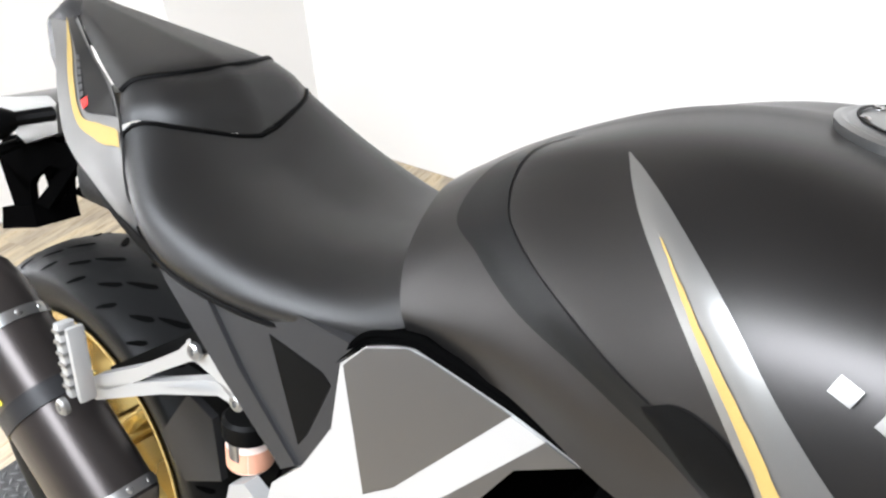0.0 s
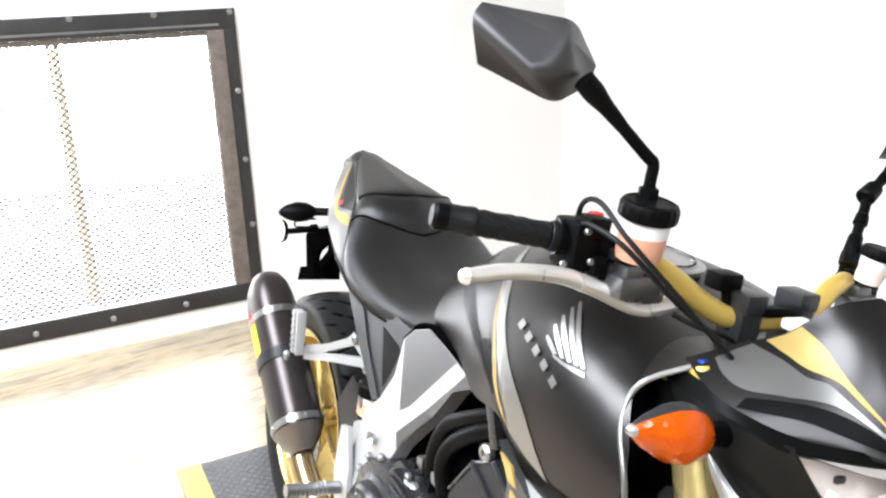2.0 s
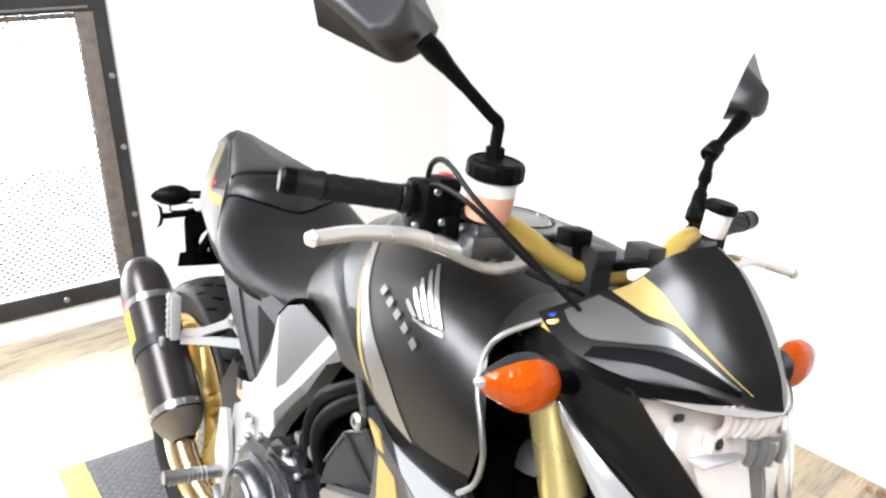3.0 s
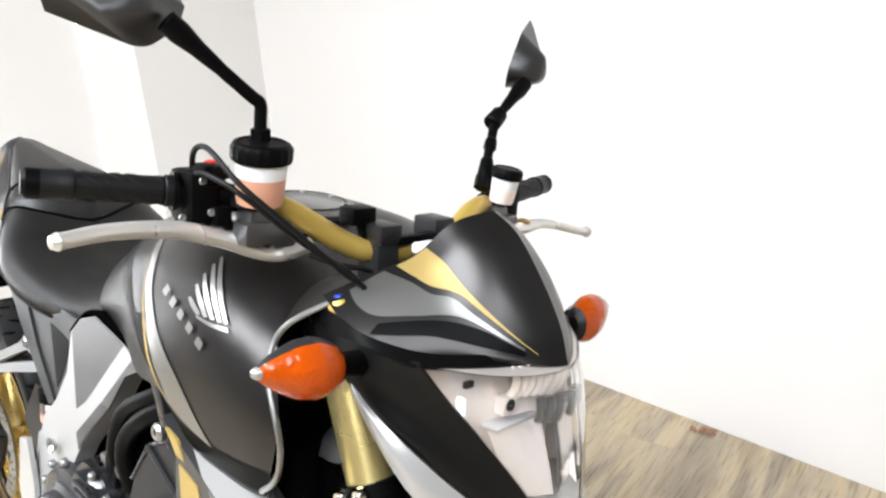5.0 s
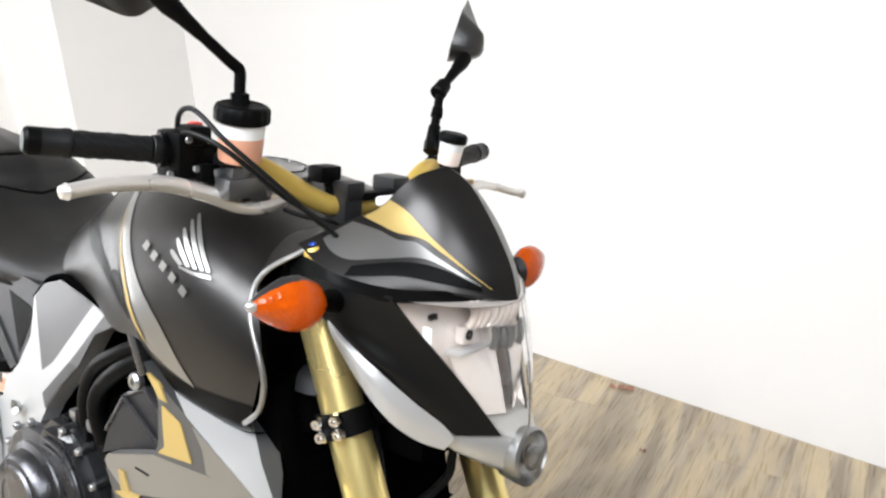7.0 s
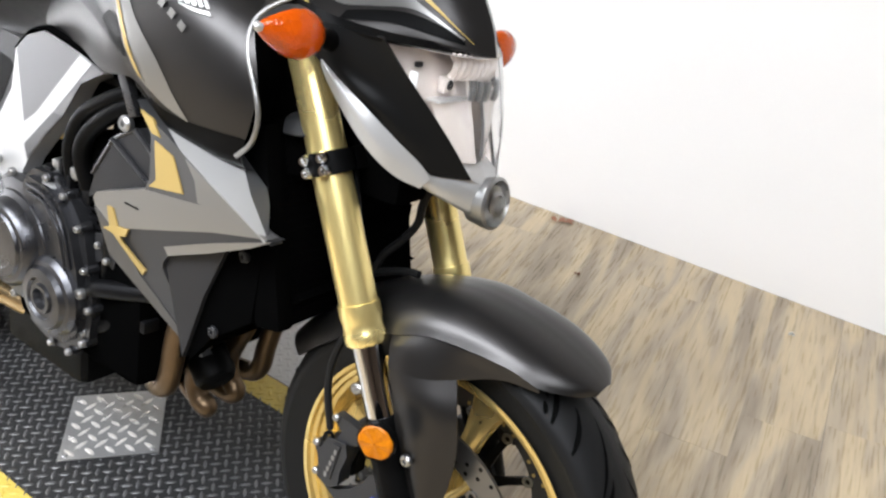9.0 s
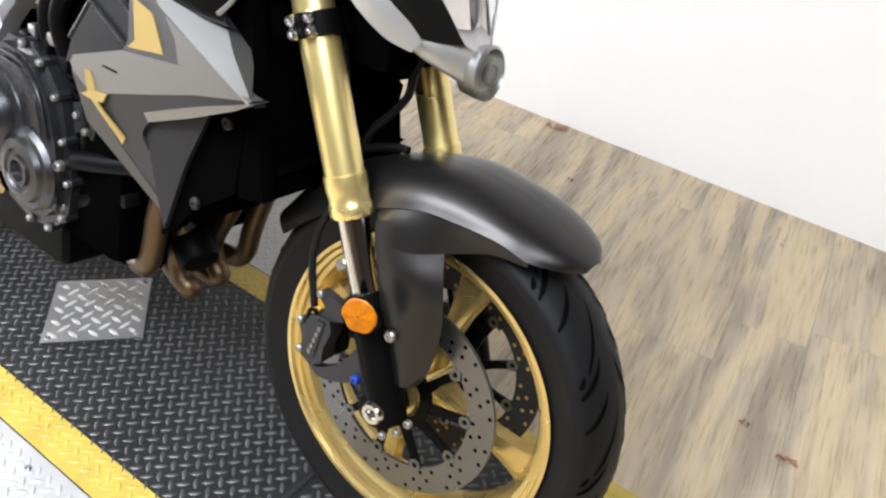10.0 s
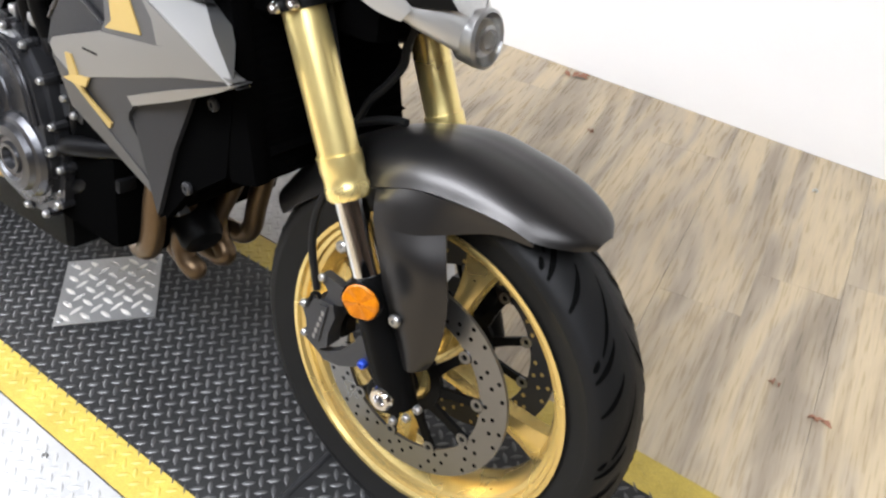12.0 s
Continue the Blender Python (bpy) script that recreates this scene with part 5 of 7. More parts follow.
    for x, w, z0, z1 in ((-0.085, 0.082, 0.760, 0.806), (-0.066, 0.074, 0.752, 0.799), (-0.045, 0.052, 0.740, 0.790), (-0.026, 0.030, 0.730, 0.781)):
        rows.append([(x, w * math.copysign(abs(math.cos(a)) ** 0.6, math.cos(a)), (z0 + z1) / 2 + (z1 - z0) / 2 * math.copysign(abs(math.sin(a)) ** 0.6, math.sin(a))) for a in np.linspace(0, 2 * math.pi, 24, endpoint=False)])
    part("lamp_chin", sheet_bm(np.array(rows), loop_v=True, caps=True), SILVER, c, "silver lamp chin")
    p = V(-0.012, 0, 0.753)
    k = part("position_lamp", spin([(0.030, -0.03), (0.034, -0.01), (0.035, 0.0), (0.031, 0.003), (0.029, -0.002), (0.018, -0.014), (0.001, -0.016)], p, (1, 0, 0.12), 32, caps=True), STEEL, c, "round position lamp with a chromed rim")
    part("lamp_lens", spin([(0.029, 0.0), (0.022, 0.005), (0.012, 0.008), (0.001, 0.009)], p, (1, 0, 0.12), 28), CLEAR, k)
    part("lamp_ring", spin([(0.013, -0.006), (0.015, -0.002), (0.011, 0.0), (0.009, -0.004)], p, (1, 0, 0.12), 20, loop=True), STEEL, k)


cowl()


def headlamp():
    rows = [
        [(-0.048, 0, 0.930), (-0.053, -0.040, 0.930), (-0.075, -0.090, 0.934), (-0.121, -0.139, 0.940)],
        [(-0.038, 0, 0.897), (-0.044, -0.040, 0.897), (-0.060, -0.080, 0.900), (-0.103, -0.1195, 0.910)],
        [(-0.026, 0, 0.852), (-0.032, -0.034, 0.853), (-0.045, -0.064, 0.858), (-0.080, -0.0945, 0.874)],
        [(-0.021, 0, 0.806), (-0.025, -0.024, 0.808), (-0.032, -0.044, 0.818), (-0.056, -0.066, 0.831)],
        [(-0.018, 0, 0.776), (-0.020, -0.014, 0.777), (-0.025, -0.027, 0.780), (-0.032, -0.038, 0.785)],
    ]
    L = swept(mirror_sheet(skin(rows, 6, 5)))
    back = L * (1, 0.95, 1) + V(-0.050, 0, 0)
    h = part("headlamp", sheet_bm(back), BOWL, bike, "clear multi-reflector headlamp")
    lens = part("lamp_lens", sheet_bm(L, thick=0.0022), CLEAR, h, "clear curved lamp lens")
    lens.visible_shadow = False
    # walls that close the chamber between the lens edge and its back
    for k, (a, b) in enumerate(((L[:, 0], back[:, 0]), (L[:, -1], back[:, -1]), (L[0], back[0]), (L[-1], back[-1]))):
        edge = a + (b - a) * 0.06
        part("chamber_wall", sheet_bm(np.array([edge, (edge + b) / 2, b])), BOWL, h)
    # each half: a broad lower plate, a dished upper bowl, a pale socket block with a dark lamp hole, a rib and flutes
    for s in (-1, 1):
        plate_rows = [[(-0.086, s * 0.074, 0.872), (-0.080, s * 0.040, 0.874), (-0.070, s * 0.012, 0.874)],
                      [(-0.076, s * 0.060, 0.835), (-0.068, s * 0.034, 0.834), (-0.058, s * 0.009, 0.834)],
                      [(-0.064, s * 0.042, 0.800), (-0.056, s * 0.024, 0.798), (-0.048, s * 0.006, 0.797)]]
        part("reflector_plate", sheet_bm(skin(plate_rows, 4, 4)), BOWL, h, "flat warm-tinted reflector plate")
        c = V(-0.092, s * 0.050, 0.893)
        part("reflector_shelf", bevelled(box(bmesh.new(), (-0.084, s * 0.042, 0.8745), (0.020, 0.064, 0.003)), 0.001), WHITEALU, h)
        for k in range(3):
            y = s * (0.010 + 0.010 * k)
            part("lens_bar", tube([(-0.052 - 0.004 * k, y, 0.902), (-0.050 - 0.004 * k, y, 0.890), (-0.052 - 0.004 * k, y, 0.878)], 0.0042, 10), SPARGREY, h)
        block = part("lamp_socket", bevelled(box(bmesh.new(), c + V(0.006, 0, 0), (0.012, 0.020, 0.020)), 0.003, 2), BOWL, h, "pale lamp socket block")
        part("lamp_hole", spin([(0.0062, 0.0), (0.0058, 0.0012), (0.001, 0.0014)], c + V(0.012, 0, 0), (1, 0, 0), 18), GREYPLASTIC, block)
        part("reflector_rib", bevelled(box(bmesh.new(), (-0.098, s * 0.070, 0.888), (0.010, 0.004, 0.046), Matrix.Rotation(radians(2), 4, "X")), 0.001), WHITE, h, "bright upright rib")
        part("lamp_slot", bevelled(box(bmesh.new(), (-0.106, s * 0.084, 0.914), (0.006, 0.012, 0.007)), 0.002), GREYPLASTIC, h)
        for i in range(6):
            y = s * (0.005 + 0.0085 * i)
            part("flute", tube([(-0.070 - 0.003 * i, y, 0.929), (-0.062 - 0.003 * i, y, 0.921), (-0.064 - 0.003 * i, y, 0.908), (-0.070 - 0.003 * i, y, 0.900)], 0.0042, 10), BOWL, h)
    part("reflector_fin", plate([(-0.066, 0.876), (-0.060, 0.876), (-0.052, 0.850), (-0.047, 0.826), (-0.045, 0.806), (-0.049, 0.806), (-0.054, 0.846)], -0.0012, 0.0024, 0.001), SPARGREY, h, "dark middle fin")


headlamp()


def front_signal(s):
    p = V(-0.178, -0.185, 0.933) if s < 0 else V(-0.172, 0.180, 0.904)
    ax = V(-0.10, s * 1.0, 0.06)
    k = part("turn_signal", tube([p + V(-0.012, -s * 0.055, -0.012), p + V(-0.008, -s * 0.025, -0.006), p + V(-0.002, s * 0.007, 0)], [0.016, 0.0125, 0.012], 14), PLASTIC, bike, "black-backed amber front turn signal")

    sizes = ((0.0, 0.012), (0.08, 0.022), (0.30, 0.0295), (0.42, 0.029), (0.55, 0.027), (0.80, 0.016), (0.95, 0.006), (1.0, 0.002))

    def shell(lo, hi, rows_of, bm=None):
        rows = []
        for q, r in rows_of:
            c = p + ax * (0.088 * q) + V(0, 0, 0.004 * q)
            rows.append([c + V(math.cos(a) * r * (0.8 if math.cos(a) > 0 else 0.62), 0, math.sin(a) * r) for a in np.linspace(lo * math.pi, hi * math.pi, 15)])
        return sheet_bm(skin(rows, 3, 1), bm)
    # the grey back wraps over the top; the lens fills the front
    if s > 0:
        part("signal_back", shell(0.64, 1.28, sizes), COVERGREY, k, "dark grey signal shell")
        part("signal_cup", shell(-0.72, 0.64, sizes[:2]), COVERGREY, k)
        part("amber_lens", shell(-0.72, 0.64, sizes[1:]), AMBER, k, "orange signal lens")
    else:
        part("signal_back", shell(0.36, 1.45, sizes), COVERGREY, k, "dark grey signal shell")
        part("amber_lens", shell(-0.55, 0.36, sizes), AMBER, k, "orange signal lens")
    # small silver cap carries the white highlight at the tip
    part("lens_tip", spin([(0.0065, -0.005), (0.0055, -0.001), (0.0035, 0.002), (0.001, 0.003)], p + ax * 0.086 + V(0, 0, 0.004), ax, 14), SILVER, k, "pale cap for the highlight on the lens tip")
    part("lens_liner", spin([(0.018, -0.01), (0.021, 0.0), (0.017, 0.02), (0.006, 0.035)], p + ax * 0.02 + V(-0.004, 0, 0), ax, 14), SILVER, k)


front_signal(-1)
front_signal(1)


# ---- bars and controls ----
def bars():
    pts = [(-0.404, -0.360, 1.077), (-0.385, -0.29, 1.072), (-0.352, -0.20, 1.062), (-0.330, -0.140, 1.048), (-0.306, -0.082, 1.012), (-0.292, -0.045, 1.000), (-0.290, 0.045, 0.998), (-0.296, 0.085, 1.008), (-0.310, 0.135, 1.030), (-0.335, 0.20, 1.030), (-0.365, 0.29, 1.032), (-0.385, 0.372, 1.034)]
    h = part("handlebar", tube(pts, [0.011, 0.011, 0.0112, 0.0125, 0.0128, 0.0128, 0.0128, 0.0128, 0.0125, 0.0112, 0.011, 0.011], 16, 5), GOLDBAR, bike, "gold tapered handlebar")
    R0, R1, L0, L1 = V(-0.404, -0.360, 1.077), V(-0.368, -0.245, 1.068), V(-0.385, 0.372, 1.034), V(-0.352, 0.25, 1.031)
    for a, b in ((R0, R1), (L0, L1)):
        d = (b - a) / np.linalg.norm(b - a)
        g = part("grip", tube([a, a + d * 0.02, a + d * 0.022, a + d * 0.028, a + d * 0.03, b - d * 0.012, b - d * 0.010, b], [0.0145, 0.0145, 0.0155, 0.0155, 0.0138, 0.0138, 0.0158, 0.0158], 20, smooth=False), RUBBER, h, "black ribbed rubber grip")
        bm = bmesh.new()
        e1 = unit(np.cross(d, V(0, 0, 1)))
        e2 = np.cross(d, e1)
        for k in range(4):
            for w in range(7):
                turn = 2 * math.pi * w / 7 + 0.4 * k
                tube([a + d * (0.036 + 0.019 * k + 0.014 * q) + (e1 * math.cos(turn + 0.7 * q) + e2 * math.sin(turn + 0.7 * q)) * 0.0137 for q in (0, 0.5, 1)], 0.0009, 6, 2, bm)
        tagged(part("grip_rib", bm, RUBBER, g), kind="stuff")
        part("bar_end", spin([(0.001, -0.012), (0.011, -0.012), (0.0145, -0.008), (0.0145, 0.004)], a - d * 0.004, d, 18), PLASTIC, g, "black bar end weight")
        part("grip_flange", spin([(0.012, 0), (0.0195, 0), (0.0195, 0.004), (0.012, 0.006)], b - d * 0.004, d, 20, caps=True), PLASTIC, g)
    for s in (-1, 1):
        bm = bmesh.new()
        box(bm, (-0.289, s * 0.042, 0.985), (0.034, 0.032, 0.06))
        box(bm, (-0.288, s * 0.042, 1.022), (0.038, 0.032, 0.022))
        part("bar_clamp", bevelled(bm, 0.004), COVERGREY, h, "grey cast bar clamp")
    part("clamp_bridge", bevelled(box(bmesh.new(), (-0.275, 0, 1.014), (0.016, 0.06, 0.010)), 0.003), PLASTIC, h)
    for a, b, c in ((V(-0.372, -0.258, 1.069), V(-0.352, -0.200, 1.062), V(-0.341, -0.168, 1.056)), (V(-0.354, 0.256, 1.0315), V(-0.335, 0.20, 1.030), V(-0.325, 0.172, 1.031))):
        part("bar_sleeve", tube([a, b, c], 0.0145, 16, 4), PLASTIC, h, "black sleeve over the bar")
    # switch boxes
    for s, c in ((-1, V(-0.362, -0.226, 1.064)), (1, V(-0.345, 0.228, 1.031))):
        bm = bmesh.new()
        box(bm, c, (0.044, 0.034, 0.052))
        box(bm, c + V(0.012, -0.006 * s, 0.022), (0.03, 0.026, 0.022))
        box(bm, c + V(-0.006, 0, -0.03), (0.03, 0.028, 0.02))
        w = part("switch_box", bevelled(bm, 0.006, 2), PLASTIC, h, "black switch housing")
        part("kill_switch", bevelled(box(bmesh.new(), c + V(0.004, 0.016 * -s, 0.030), (0.012, 0.014, 0.010)), 0.003), RED if s < 0 else GREYPLASTIC, w, "red kill switch" if s < 0 else "")
    # small hardware round the throttle housing
    for c, d, mat in (((-0.350, -0.206, 1.088), (0.018, 0.012, 0.014), PLASTIC), ((-0.338, -0.212, 1.046), (0.014, 0.018, 0.020), PLASTIC), ((-0.376, -0.214, 1.044), (0.012, 0.022, 0.016), PLASTIC),
                      ((-0.334, -0.196, 1.060), (0.016, 0.010, 0.012), CASTALU), ((-0.346, -0.200, 1.034), (0.010, 0.012, 0.012), CASTALU)):
        part("switch_detail", bevelled(box(bmesh.new(), c, d), 0.003, 2), mat, h)
    bolts("housing_screw", h, STEEL, [(-0.339, -0.232, 1.082), (-0.339, -0.222, 1.050), (-0.352, -0.246, 1.044)], (1, -0.3, 0.2), 0.004, 0.004)
    part("cable_elbow", tube([(-0.366, -0.228, 1.085), (-0.372, -0.230, 1.062), (-0.374, -0.230, 1.040)], 0.006, 10), PLASTIC, h)
    # master cylinders, reservoirs, levers, mirrors
    master(h, -1, V(-0.318, -0.176, 1.030), V(-0.312, -0.184, 1.086), 0.0268, 0.050)
    master(h, 1, V(-0.300, 0.172, 1.008), V(-0.292, 0.170, 1.057), 0.018, 0.036)
    lever(h, [V(-0.314, -0.118, 1.012), V(-0.322, -0.145, 1.006), V(-0.330, -0.172, 1.008), V(-0.333, -0.215, 1.024), V(-0.333, -0.265, 1.038), V(-0.326, -0.330, 1.044), V(-0.318, -0.379, 1.042)])
    lever(h, [V(-0.268, 0.150, 1.006), V(-0.270, 0.190, 1.008), V(-0.282, 0.24, 1.006), V(-0.296, 0.30, 0.995), V(-0.292, 0.345, 0.984), V(-0.288, 0.363, 0.981)], 0.68)
    part("cable_clamp", bevelled(box(bmesh.new(), (-0.305, -0.062, 1.040), (0.026, 0.034, 0.020)), 0.004), PLASTIC, h, "black warning lamp box")
    part("clamp_stem", tube([(-0.300, -0.06, 1.03), (-0.296, -0.055, 1.004)], 0.006, 8), PLASTIC, h)
    part("ignition_key", bevelled(box(bmesh.new(), (-0.226, -0.028, 1.016), (0.022, 0.034, 0.012), None), 0.005, 3), WHITE, h, "white plastic instrument tab")


def master(h, s, c, top, r, tall):
    bm = bmesh.new()
    box(bm, c, (0.026, 0.056, 0.024))
    box(bm, c + V(-0.014, 0.004 * s, 0.010), (0.036, 0.026, 0.026))
    box(bm, c + V(-0.004, -s * 0.022, -0.012), (0.026, 0.030, 0.012))
    m = part("master_cylinder", bevelled(bm, 0.005, 2), SPARGREY, h, "grey cast master cylinder")
    ax = V(0.12, 0.05 * s, 1.0)
    ax = ax / np.linalg.norm(ax)
    lo = top - ax * tall / 2
    part("fluid_reservoir", spin([(r * 0.50, -0.002), (r * 0.84, 0.0), (r * 0.88, 0.004), (r * 0.94, tall * 0.56), (r * 0.5, tall * 0.56)], lo, ax, 32, caps=True), FLUIDRED if s < 0 else FLUID, m, "reservoir body showing pink brake fluid" if s < 0 else "milky clutch reservoir body")
    part("reservoir_neck", spin([(r * 0.4, tall * 0.562), (r * 0.942, tall * 0.562), (r * 0.97, tall * 0.9), (r * 0.5, tall * 0.9)], lo, ax, 32, caps=True), WHITE, m, "milky reservoir wall above the fluid")
    e1 = unit(np.cross(ax, V(0, 1, 0)))
    e2 = np.cross(ax, e1)
    rows = []
    for k, q in ((1.02, 0.86), (1.10, 0.88), (1.12, 0.92), (1.12, 1.14), (1.05, 1.22), (0.92, 1.25), (0.88, 1.22), (0.05, 1.22)):
        rows.append([lo + ax * tall * q + r * k * (1 + (0.025 * math.cos(18 * w) if 0.9 < q < 1.15 and k > 1.08 else 0)) * (math.cos(w) * e1 + math.sin(w) * e2) for w in np.linspace(0, 2 * math.pi, 72, endpoint=False)])
    bm = sheet_bm(np.array(rows), loop_v=True)
    part("reservoir_cap", bm, PLASTIC, m, "black ribbed reservoir cap")


def lever(h, pts, size=1.0):
    rows = []
    P = glide(pts, 6)
    T = np.gradient(P, axis=0)
    for i, (p, t) in enumerate(zip(P, T)):
        t = t / np.linalg.norm(t)
        q = i / (len(P) - 1)
        x = np.cross(t, V(0, 0, 1))
        x /= np.linalg.norm(x)
        z = np.cross(x, t)
        w, d = np.interp(q, [0, 0.2, 0.4, 0.7, 1], [0.011, 0.018, 0.013, 0.0095, 0.007]), np.interp(q, [0, 0.2, 0.5, 1], [0.008, 0.0115, 0.0095, 0.0075])
        w, d = w * size, d * size
        rows.append([p + x * w * math.cos(a) + z * d * math.sin(a) for a in np.linspace(0, 2 * math.pi, 12, endpoint=False)])
    l = part("lever", sheet_bm(np.array(rows), loop_v=True, caps=True), POLISHED, h, "worn polished aluminium lever")
    part("lever_ball", spin([(0.0005, -0.0085), (0.006, -0.006), (0.0085, 0.0), (0.006, 0.006), (0.0005, 0.0085)], pts[-1], (0, 1, 0.01), 18), POLISHED, l)
    part("pivot_screw", bolt(bmesh.new(), pts[1] + V(0, 0, 0.006), (0, 0, 1), 0.009, 0.005, 12), BRASSPIPE, l)


bars()


def mirror(base, knee, root, corner, sleeves):
    """A bent stem with an angular shell: a seven-cornered rim, a ridge on its back, glass in the rim."""
    stem = part("mirror_stem", tube([base, base + (knee - base) * 0.6, knee, knee + (root - knee) * 0.15, root], 0.0065, 12, 5), PLASTIC, bike, "black bent mirror stem")
    part("stem_nut", spin([(0.006, 0), (0.011, 0), (0.011, 0.018), (0.006, 0.02)], base, knee - base, 6, caps=True), PLASTIC, stem)
    d = unit(root - knee)
    part("ball_joint", tube([root - d * 0.050, root - d * 0.024, root - d * 0.004, root + d * 0.012], [0.0068, 0.0085, 0.0115, 0.011], 14, smooth=False), PLASTIC, stem, "black rubber ball joint boot")
    for q, r, tall in sleeves:
        a, b = (base, knee) if q < 1 else (knee, root)
        p, e = a + (b - a) * (q % 1), unit(b - a)
        part("stem_sleeve", tube([p - e * tall / 2, p - e * tall * 0.4, p + e * tall * 0.4, p + e * tall / 2], [r * 0.8, r, r * 0.9, r * 0.7], 12, smooth=False), PLASTIC, stem)
    mid = np.array(corner).mean(0)
    c = {k: mid + (V(*p) - mid) * 1.07 for k, p in zip("ABCDEFGKMN", corner)}
    bm = bmesh.new()
    v = {k: bm.verts.new(p) for k, p in c.items()}
    for f in ("ABCMK", "CDENM", "MNK", "NEFK", "AKFG", "GFEDCBA"):
        bm.faces.new([v[k] for k in f])
    bmesh.ops.recalc_face_normals(bm, faces=bm.faces)
    near = [e for e in bm.edges if not any(v[k] in e.verts for k in "KMN")]
    ridge = [e for e in bm.edges if e not in near]
    bmesh.ops.bevel(bm, geom=ridge, offset=0.010, segments=4, profile=0.5, affect="EDGES", clamp_overlap=True)
    bevelled(bm, 0.006, 3, 40)
    part("mirror_shell", bm, SHELL, stem, "dark angular mirror shell", angle=70)
    rim = np.array([c[k] for k in "ABCDEFG"])
    mid = rim.mean(0)
    n = unit(np.cross(c["C"] - c["G"], c["E"] - c["B"]))
    n = n if n @ (mid - c["M"]) > 0 else -n
    bm = bmesh.new()
    bm.faces.new([bm.verts.new(mid + (p - mid) * 0.9 + n * (0.003 - (p - mid) @ n)) for p in rim])
    part("mirror_glass", bm, MIRROR, stem, "mirror glass")


mirror(V(-0.322, -0.178, 1.115), V(-0.322, -0.180, 1.158), V(-0.342, -0.258, 1.222),
       [(-0.405, -0.360, 1.272), (-0.415, -0.346, 1.287), (-0.386, -0.260, 1.283), (-0.373, -0.234, 1.245), (-0.374, -0.243, 1.224), (-0.381, -0.271, 1.204), (-0.408, -0.346, 1.229), (-0.347, -0.322, 1.226), (-0.350, -0.291, 1.270), (-0.342, -0.280, 1.234)], ())
mirror(V(-0.312, 0.150, 1.055), V(-0.345, 0.205, 1.140), V(-0.358, 0.268, 1.180),
       [(-0.415, 0.361, 1.258), (-0.414, 0.344, 1.275), (-0.367, 0.270, 1.252), (-0.364, 0.248, 1.209), (-0.375, 0.257, 1.190), (-0.396, 0.281, 1.178), (-0.431, 0.346, 1.219), (-0.372, 0.340, 1.190), (-0.349, 0.310, 1.229), (-0.353, 0.301, 1.191)], ((0.25, 0.010, 0.035), (0.62, 0.009, 0.016), (1.0, 0.0125, 0.028)))


def cables():
    for i, pts in enumerate((
        [(-0.366, -0.228, 1.085), (-0.350, -0.235, 1.110), (-0.324, -0.235, 1.115), (-0.281, -0.228, 1.088), (-0.253, -0.190, 1.049), (-0.235, -0.140, 1.004), (-0.230, -0.105, 0.975), (-0.26, -0.07, 0.93)],
        [(-0.383, -0.222, 1.070), (-0.345, -0.236, 1.088), (-0.319, -0.236, 1.090), (-0.284, -0.225, 1.078), (-0.257, -0.172, 1.031), (-0.238, -0.120, 0.993), (-0.26, -0.08, 0.94)],
        [(-0.312, -0.120, 1.000), (-0.292, -0.100, 0.992), (-0.275, -0.07, 0.985), (-0.28, -0.04, 0.965)],
        [(-0.325, -0.12, 1.022), (-0.300, -0.075, 1.000), (-0.27, -0.03, 0.98)],
        [(-0.285, 0.150, 1.000), (-0.265, 0.10, 0.985), (-0.275, 0.05, 0.96)],
        [(-0.110, 0.0, 0.750), (-0.122, 0.0, 0.715), (-0.125, 0.0, 0.686), (-0.146, 0.0, 0.653), (-0.173, 0.0, 0.621), (-0.188, 0.0, 0.588), (-0.205, 0.0, 0.550)],
        [(-0.215, 0.0, 0.572), (-0.157, 0.0, 0.600), (-0.124, 0.0, 0.612), (-0.108, 0.0, 0.614)],
    )):
        part("cable", tube(pts, 0.0030 if i < 5 else 0.006, 8), RUBBER, bike)


cables()


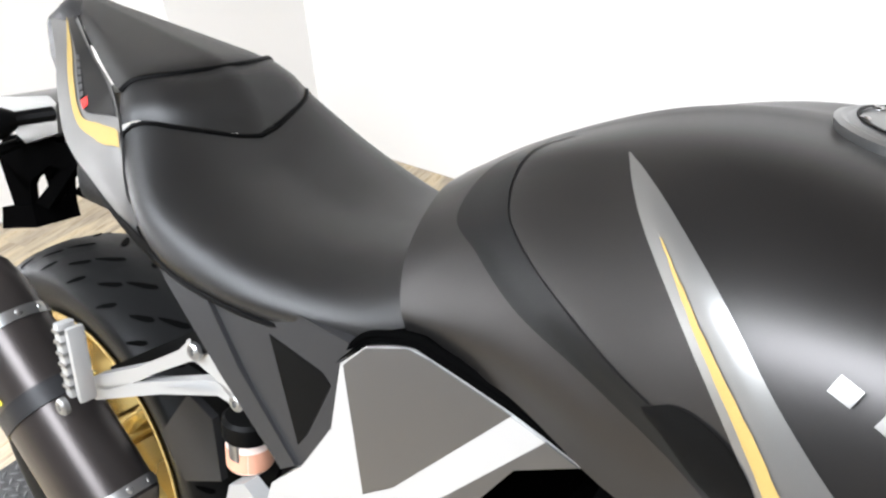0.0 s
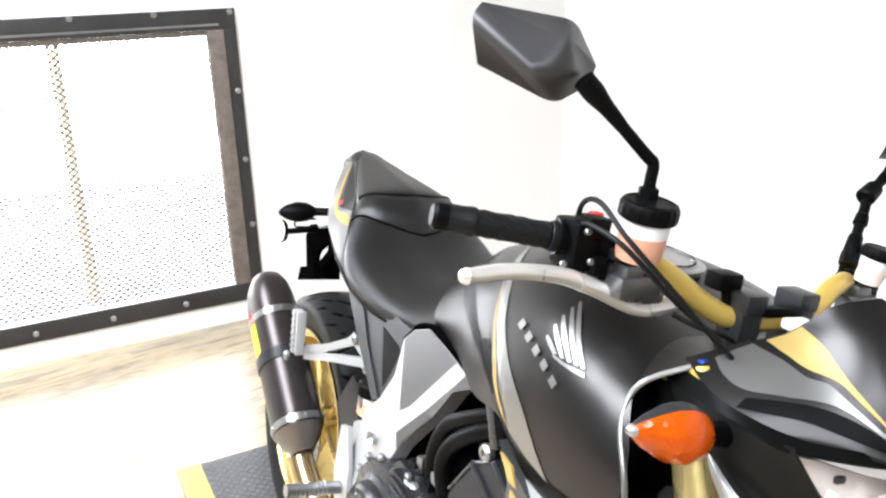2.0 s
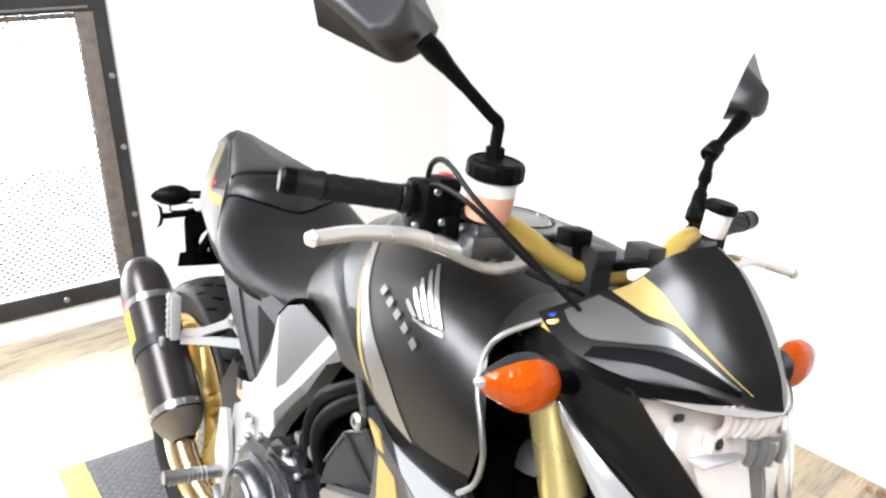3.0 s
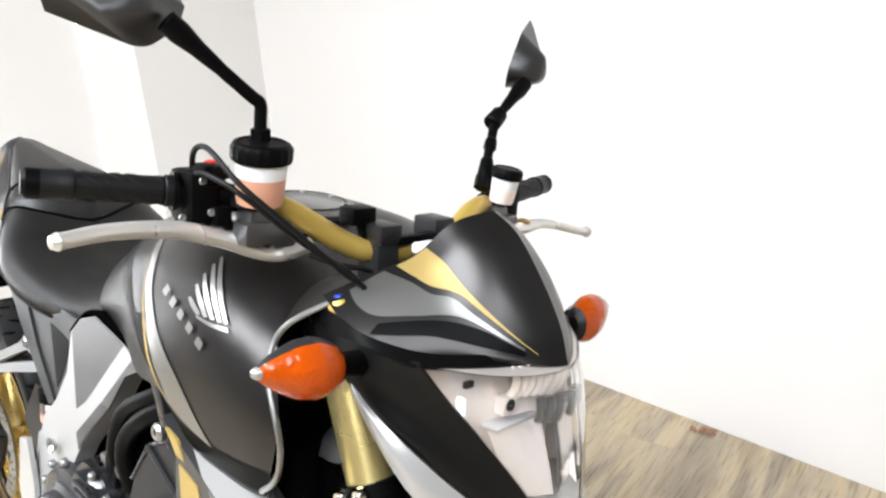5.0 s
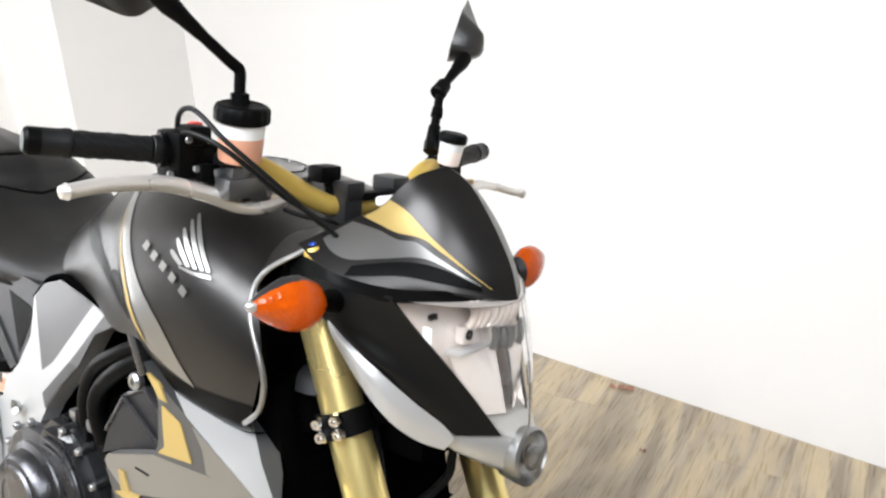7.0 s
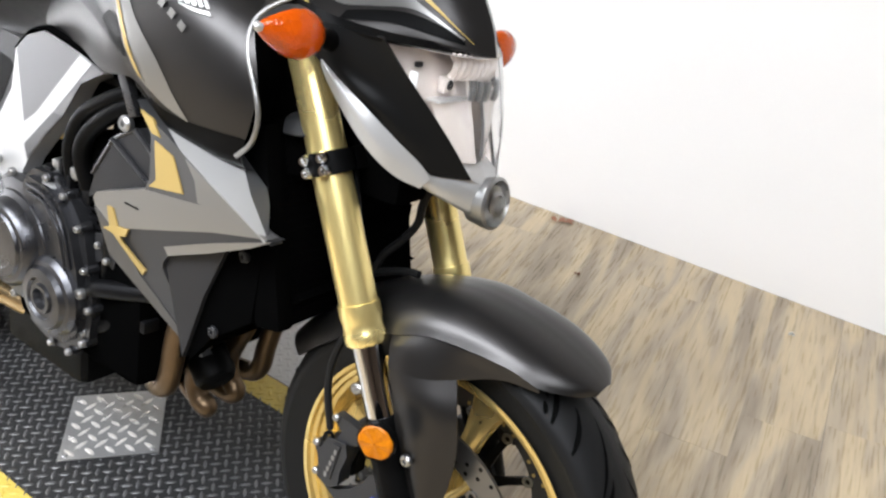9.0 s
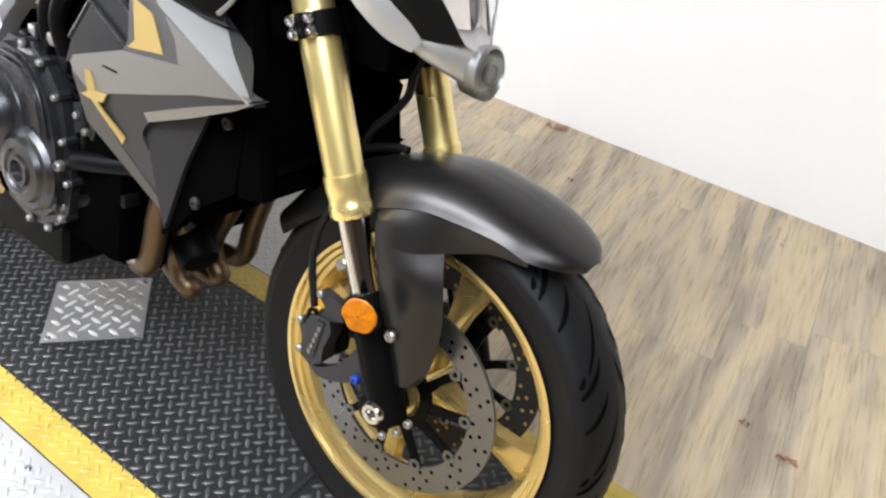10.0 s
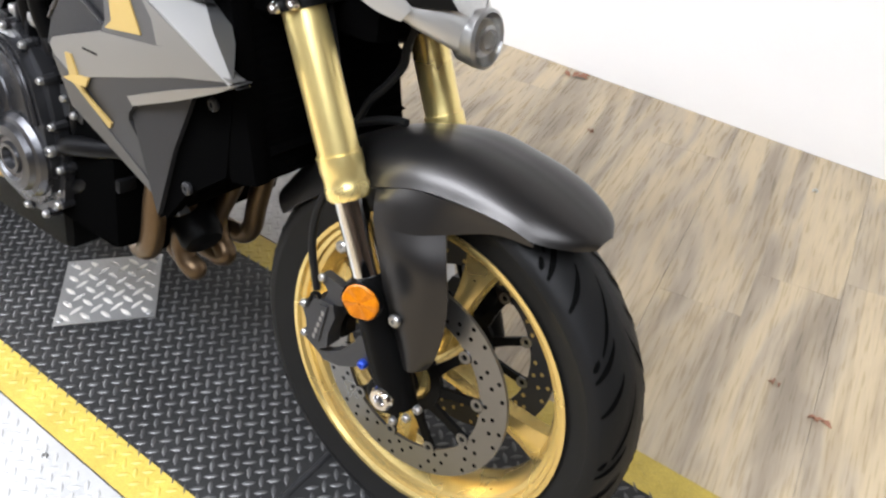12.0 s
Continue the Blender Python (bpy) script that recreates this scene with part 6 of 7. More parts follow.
# ---- shrouds, radiator, engine, exhaust ----
def shroud(s):
    """Angular shroud beside the radiator: an upper and a lower arm that meet in a forward spike."""
    def f(x, z, d=0.0):
        above = max(0.0, z - (0.768 - 0.415 * (x + 0.395))) if x > -0.40 else 0.0
        below = max(0.0, (0.606 + 0.32 * (x + 0.451)) - z) if x > -0.46 else 0.0
        return s * (0.215 + d - 0.45 * above - 0.22 * below)
    lift = lambda d: (lambda x, z: f(x, z, d))
    up = part("radiator_shroud", plate([(-0.452, 0.790), (-0.441, 0.778), (-0.404, 0.765), (-0.359, 0.7460), (-0.190, 0.6760), (-0.299, 0.690), (-0.324, 0.684), (-0.431, 0.670), (-0.421, 0.690), (-0.421, 0.748), (-0.430, 0.765)], f, s * -0.020, 0), DARKSILVER, bike, "angular grey radiator shroud with gold marks")
    # upper facet that leans in under the tank, and its rolled front rim
    crease = [(-0.436, 0.203, 0.774), (-0.359, 0.2155, 0.7465), (-0.285, 0.2155, 0.7155), (-0.198, 0.2155, 0.6795)]
    brow = [(-0.410, 0.150, 0.786), (-0.308, 0.164, 0.757), (-0.258, 0.187, 0.716), (-0.197, 0.2115, 0.6815)]
    rim = [(-0.400, 0.120, 0.786), (-0.292, 0.140, 0.750), (-0.236, 0.174, 0.708), (-0.1965, 0.2112, 0.6812)]
    lay = lambda r: [(x, s * y, z) for x, y, z in r]
    # brighter silver up top, darker grey on the turned rim: slope light as colour
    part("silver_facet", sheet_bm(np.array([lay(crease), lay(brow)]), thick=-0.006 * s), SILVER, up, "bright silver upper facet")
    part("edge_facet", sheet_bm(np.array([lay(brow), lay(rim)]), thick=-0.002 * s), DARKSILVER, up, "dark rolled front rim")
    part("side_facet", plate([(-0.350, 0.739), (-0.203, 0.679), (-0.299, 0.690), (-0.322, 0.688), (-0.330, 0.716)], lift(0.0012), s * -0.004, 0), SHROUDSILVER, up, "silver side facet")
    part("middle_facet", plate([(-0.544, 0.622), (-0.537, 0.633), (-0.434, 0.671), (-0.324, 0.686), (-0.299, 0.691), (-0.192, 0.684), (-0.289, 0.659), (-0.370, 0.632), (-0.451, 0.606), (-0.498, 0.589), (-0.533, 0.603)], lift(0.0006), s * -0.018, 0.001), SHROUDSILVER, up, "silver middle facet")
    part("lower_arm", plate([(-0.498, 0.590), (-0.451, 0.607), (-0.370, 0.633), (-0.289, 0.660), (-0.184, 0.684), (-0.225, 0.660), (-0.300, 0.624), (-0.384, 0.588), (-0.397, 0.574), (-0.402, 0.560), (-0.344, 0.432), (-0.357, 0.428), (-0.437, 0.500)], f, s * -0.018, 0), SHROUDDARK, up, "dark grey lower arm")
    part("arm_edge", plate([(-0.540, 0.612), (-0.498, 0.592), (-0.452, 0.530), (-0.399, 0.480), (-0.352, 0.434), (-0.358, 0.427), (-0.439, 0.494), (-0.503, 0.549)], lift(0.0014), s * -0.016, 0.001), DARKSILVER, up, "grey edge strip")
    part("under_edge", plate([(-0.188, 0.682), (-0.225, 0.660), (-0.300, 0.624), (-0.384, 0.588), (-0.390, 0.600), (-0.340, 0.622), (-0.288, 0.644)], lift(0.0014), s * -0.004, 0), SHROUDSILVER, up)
    part("gold_wedge", plate([(-0.411, 0.746), (-0.373, 0.735), (-0.350, 0.691), (-0.419, 0.680), (-0.405, 0.693)], lift(0.002), s * -0.004, 0.0004), GOLDPAINT, up, "gold wedge")
    part("gold_tail", plate([(-0.443, 0.779), (-0.416, 0.773), (-0.401, 0.753), (-0.417, 0.754)], lift(0.002), s * -0.004, 0.0004), GOLDPAINT, up, "gold wedge")
    bm = plate([(-0.508, 0.622), (-0.495, 0.623), (-0.474, 0.580), (-0.437, 0.544), (-0.445, 0.533), (-0.500, 0.588)], lift(0.003), s * -0.003, 0.0004)
    plate([(-0.516, 0.586), (-0.489, 0.598), (-0.459, 0.602), (-0.466, 0.588), (-0.495, 0.585)], lift(0.0034), s * -0.003, 0.0004, bm)
    part("gold_cross_mark", bm, GOLDPAINT, up, "gold cross-shaped decal")
    part("scuff", plate([(-0.470, 0.640), (-0.440, 0.640), (-0.441, 0.6375), (-0.471, 0.6375)], lift(0.0014), s * -0.002, 0), PLASTIC, up)
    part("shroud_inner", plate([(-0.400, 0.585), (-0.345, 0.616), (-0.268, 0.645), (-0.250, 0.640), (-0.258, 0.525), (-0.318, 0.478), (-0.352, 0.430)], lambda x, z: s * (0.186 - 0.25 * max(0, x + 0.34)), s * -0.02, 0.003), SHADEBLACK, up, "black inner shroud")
    part("inner_panel", plate([(-0.403, 0.572), (-0.384, 0.588), (-0.290, 0.632), (-0.325, 0.545), (-0.352, 0.450), (-0.356, 0.438)], lambda x, z: s * (0.197 - 0.12 * max(0, x + 0.36)), s * -0.008, 0.0015), GREYPLASTIC, up, "dark grey triangular infill")
    bolts("shroud_bolt", up, GREYPLASTIC, [(-0.272, s * 0.172, 0.622), (-0.310, s * 0.182, 0.494)], (0, s, 0), 0.009, 0.006, 12)


shroud(-1)
shroud(1)


def radiator():
    bm = bmesh.new()
    m = Matrix.Translation((-0.262, 0, 0.660)) @ Matrix.Rotation(radians(-13), 4, "Y")
    box(bm, (0, 0, 0), (0.035, 0.29, 0.28), m)
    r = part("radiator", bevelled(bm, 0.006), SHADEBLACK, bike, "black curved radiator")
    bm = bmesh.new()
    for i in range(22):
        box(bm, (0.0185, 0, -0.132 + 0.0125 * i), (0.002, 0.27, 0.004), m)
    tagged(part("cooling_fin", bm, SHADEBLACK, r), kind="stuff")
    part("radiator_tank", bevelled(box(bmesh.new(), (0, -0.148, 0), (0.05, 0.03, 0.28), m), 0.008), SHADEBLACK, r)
    # near-black wedge that fills the dark space above the header pipes
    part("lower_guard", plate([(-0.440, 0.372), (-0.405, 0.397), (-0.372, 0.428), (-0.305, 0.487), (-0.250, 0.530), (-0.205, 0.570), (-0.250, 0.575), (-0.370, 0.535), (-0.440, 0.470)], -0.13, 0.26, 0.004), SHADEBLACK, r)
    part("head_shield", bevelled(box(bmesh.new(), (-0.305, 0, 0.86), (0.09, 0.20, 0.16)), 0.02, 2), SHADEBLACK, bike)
    # block added only to fill the dark gap behind the lamp
    part("lamp_gap_filler", bevelled(box(bmesh.new(), (-0.165, 0.0, 0.765), (0.10, 0.14, 0.09), None), 0.02, 2), SHADEBLACK, bike, "black filler block for the dark gap behind the lamp")
    horn = part("horn", spin([(0.001, 0.014), (0.034, 0.012), (0.044, 0.0), (0.044, -0.02), (0.03, -0.034), (0.001, -0.036)], (-0.262, -0.104, 0.766), (0.5, -0.85, 0.15), 28), SHADEBLACK, bike, "round black horn with a pale upper cover")
    cap = [[(-0.243, -0.158, 0.800), (-0.222, -0.160, 0.802), (-0.199, -0.156, 0.807)], [(-0.256, -0.142, 0.812), (-0.232, -0.146, 0.817), (-0.210, -0.141, 0.820)], [(-0.264, -0.124, 0.816), (-0.246, -0.124, 0.824), (-0.226, -0.122, 0.827)]]
    part("horn_cover", sheet_bm(skin([[(x - 0.022, y + 0.024, z - 0.009) for x, y, z in r] for r in cap], 5, 5), thick=0.004), DARKSILVER, horn, "grey horn cover")


radiator()


def engine():
    # block and castings take the shade black, so shade here is colour
    e = part("crankcase", bevelled(box(bmesh.new(), (-0.66, 0, 0.42), (0.34, 0.34, 0.24)), 0.02, 2), SHADEBLACK, bike, "four-cylinder engine block, deep shade put into its black")
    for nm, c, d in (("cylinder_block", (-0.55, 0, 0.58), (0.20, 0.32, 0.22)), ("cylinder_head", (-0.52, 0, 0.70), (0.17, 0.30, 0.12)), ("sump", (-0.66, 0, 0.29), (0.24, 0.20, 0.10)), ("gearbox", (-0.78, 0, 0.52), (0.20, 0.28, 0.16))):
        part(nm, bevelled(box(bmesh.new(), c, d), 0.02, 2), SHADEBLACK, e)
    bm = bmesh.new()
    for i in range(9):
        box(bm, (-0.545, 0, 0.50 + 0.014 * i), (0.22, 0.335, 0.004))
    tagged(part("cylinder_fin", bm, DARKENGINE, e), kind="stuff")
    # airbox duct with silver edges seen in the shroud's window
    k = part("duct_cover", plate([(-0.600, 0.600), (-0.585, 0.640), (-0.536, 0.710), (-0.485, 0.738), (-0.436, 0.707), (-0.430, 0.660), (-0.54, 0.630)], -0.186, 0.05, 0.004), GREYPLASTIC, e, "grey air duct cover")
    bm = bmesh.new()
    tube([(-0.590, -0.186, 0.640), (-0.541, -0.186, 0.708), (-0.488, -0.186, 0.736)], 0.003, 8, 1, bm, smooth=False)
    tube([(-0.541, -0.189, 0.708), (-0.452, -0.189, 0.664)], 0.0035, 8, 1, bm)
    tube([(-0.488, -0.189, 0.735), (-0.434, -0.189, 0.702)], 0.0035, 8, 1, bm)
    part("duct_edge", bm, CASTALU, k)
    part("duct_bolt", bolt(bmesh.new(), (-0.512, -0.182, 0.738), (0, -1, 0), 0.012, 0.012, 12), STEEL, e)
    for pts, r in (
        ([(-0.530, -0.150, 0.779), (-0.583, -0.165, 0.751), (-0.641, -0.170, 0.712), (-0.671, -0.170, 0.655), (-0.672, -0.165, 0.600)], 0.0125),
        ([(-0.512, -0.150, 0.766), (-0.567, -0.168, 0.736), (-0.618, -0.174, 0.692), (-0.636, -0.174, 0.650), (-0.63, -0.165, 0.60)], 0.0135),
    ):
        part("coolant_hose", tube(pts, r, 14), PLASTIC, e, "black rubber hose")
    part("spar_link", bevelled(box(bmesh.new(), (0, 0, 0), (0.018, 0.014, 0.085), Matrix.Translation((-0.512, -0.185, 0.790)) @ Matrix.Rotation(radians(-28), 4, "Y")), 0.003), CASTALU, e)
    # crankcase covers on the near side
    y = -0.185
    cov = part("clutch_cover", spin([(0.112, 0.03), (0.112, 0.0), (0.105, -0.010), (0.088, -0.014), (0.086, -0.018), (0.076, -0.022), (0.073, -0.036), (0.066, -0.043), (0.03, -0.046), (0.001, -0.046)], (-0.775, y, 0.466), (0, 1, 0), 40), CASTALU, e, "cast alloy clutch cover")
    part("cover_badge", spin([(0.058, -0.044), (0.055, -0.048), (0.040, -0.0485), (0.038, -0.047), (0.001, -0.0475)], (-0.775, y, 0.466), (0, 1, 0), 32), CASTALU, cov)
    part("case_cover", plate([(-0.740, 0.590), (-0.690, 0.588), (-0.655, 0.570), (-0.628, 0.535), (-0.608, 0.470), (-0.598, 0.415), (-0.606, 0.365), (-0.640, 0.332), (-0.690, 0.325), (-0.735, 0.355), (-0.755, 0.57)], -0.200, 0.05, 0.010), CASTALU, e, "cast alloy crankcase cover")
    part("pulse_cover", spin([(0.068, 0.03), (0.068, 0.0), (0.062, -0.008), (0.054, -0.010), (0.050, -0.018), (0.036, -0.020), (0.033, -0.015), (0.026, -0.015), (0.024, -0.021), (0.018, -0.021), (0.015, -0.010), (0.001, -0.010)], (-0.668, -0.205, 0.408), (0, 1, 0), 36), CASTALU, e, "round timing cover")
    bolts("cover_bolt", e, STEEL, [(-0.775 + 0.114 * math.cos(a), y - 0.002, 0.466 + 0.114 * math.sin(a)) for a in np.linspace(0, 5.83, 14)], (0, -1, 0), 0.007, 0.009)
    rim = ((-0.700, 0.598), (-0.655, 0.582), (-0.618, 0.540), (-0.600, 0.475), (-0.588, 0.410), (-0.602, 0.345), (-0.640, 0.312), (-0.69, 0.308))
    bolts("cover_bolt", e, STEEL, [(x, -0.190, z) for x, z in rim], (0, -1, 0), 0.006, 0.007)
    part("cover_flange", plate([(-0.745, 0.600), (-0.690, 0.602), (-0.648, 0.582), (-0.612, 0.540), (-0.594, 0.470), (-0.584, 0.412), (-0.596, 0.345), (-0.640, 0.308), (-0.700, 0.302), (-0.760, 0.32), (-0.78, 0.57)], -0.186, 0.03, 0.004), CASTALU, e, "bolted cover flange")
    for k, rr in ((0.0, 0.004), (0.012, 0.003)):
        part("cover_ridge", tube([(-0.735, -0.203, 0.578 - k), (-0.690, -0.203, 0.575 - k), (-0.660 - k * 0.5, -0.203, 0.556 - k), (-0.638 - k, -0.203, 0.525), (-0.622 - k, -0.203, 0.472)], rr, 8), CASTALU, e)
    for x, z in rim:
        part("bolt_boss", spin([(0.0085, 0), (0.0095, 0.02)], (x, -0.190, z), (0, 1, 0), 10, caps=True), CASTALU, e)
    part("oil_cap", spin([(0.022, 0.02), (0.022, 0.0), (0.018, -0.006), (0.001, -0.007)], (-0.70, -0.19, 0.57), (0, 1, 0.2), 20), STEEL, e)
    random.seed(3)
    for i in range(12):
        x, z = -0.72 + 0.012 * i + random.uniform(-0.01, 0.01), 0.60 + random.uniform(-0.03, 0.02)
        part("bracket", bevelled(box(bmesh.new(), (x, -0.165 + random.uniform(-0.01, 0.015), z), (random.uniform(0.012, 0.03), 0.02, random.uniform(0.012, 0.03))), 0.004), random.choice((DARKENGINE, DARKENGINE, STEEL)), e)
    for i in range(10):
        x, z = random.uniform(-0.59, -0.50), random.uniform(0.40, 0.56)
        part("bracket", bevelled(box(bmesh.new(), (x, -0.150, z), (random.uniform(0.015, 0.04), 0.03, random.uniform(0.012, 0.035))), 0.004), random.choice((DARKENGINE, DARKENGINE, CASTALU)), e)
    for pts, r in (([(-0.605, -0.178, 0.437), (-0.575, -0.180, 0.452), (-0.53, -0.168, 0.462), (-0.47, -0.15, 0.475)], [0.012, 0.015, 0.015, 0.013]), ([(-0.615, -0.162, 0.361), (-0.585, -0.160, 0.378), (-0.55, -0.150, 0.398), (-0.50, -0.13, 0.42)], [0.012, 0.015, 0.016, 0.016])):
        mount = part("engine_mount", tube(pts, r, 14), DARKENGINE, e, "dark cast engine mounting arm")
        part("mount_bolt", bolt(bmesh.new(), (pts[0][0] + 0.004, pts[0][1] - 0.014, pts[0][2]), (0, -1, 0), 0.009, 0.012, 12), STEEL, mount)
        part("mount_boss", spin([(0.014, 0.02), (0.015, 0.0), (0.013, -0.004), (0.001, -0.004)], (pts[0][0] + 0.004, pts[0][1] - 0.006, pts[0][2]), (0, 1, 0), 16), CASTALU, mount)
    part("frame_lug", plate([(-0.603, 0.535), (-0.575, 0.545), (-0.548, 0.512), (-0.555, 0.490), (-0.580, 0.498), (-0.600, 0.485)], -0.172, 0.012, 0.003), COVERGREY, e, "small bracket with a bolt")
    bolts("lug_bolt", e, STEEL, [(-0.585, -0.176, 0.522), (-0.563, -0.176, 0.503)], (0, -1, 0), 0.006, 0.007)
    part("hose_loop", tube([(-0.60, -0.15, 0.60), (-0.578, -0.168, 0.57), (-0.570, -0.172, 0.52), (-0.582, -0.165, 0.47), (-0.59, -0.15, 0.42)], 0.007, 10), SOFTBLACK, e, "thin black hose")
    part("oil_filter", spin([(0.034, 0.0), (0.036, 0.01), (0.036, 0.06), (0.03, 0.07), (0.001, 0.072)], (-0.50, -0.03, 0.33), (0.8, -0.2, -0.5), 24), PLASTIC, e)
    part("oil_pan", bevelled(box(bmesh.new(), (-0.66, 0, 0.235), (0.18, 0.13, 0.06)), 0.02, 2), SHADEBLACK, e, "black oil pan")
    part("drain_plug", bolt(bmesh.new(), (-0.700, -0.100, 0.285), (0, -1, -0.2), 0.015, 0.016, 12), STEEL, e)


engine()


def exhaust():
    # four header pipes drop out of the dark behind the guard and turn back under the sump
    for pts in (
        [(-0.44, -0.11, 0.50), (-0.462, -0.118, 0.40), (-0.470, -0.120, 0.335), (-0.482, -0.120, 0.296), (-0.515, -0.112, 0.283), (-0.57, -0.08, 0.280)],
        [(-0.43, -0.05, 0.48), (-0.478, -0.05, 0.36), (-0.492, -0.05, 0.285), (-0.480, -0.05, 0.247), (-0.462, -0.048, 0.236), (-0.475, -0.040, 0.228), (-0.53, -0.03, 0.240)],
        [(-0.415, 0.02, 0.46), (-0.452, 0.02, 0.375), (-0.486, 0.02, 0.300), (-0.480, 0.02, 0.258), (-0.464, 0.02, 0.238), (-0.480, 0.018, 0.228), (-0.55, 0.01, 0.240)],
        [(-0.415, 0.09, 0.46), (-0.447, 0.09, 0.375), (-0.466, 0.09, 0.305), (-0.474, 0.09, 0.262), (-0.492, 0.088, 0.238), (-0.525, 0.08, 0.236), (-0.58, 0.05, 0.245)],
    ):
        part("header_pipe", tube(pts, 0.0185, 18, 8), HEADER, bike, "heat-browned header pipe")
    part("collector_box", bevelled(box(bmesh.new(), (-0.86, -0.02, 0.21), (0.26, 0.17, 0.11)), 0.025, 3), PLASTIC, bike)
    part("link_pipe", tube([(-0.93, -0.08, 0.24), (-0.99, -0.14, 0.29), (-1.03, -0.185, 0.335), (-1.09, -0.200, 0.378), (-1.125, -0.205, 0.41)], 0.025, 18), BRASSPIPE, bike, "bronzed link pipe")
    a, b = V(-1.120, -0.205, 0.428), V(-1.383, -0.2207, 0.670)
    d = unit(b - a)
    n = np.linalg.norm(b - a)

    def ring(at, r, bm=None, squash=0.86):
        e1 = unit(np.cross(d, V(0, 1, 0)))
        e2 = np.cross(d, e1)
        rows = []
        for q, k in zip(at, r):
            rows.append([a + d * q + k * (math.copysign(abs(math.cos(w)) ** 0.85, math.cos(w)) * e1 * 1.05 + math.copysign(abs(math.sin(w)) ** 0.85, math.sin(w)) * e2 * squash) for w in np.linspace(0, 2 * math.pi, 36, endpoint=False)])
        return np.array(rows)
    R = 0.058
    m = part("muffler", sheet_bm(ring((0.036, 0.039, n - 0.065, n - 0.062), (R, R, R, R)), loop_v=True), MUFFLER, bike, "dark titanium oval muffler")
    part("inlet_cone", sheet_bm(ring((-0.012, -0.006, 0.012, 0.036), (0.026, 0.028, 0.044, R * 0.99)), loop_v=True), CONE, m, "dull bronze inlet cone")
    part("end_cap", sheet_bm(ring((n - 0.062, n - 0.03, n + 0.005, n + 0.030, n + 0.034, n + 0.03), (R, R * 0.97, R * 0.85, R * 0.60, R * 0.5, R * 0.44)), loop_v=True), MUFFLER, m, "carbon end cap")
    # shade of the bore put in as near-black colour
    part("outlet", sheet_bm(ring((n + 0.032, n - 0.02), (R * 0.44, R * 0.42)), loop_v=True), GROOVESHADE, m)
    for q in (0.040, n - 0.078):
        part("rivet_band", sheet_bm(ring((q, q, q + 0.014, q + 0.014), (R, R + 0.0016, R + 0.0016, R)), loop_v=True), STEEL, m, "dull steel rivet band")
        bm = bmesh.new()
        e1 = unit(np.cross(d, V(0, 1, 0)))
        e2 = np.cross(d, e1)
        for i in range(12):
            w = 2 * math.pi * i / 12
            o = (math.cos(w) * e1 * 1.05 + math.sin(w) * e2 * 0.86)
            spin([(0.0045, 0.0), (0.003, 0.0025), (0.0005, 0.003)], a + d * (q + 0.007) + o * (R + 0.002), o, 8, bm)
        tagged(part("rivet", bm, STEEL, m), kind="stuff")
    part("hanger_band", sheet_bm(ring((0.178, 0.178, 0.202, 0.202), (R, R + 0.003, R + 0.003, R)), loop_v=True), GREYPLASTIC, m, "grey hanger band")
    # maker's label down the outer face as plain bars
    e1 = unit(np.cross(d, V(0, 1, 0)))
    e2 = np.cross(d, e1)
    S = ring(np.linspace(0.205, 0.305, 16), [R + 0.0006] * 16)
    for k, (i0, i1, mat, nm) in enumerate(((0, 11, LABELY, "maker_label"), (11, 15, RED, "maker_mark"))):
        cols = []
        for i in range(i0, i1 + 1):
            row = []
            for w in np.linspace(radians(78), radians(103), 7):
                o = math.copysign(abs(math.cos(w)) ** 0.85, math.cos(w)) * e1 * 1.05 + math.copysign(abs(math.sin(w)) ** 0.85, math.sin(w)) * e2 * 0.86
                row.append(a + d * (0.208 + 0.092 * i / 15) + (R + 0.0014) * o)
            cols.append(row)
        part(nm, sheet_bm(np.array(cols)), mat, m, "yellow maker label as plain bar" if k == 0 else "red label square")
    part("tail_hanger", plate([(-1.02, 0.70), (-1.06, 0.705), (-1.235, 0.585), (-1.225, 0.565)], -0.145, 0.012, 0.003), PLASTIC, bike)


exhaust()


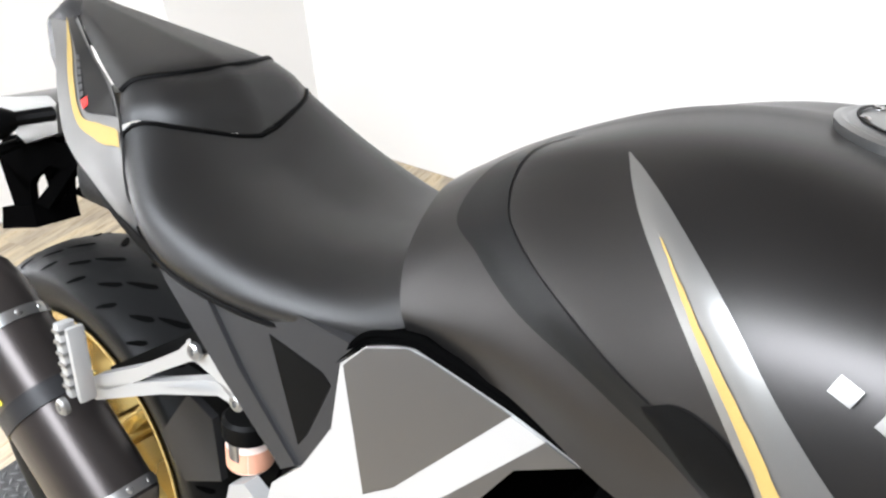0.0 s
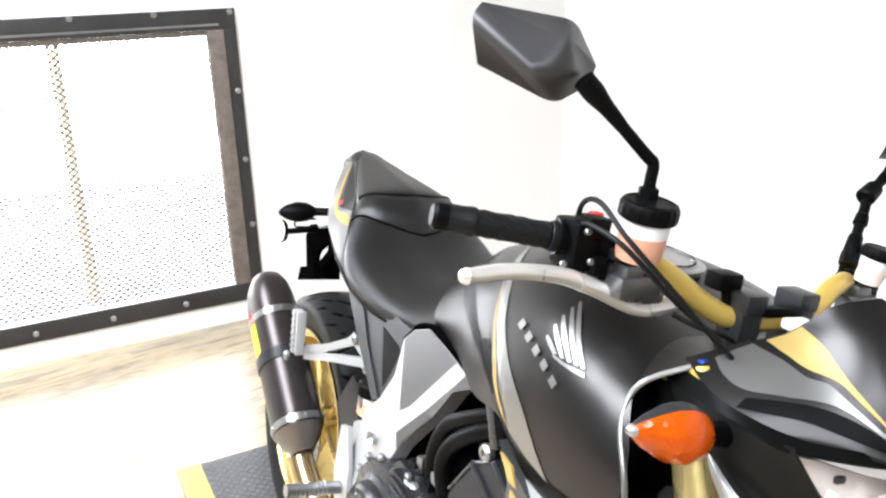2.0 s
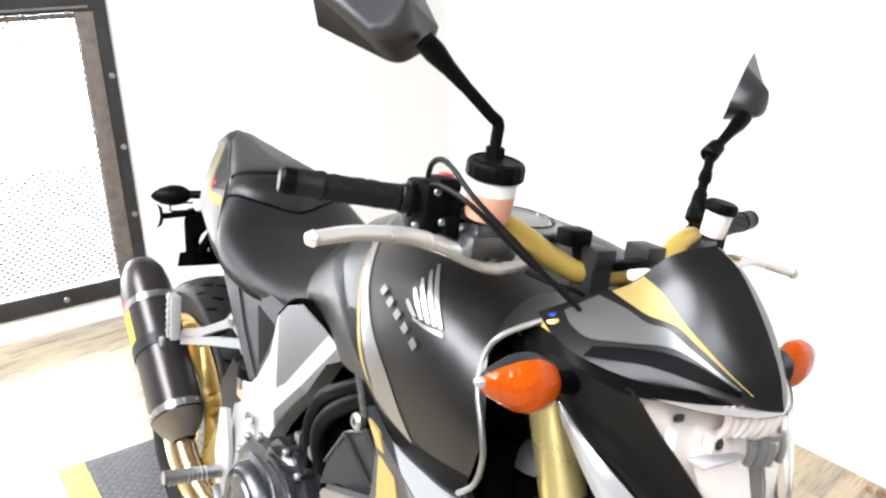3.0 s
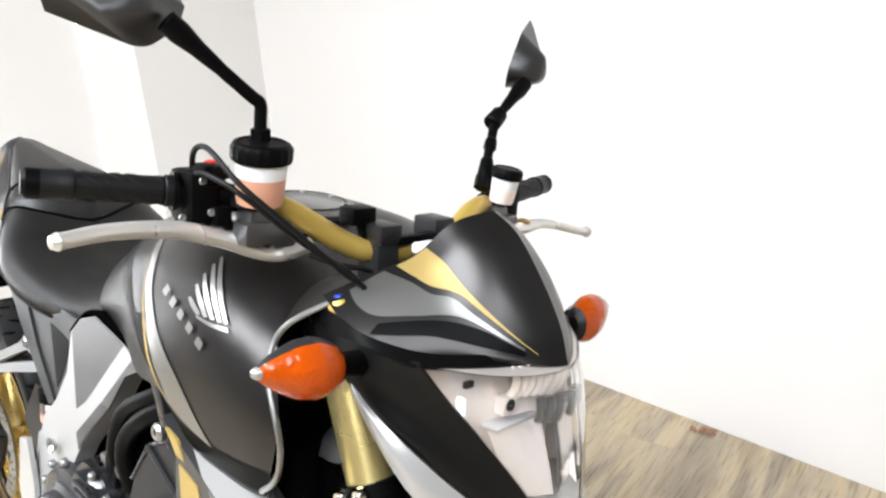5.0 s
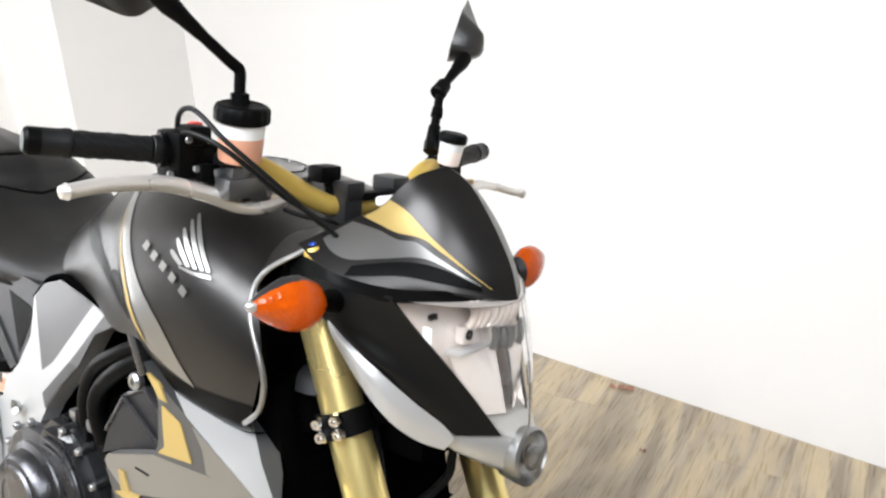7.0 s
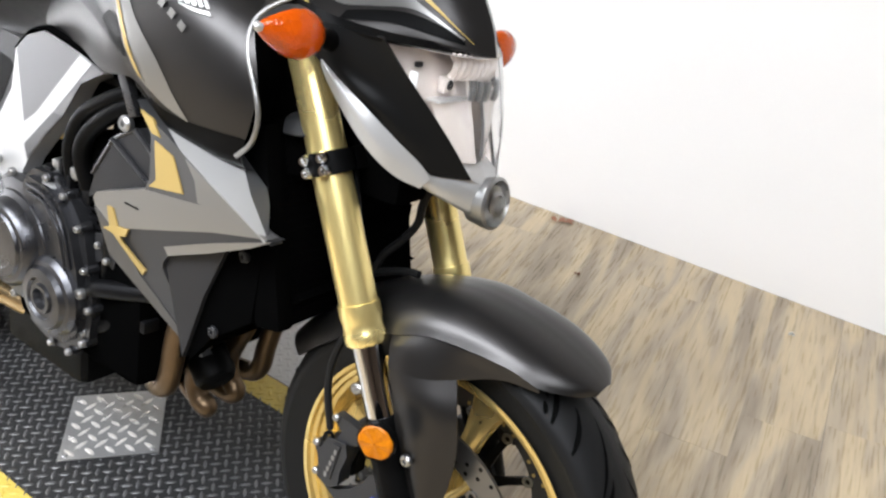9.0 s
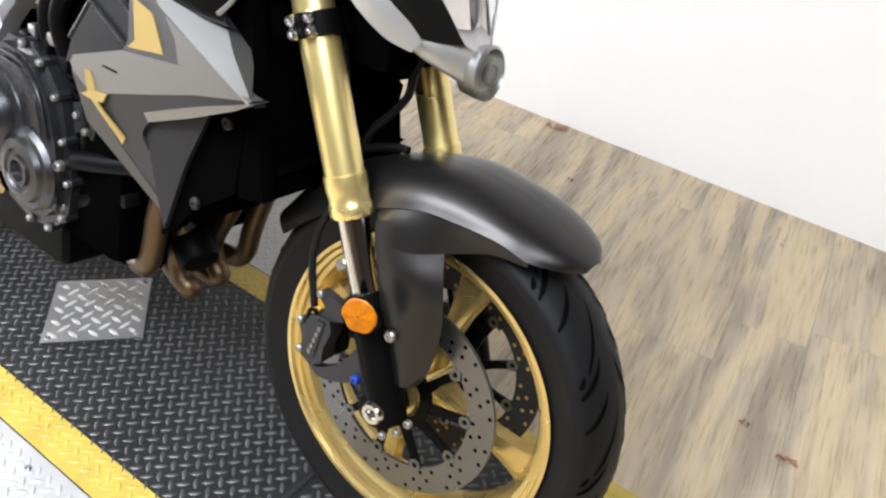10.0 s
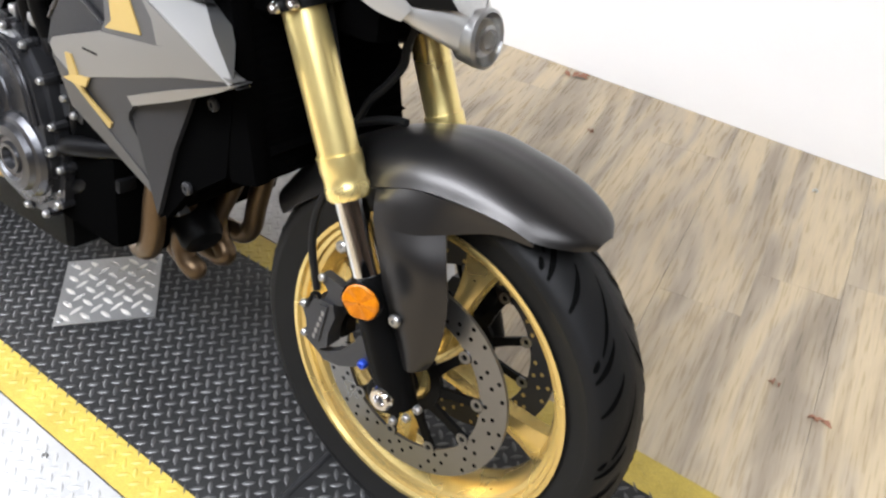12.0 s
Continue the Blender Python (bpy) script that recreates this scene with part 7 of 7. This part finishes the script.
def pegs():
    for s in (-1, 1):
        def y_of(x, z, k=s):
            return k * (0.140 + 0.076 * min(1, max(0, (-1.06 - x) / 0.12)))
        # open triangular hanger: three arms round a gap
        bm = plate([(-1.044, 0.695), (-1.064, 0.698), (-1.080, 0.676), (-1.119, 0.650), (-1.163, 0.632), (-1.166, 0.616), (-1.150, 0.616), (-1.120, 0.632), (-1.102, 0.645), (-1.070, 0.664), (-1.050, 0.670)], y_of, s * -0.016, 0.004)
        plate([(-1.166, 0.618), (-1.164, 0.601), (-1.100, 0.618), (-1.034, 0.634), (-0.998, 0.634), (-0.984, 0.650), (-1.000, 0.660), (-1.054, 0.645), (-1.119, 0.630)], y_of, s * -0.016, 0.004, bm)
        plate([(-1.072, 0.690), (-1.062, 0.697), (-1.044, 0.694), (-1.034, 0.680), (-0.978, 0.660), (-0.980, 0.642), (-1.000, 0.636), (-1.040, 0.655), (-1.068, 0.668)], y_of, s * -0.014, 0.004, bm)
        p = part("passenger_peg_hanger", bm, WHITEALU, bike, "pale cast aluminium passenger peg hanger")
        mm = Matrix.Translation((-1.163, s * 0.222, 0.655)) @ Matrix.Rotation(radians(-6), 4, "Y")
        for k, w in ((-0.010, 0.013), (0.011, 0.008)):
            part("passenger_peg", bevelled(box(bmesh.new(), (k, 0, 0.004), (w, 0.020, 0.088), mm), 0.004), WHITEALU, p, "folded passenger footpeg")
        for i in range(6):
            part("peg_rib", box(bmesh.new(), (-0.010, 0, -0.026 + 0.013 * i), (0.0145, 0.0215, 0.004), mm), STEEL, p)
        bolts("hanger_bolt", p, STEEL, [(x, s * y, z) for x, y, z in ((-1.058, 0.144, 0.682), (-0.992, 0.144, 0.649), (-1.165, 0.238, 0.610))], (0, s, 0), 0.010, 0.008, 12)
        q = part("rider_peg", tube([(-0.920, s * 0.205, 0.455), (-0.920, s * 0.305, 0.462)], 0.0115, 12), STEEL, bike, "ribbed steel footpeg")
        bm = bmesh.new()
        for i in range(9):
            spin([(0.0115, -0.002), (0.0135, 0), (0.0115, 0.002)], (-0.920, s * (0.232 + 0.008 * i), 0.457), (0, 1, 0.05), 12, bm)
        part("peg_rib", bm, STEEL, q)
        part("heel_guard", plate([(-0.945, 0.40), (-0.90, 0.42), (-0.90, 0.50), (-0.925, 0.57), (-0.955, 0.56), (-0.965, 0.47)], s * 0.200, s * -0.008, 0.003), WHITEALU, q, "alloy heel guard")
        part("brake_pedal", tube([(-0.915, s * 0.212, 0.43), (-0.85, s * 0.225, 0.40), (-0.79, s * 0.235, 0.395)], 0.007, 10), STEEL, q)
    r = part("rear_reservoir", spin([(0.023, 0.0), (0.026, 0.004), (0.026, 0.042), (0.023, 0.044)], (-1.012, -0.118, 0.545), (0, 0, 1), 24, caps=True), FLUID, bike, "small rear brake reservoir with orange fluid")
    part("fluid", spin([(0.022, 0.002), (0.0263, 0.004), (0.0263, 0.030), (0.001, 0.030)], (-1.012, -0.118, 0.545), (0, 0, 1), 20), FLUIDRED, r)
    part("reservoir_cap", spin([(0.027, 0.040), (0.029, 0.042), (0.029, 0.062), (0.025, 0.066), (0.001, 0.066)], (-1.012, -0.118, 0.545), (0, 0, 1), 24), PLASTIC, r)
    part("reservoir_clamp", bevelled(box(bmesh.new(), (-1.008, -0.142, 0.582), (0.014, 0.006, 0.034)), 0.002), STEEL, r)
    part("reservoir_hose", tube([(-1.012, -0.118, 0.545), (-1.012, -0.122, 0.52), (-0.985, -0.14, 0.48), (-0.95, -0.16, 0.45)], 0.006, 8), RUBBER, r)


pegs()


def swingarm():
    bm = bmesh.new()
    rows = [[(x, 0.05 + dy, z + dz) for dy, dz in ((-w, -t), (w, -t), (w, t), (-w, t))] for x, z, w, t in ((-0.86, 0.46, 0.06, 0.05), (-1.05, 0.43, 0.05, 0.05), (-1.25, 0.39, 0.035, 0.045), (-1.445, 0.315, 0.025, 0.035))]
    for r in rows:
        for i in range(4):
            r[i] = (r[i][0], r[i][1] + 0.06, r[i][2])
    sheet_bm(skin(rows, 4, 1), bm, loop_v=True, caps=True)
    s = part("swingarm", bevelled(bm, 0.008, 2), WHITEALU, bike, "single-sided silver swingarm")
    part("splash_guard", plate([(-1.140, 0.570), (-1.095, 0.556), (-1.085, 0.470), (-1.160, 0.429), (-1.205, 0.480)], -0.105, 0.010, 0.003), GREYPLASTIC, s, "grey splash guard blade")
    part("pivot_plate", plate([(-1.01, 0.535), (-0.985, 0.55), (-0.93, 0.52), (-0.95, 0.40), (-0.99, 0.39), (-1.03, 0.46)], -0.150, 0.02, 0.006), WHITEALU, s, "silver pivot plate")
    part("shock_spring", tube([V(-0.93 + 0.02 * math.cos(a), -0.02 + 0.02 * math.sin(a), 0.46 + 0.007 * a) for a in np.linspace(0, 24, 70)], 0.005, 6, 1), GOLD, s)
    part("under_tail", bevelled(box(bmesh.new(), (-1.20, 0, 0.775), (0.36, 0.17, 0.06)), 0.02, 2), PLASTIC, bike)
    part("inner_subframe", bevelled(box(bmesh.new(), (-0.93, 0, 0.70), (0.26, 0.22, 0.14)), 0.02, 2), PLASTIC, bike)
    part("airbox", bevelled(box(bmesh.new(), (-0.62, 0, 0.80), (0.34, 0.26, 0.10)), 0.03, 2), PLASTIC, bike)
    part("side_stand", tube([(-0.78, 0.12, 0.24), (-0.80, 0.20, 0.12), (-0.81, 0.262, 0.055)], [0.013, 0.012, 0.011], 10), PLASTIC, bike, "black side stand")


swingarm()


# ---- floor planks and litter ----
def clipped(poly, axis, limit, sign):
    """The part of a polygon on one side of a line across x or y."""
    out = []
    for a, b in zip(poly, poly[1:] + poly[:1]):
        da, db = sign * (limit - a[axis]), sign * (limit - b[axis])
        if da >= 0:
            out.append(a)
        if (da >= 0) != (db >= 0):
            q = da / (da - db)
            out.append((a[0] + (b[0] - a[0]) * q, a[1] + (b[1] - a[1]) * q))
    return out


def planks():
    """Oak-look planks laid a little askew to the walls and cut off along them."""
    random.seed(11)
    w, L, gap = 0.178, 1.21, 0.0003
    turn = radians(8.7)
    c, sn = math.cos(turn), math.sin(turn)
    full = None
    for i in range(-22, 24):
        shift = random.uniform(0, L)
        for j in range(-4, 4):
            u, v = w * (i + 0.5), L * j + shift
            cx, cy = u * c - v * sn, u * sn + v * c
            poly = [(cx + a * c - b * sn, cy + a * sn + b * c) for a, b in ((-w / 2 + gap, -L / 2 + gap), (w / 2 - gap, -L / 2 + gap), (w / 2 - gap, L / 2 - gap), (-w / 2 + gap, L / 2 - gap))]
            whole = poly
            for axis, limit, sign in ((0, -2.972, -1), (0, 3.0, 1), (1, -2.94, -1), (1, FARWALL - 0.001, 1)):
                poly = clipped(poly, axis, limit, sign)
                if not poly:
                    break
            if len(poly) < 3 or (max(p[0] for p in poly) < -2.52 and min(p[1] for p in poly) > 0.92):
                continue
            me = full if poly == whole else None
            if me is None:
                local = [((x - cx) * c + (y - cy) * sn, -(x - cx) * sn + (y - cy) * c) for x, y in poly]
                n = len(local)
                me = bpy.data.meshes.new("plank")
                me.from_pydata([(x, y, 0) for x, y in local] + [(x, y, -0.006) for x, y in local], [], [tuple(range(n)), tuple(range(2 * n - 1, n - 1, -1))] + [(k, k + n, (k + 1) % n + n, (k + 1) % n) for k in range(n)])
                me.materials.append(PLANK)
                full = me if poly == whole else full
            ob = new("plank", me)
            ob.matrix_world = pose(cx, cy, FLOOR, 0, 0, math.degrees(turn))
            ob.parent = floor


def litter(name, label, at, size, mat, seed):
    random.seed(seed)
    bm = bmesh.new()
    for i in range(4):
        a = random.uniform(0, 6.28)
        c = V(at[0] + random.uniform(-1, 1) * size, at[1] + random.uniform(-0.5, 0.5) * size, FLOOR + 0.001)
        rows = []
        for q in np.linspace(0, 1, 6):
            wd = size * 0.3 * math.sin(math.pi * min(0.97, max(0.05, q)))
            o = V(math.cos(a), math.sin(a), 0) * size * (q - 0.5) * 1.2
            n = V(-math.sin(a), math.cos(a), 0) * wd
            up = V(0, 0, 0.004 + 0.006 * math.sin(math.pi * q) * random.random())
            rows.append([c + o - n + up, c + o + up * 0.5, c + o + n + up * 1.3])
        sheet_bm(np.array(rows), bm)
    tagged(link(name, bm, mat), label, "litter")


litter("dry_leaf", "curled reddish dry leaf lying by the wall", (-0.535, 1.405), 0.028, LEAF, 1)
litter("dry_leaf", "flattened reddish dry leaf on the planks", (0.466, 0.553), 0.017, LEAF, 2)
litter("paper_fleck", "small white paper scrap on the planks", (0.221, 1.266), 0.011, PAPER, 3)
litter("paper_fleck", "tiny pale scrap on the planks", (0.528, 0.267), 0.006, PAPER, 4)
litter("dirt_crumb", "dark crumb of dirt on the planks", (-0.349, 1.153), 0.008, LEAF, 5)
litter("dry_leaf", "small red leaf crumb on the planks", (0.372, 0.584), 0.01, LEAF, 6)
planks()
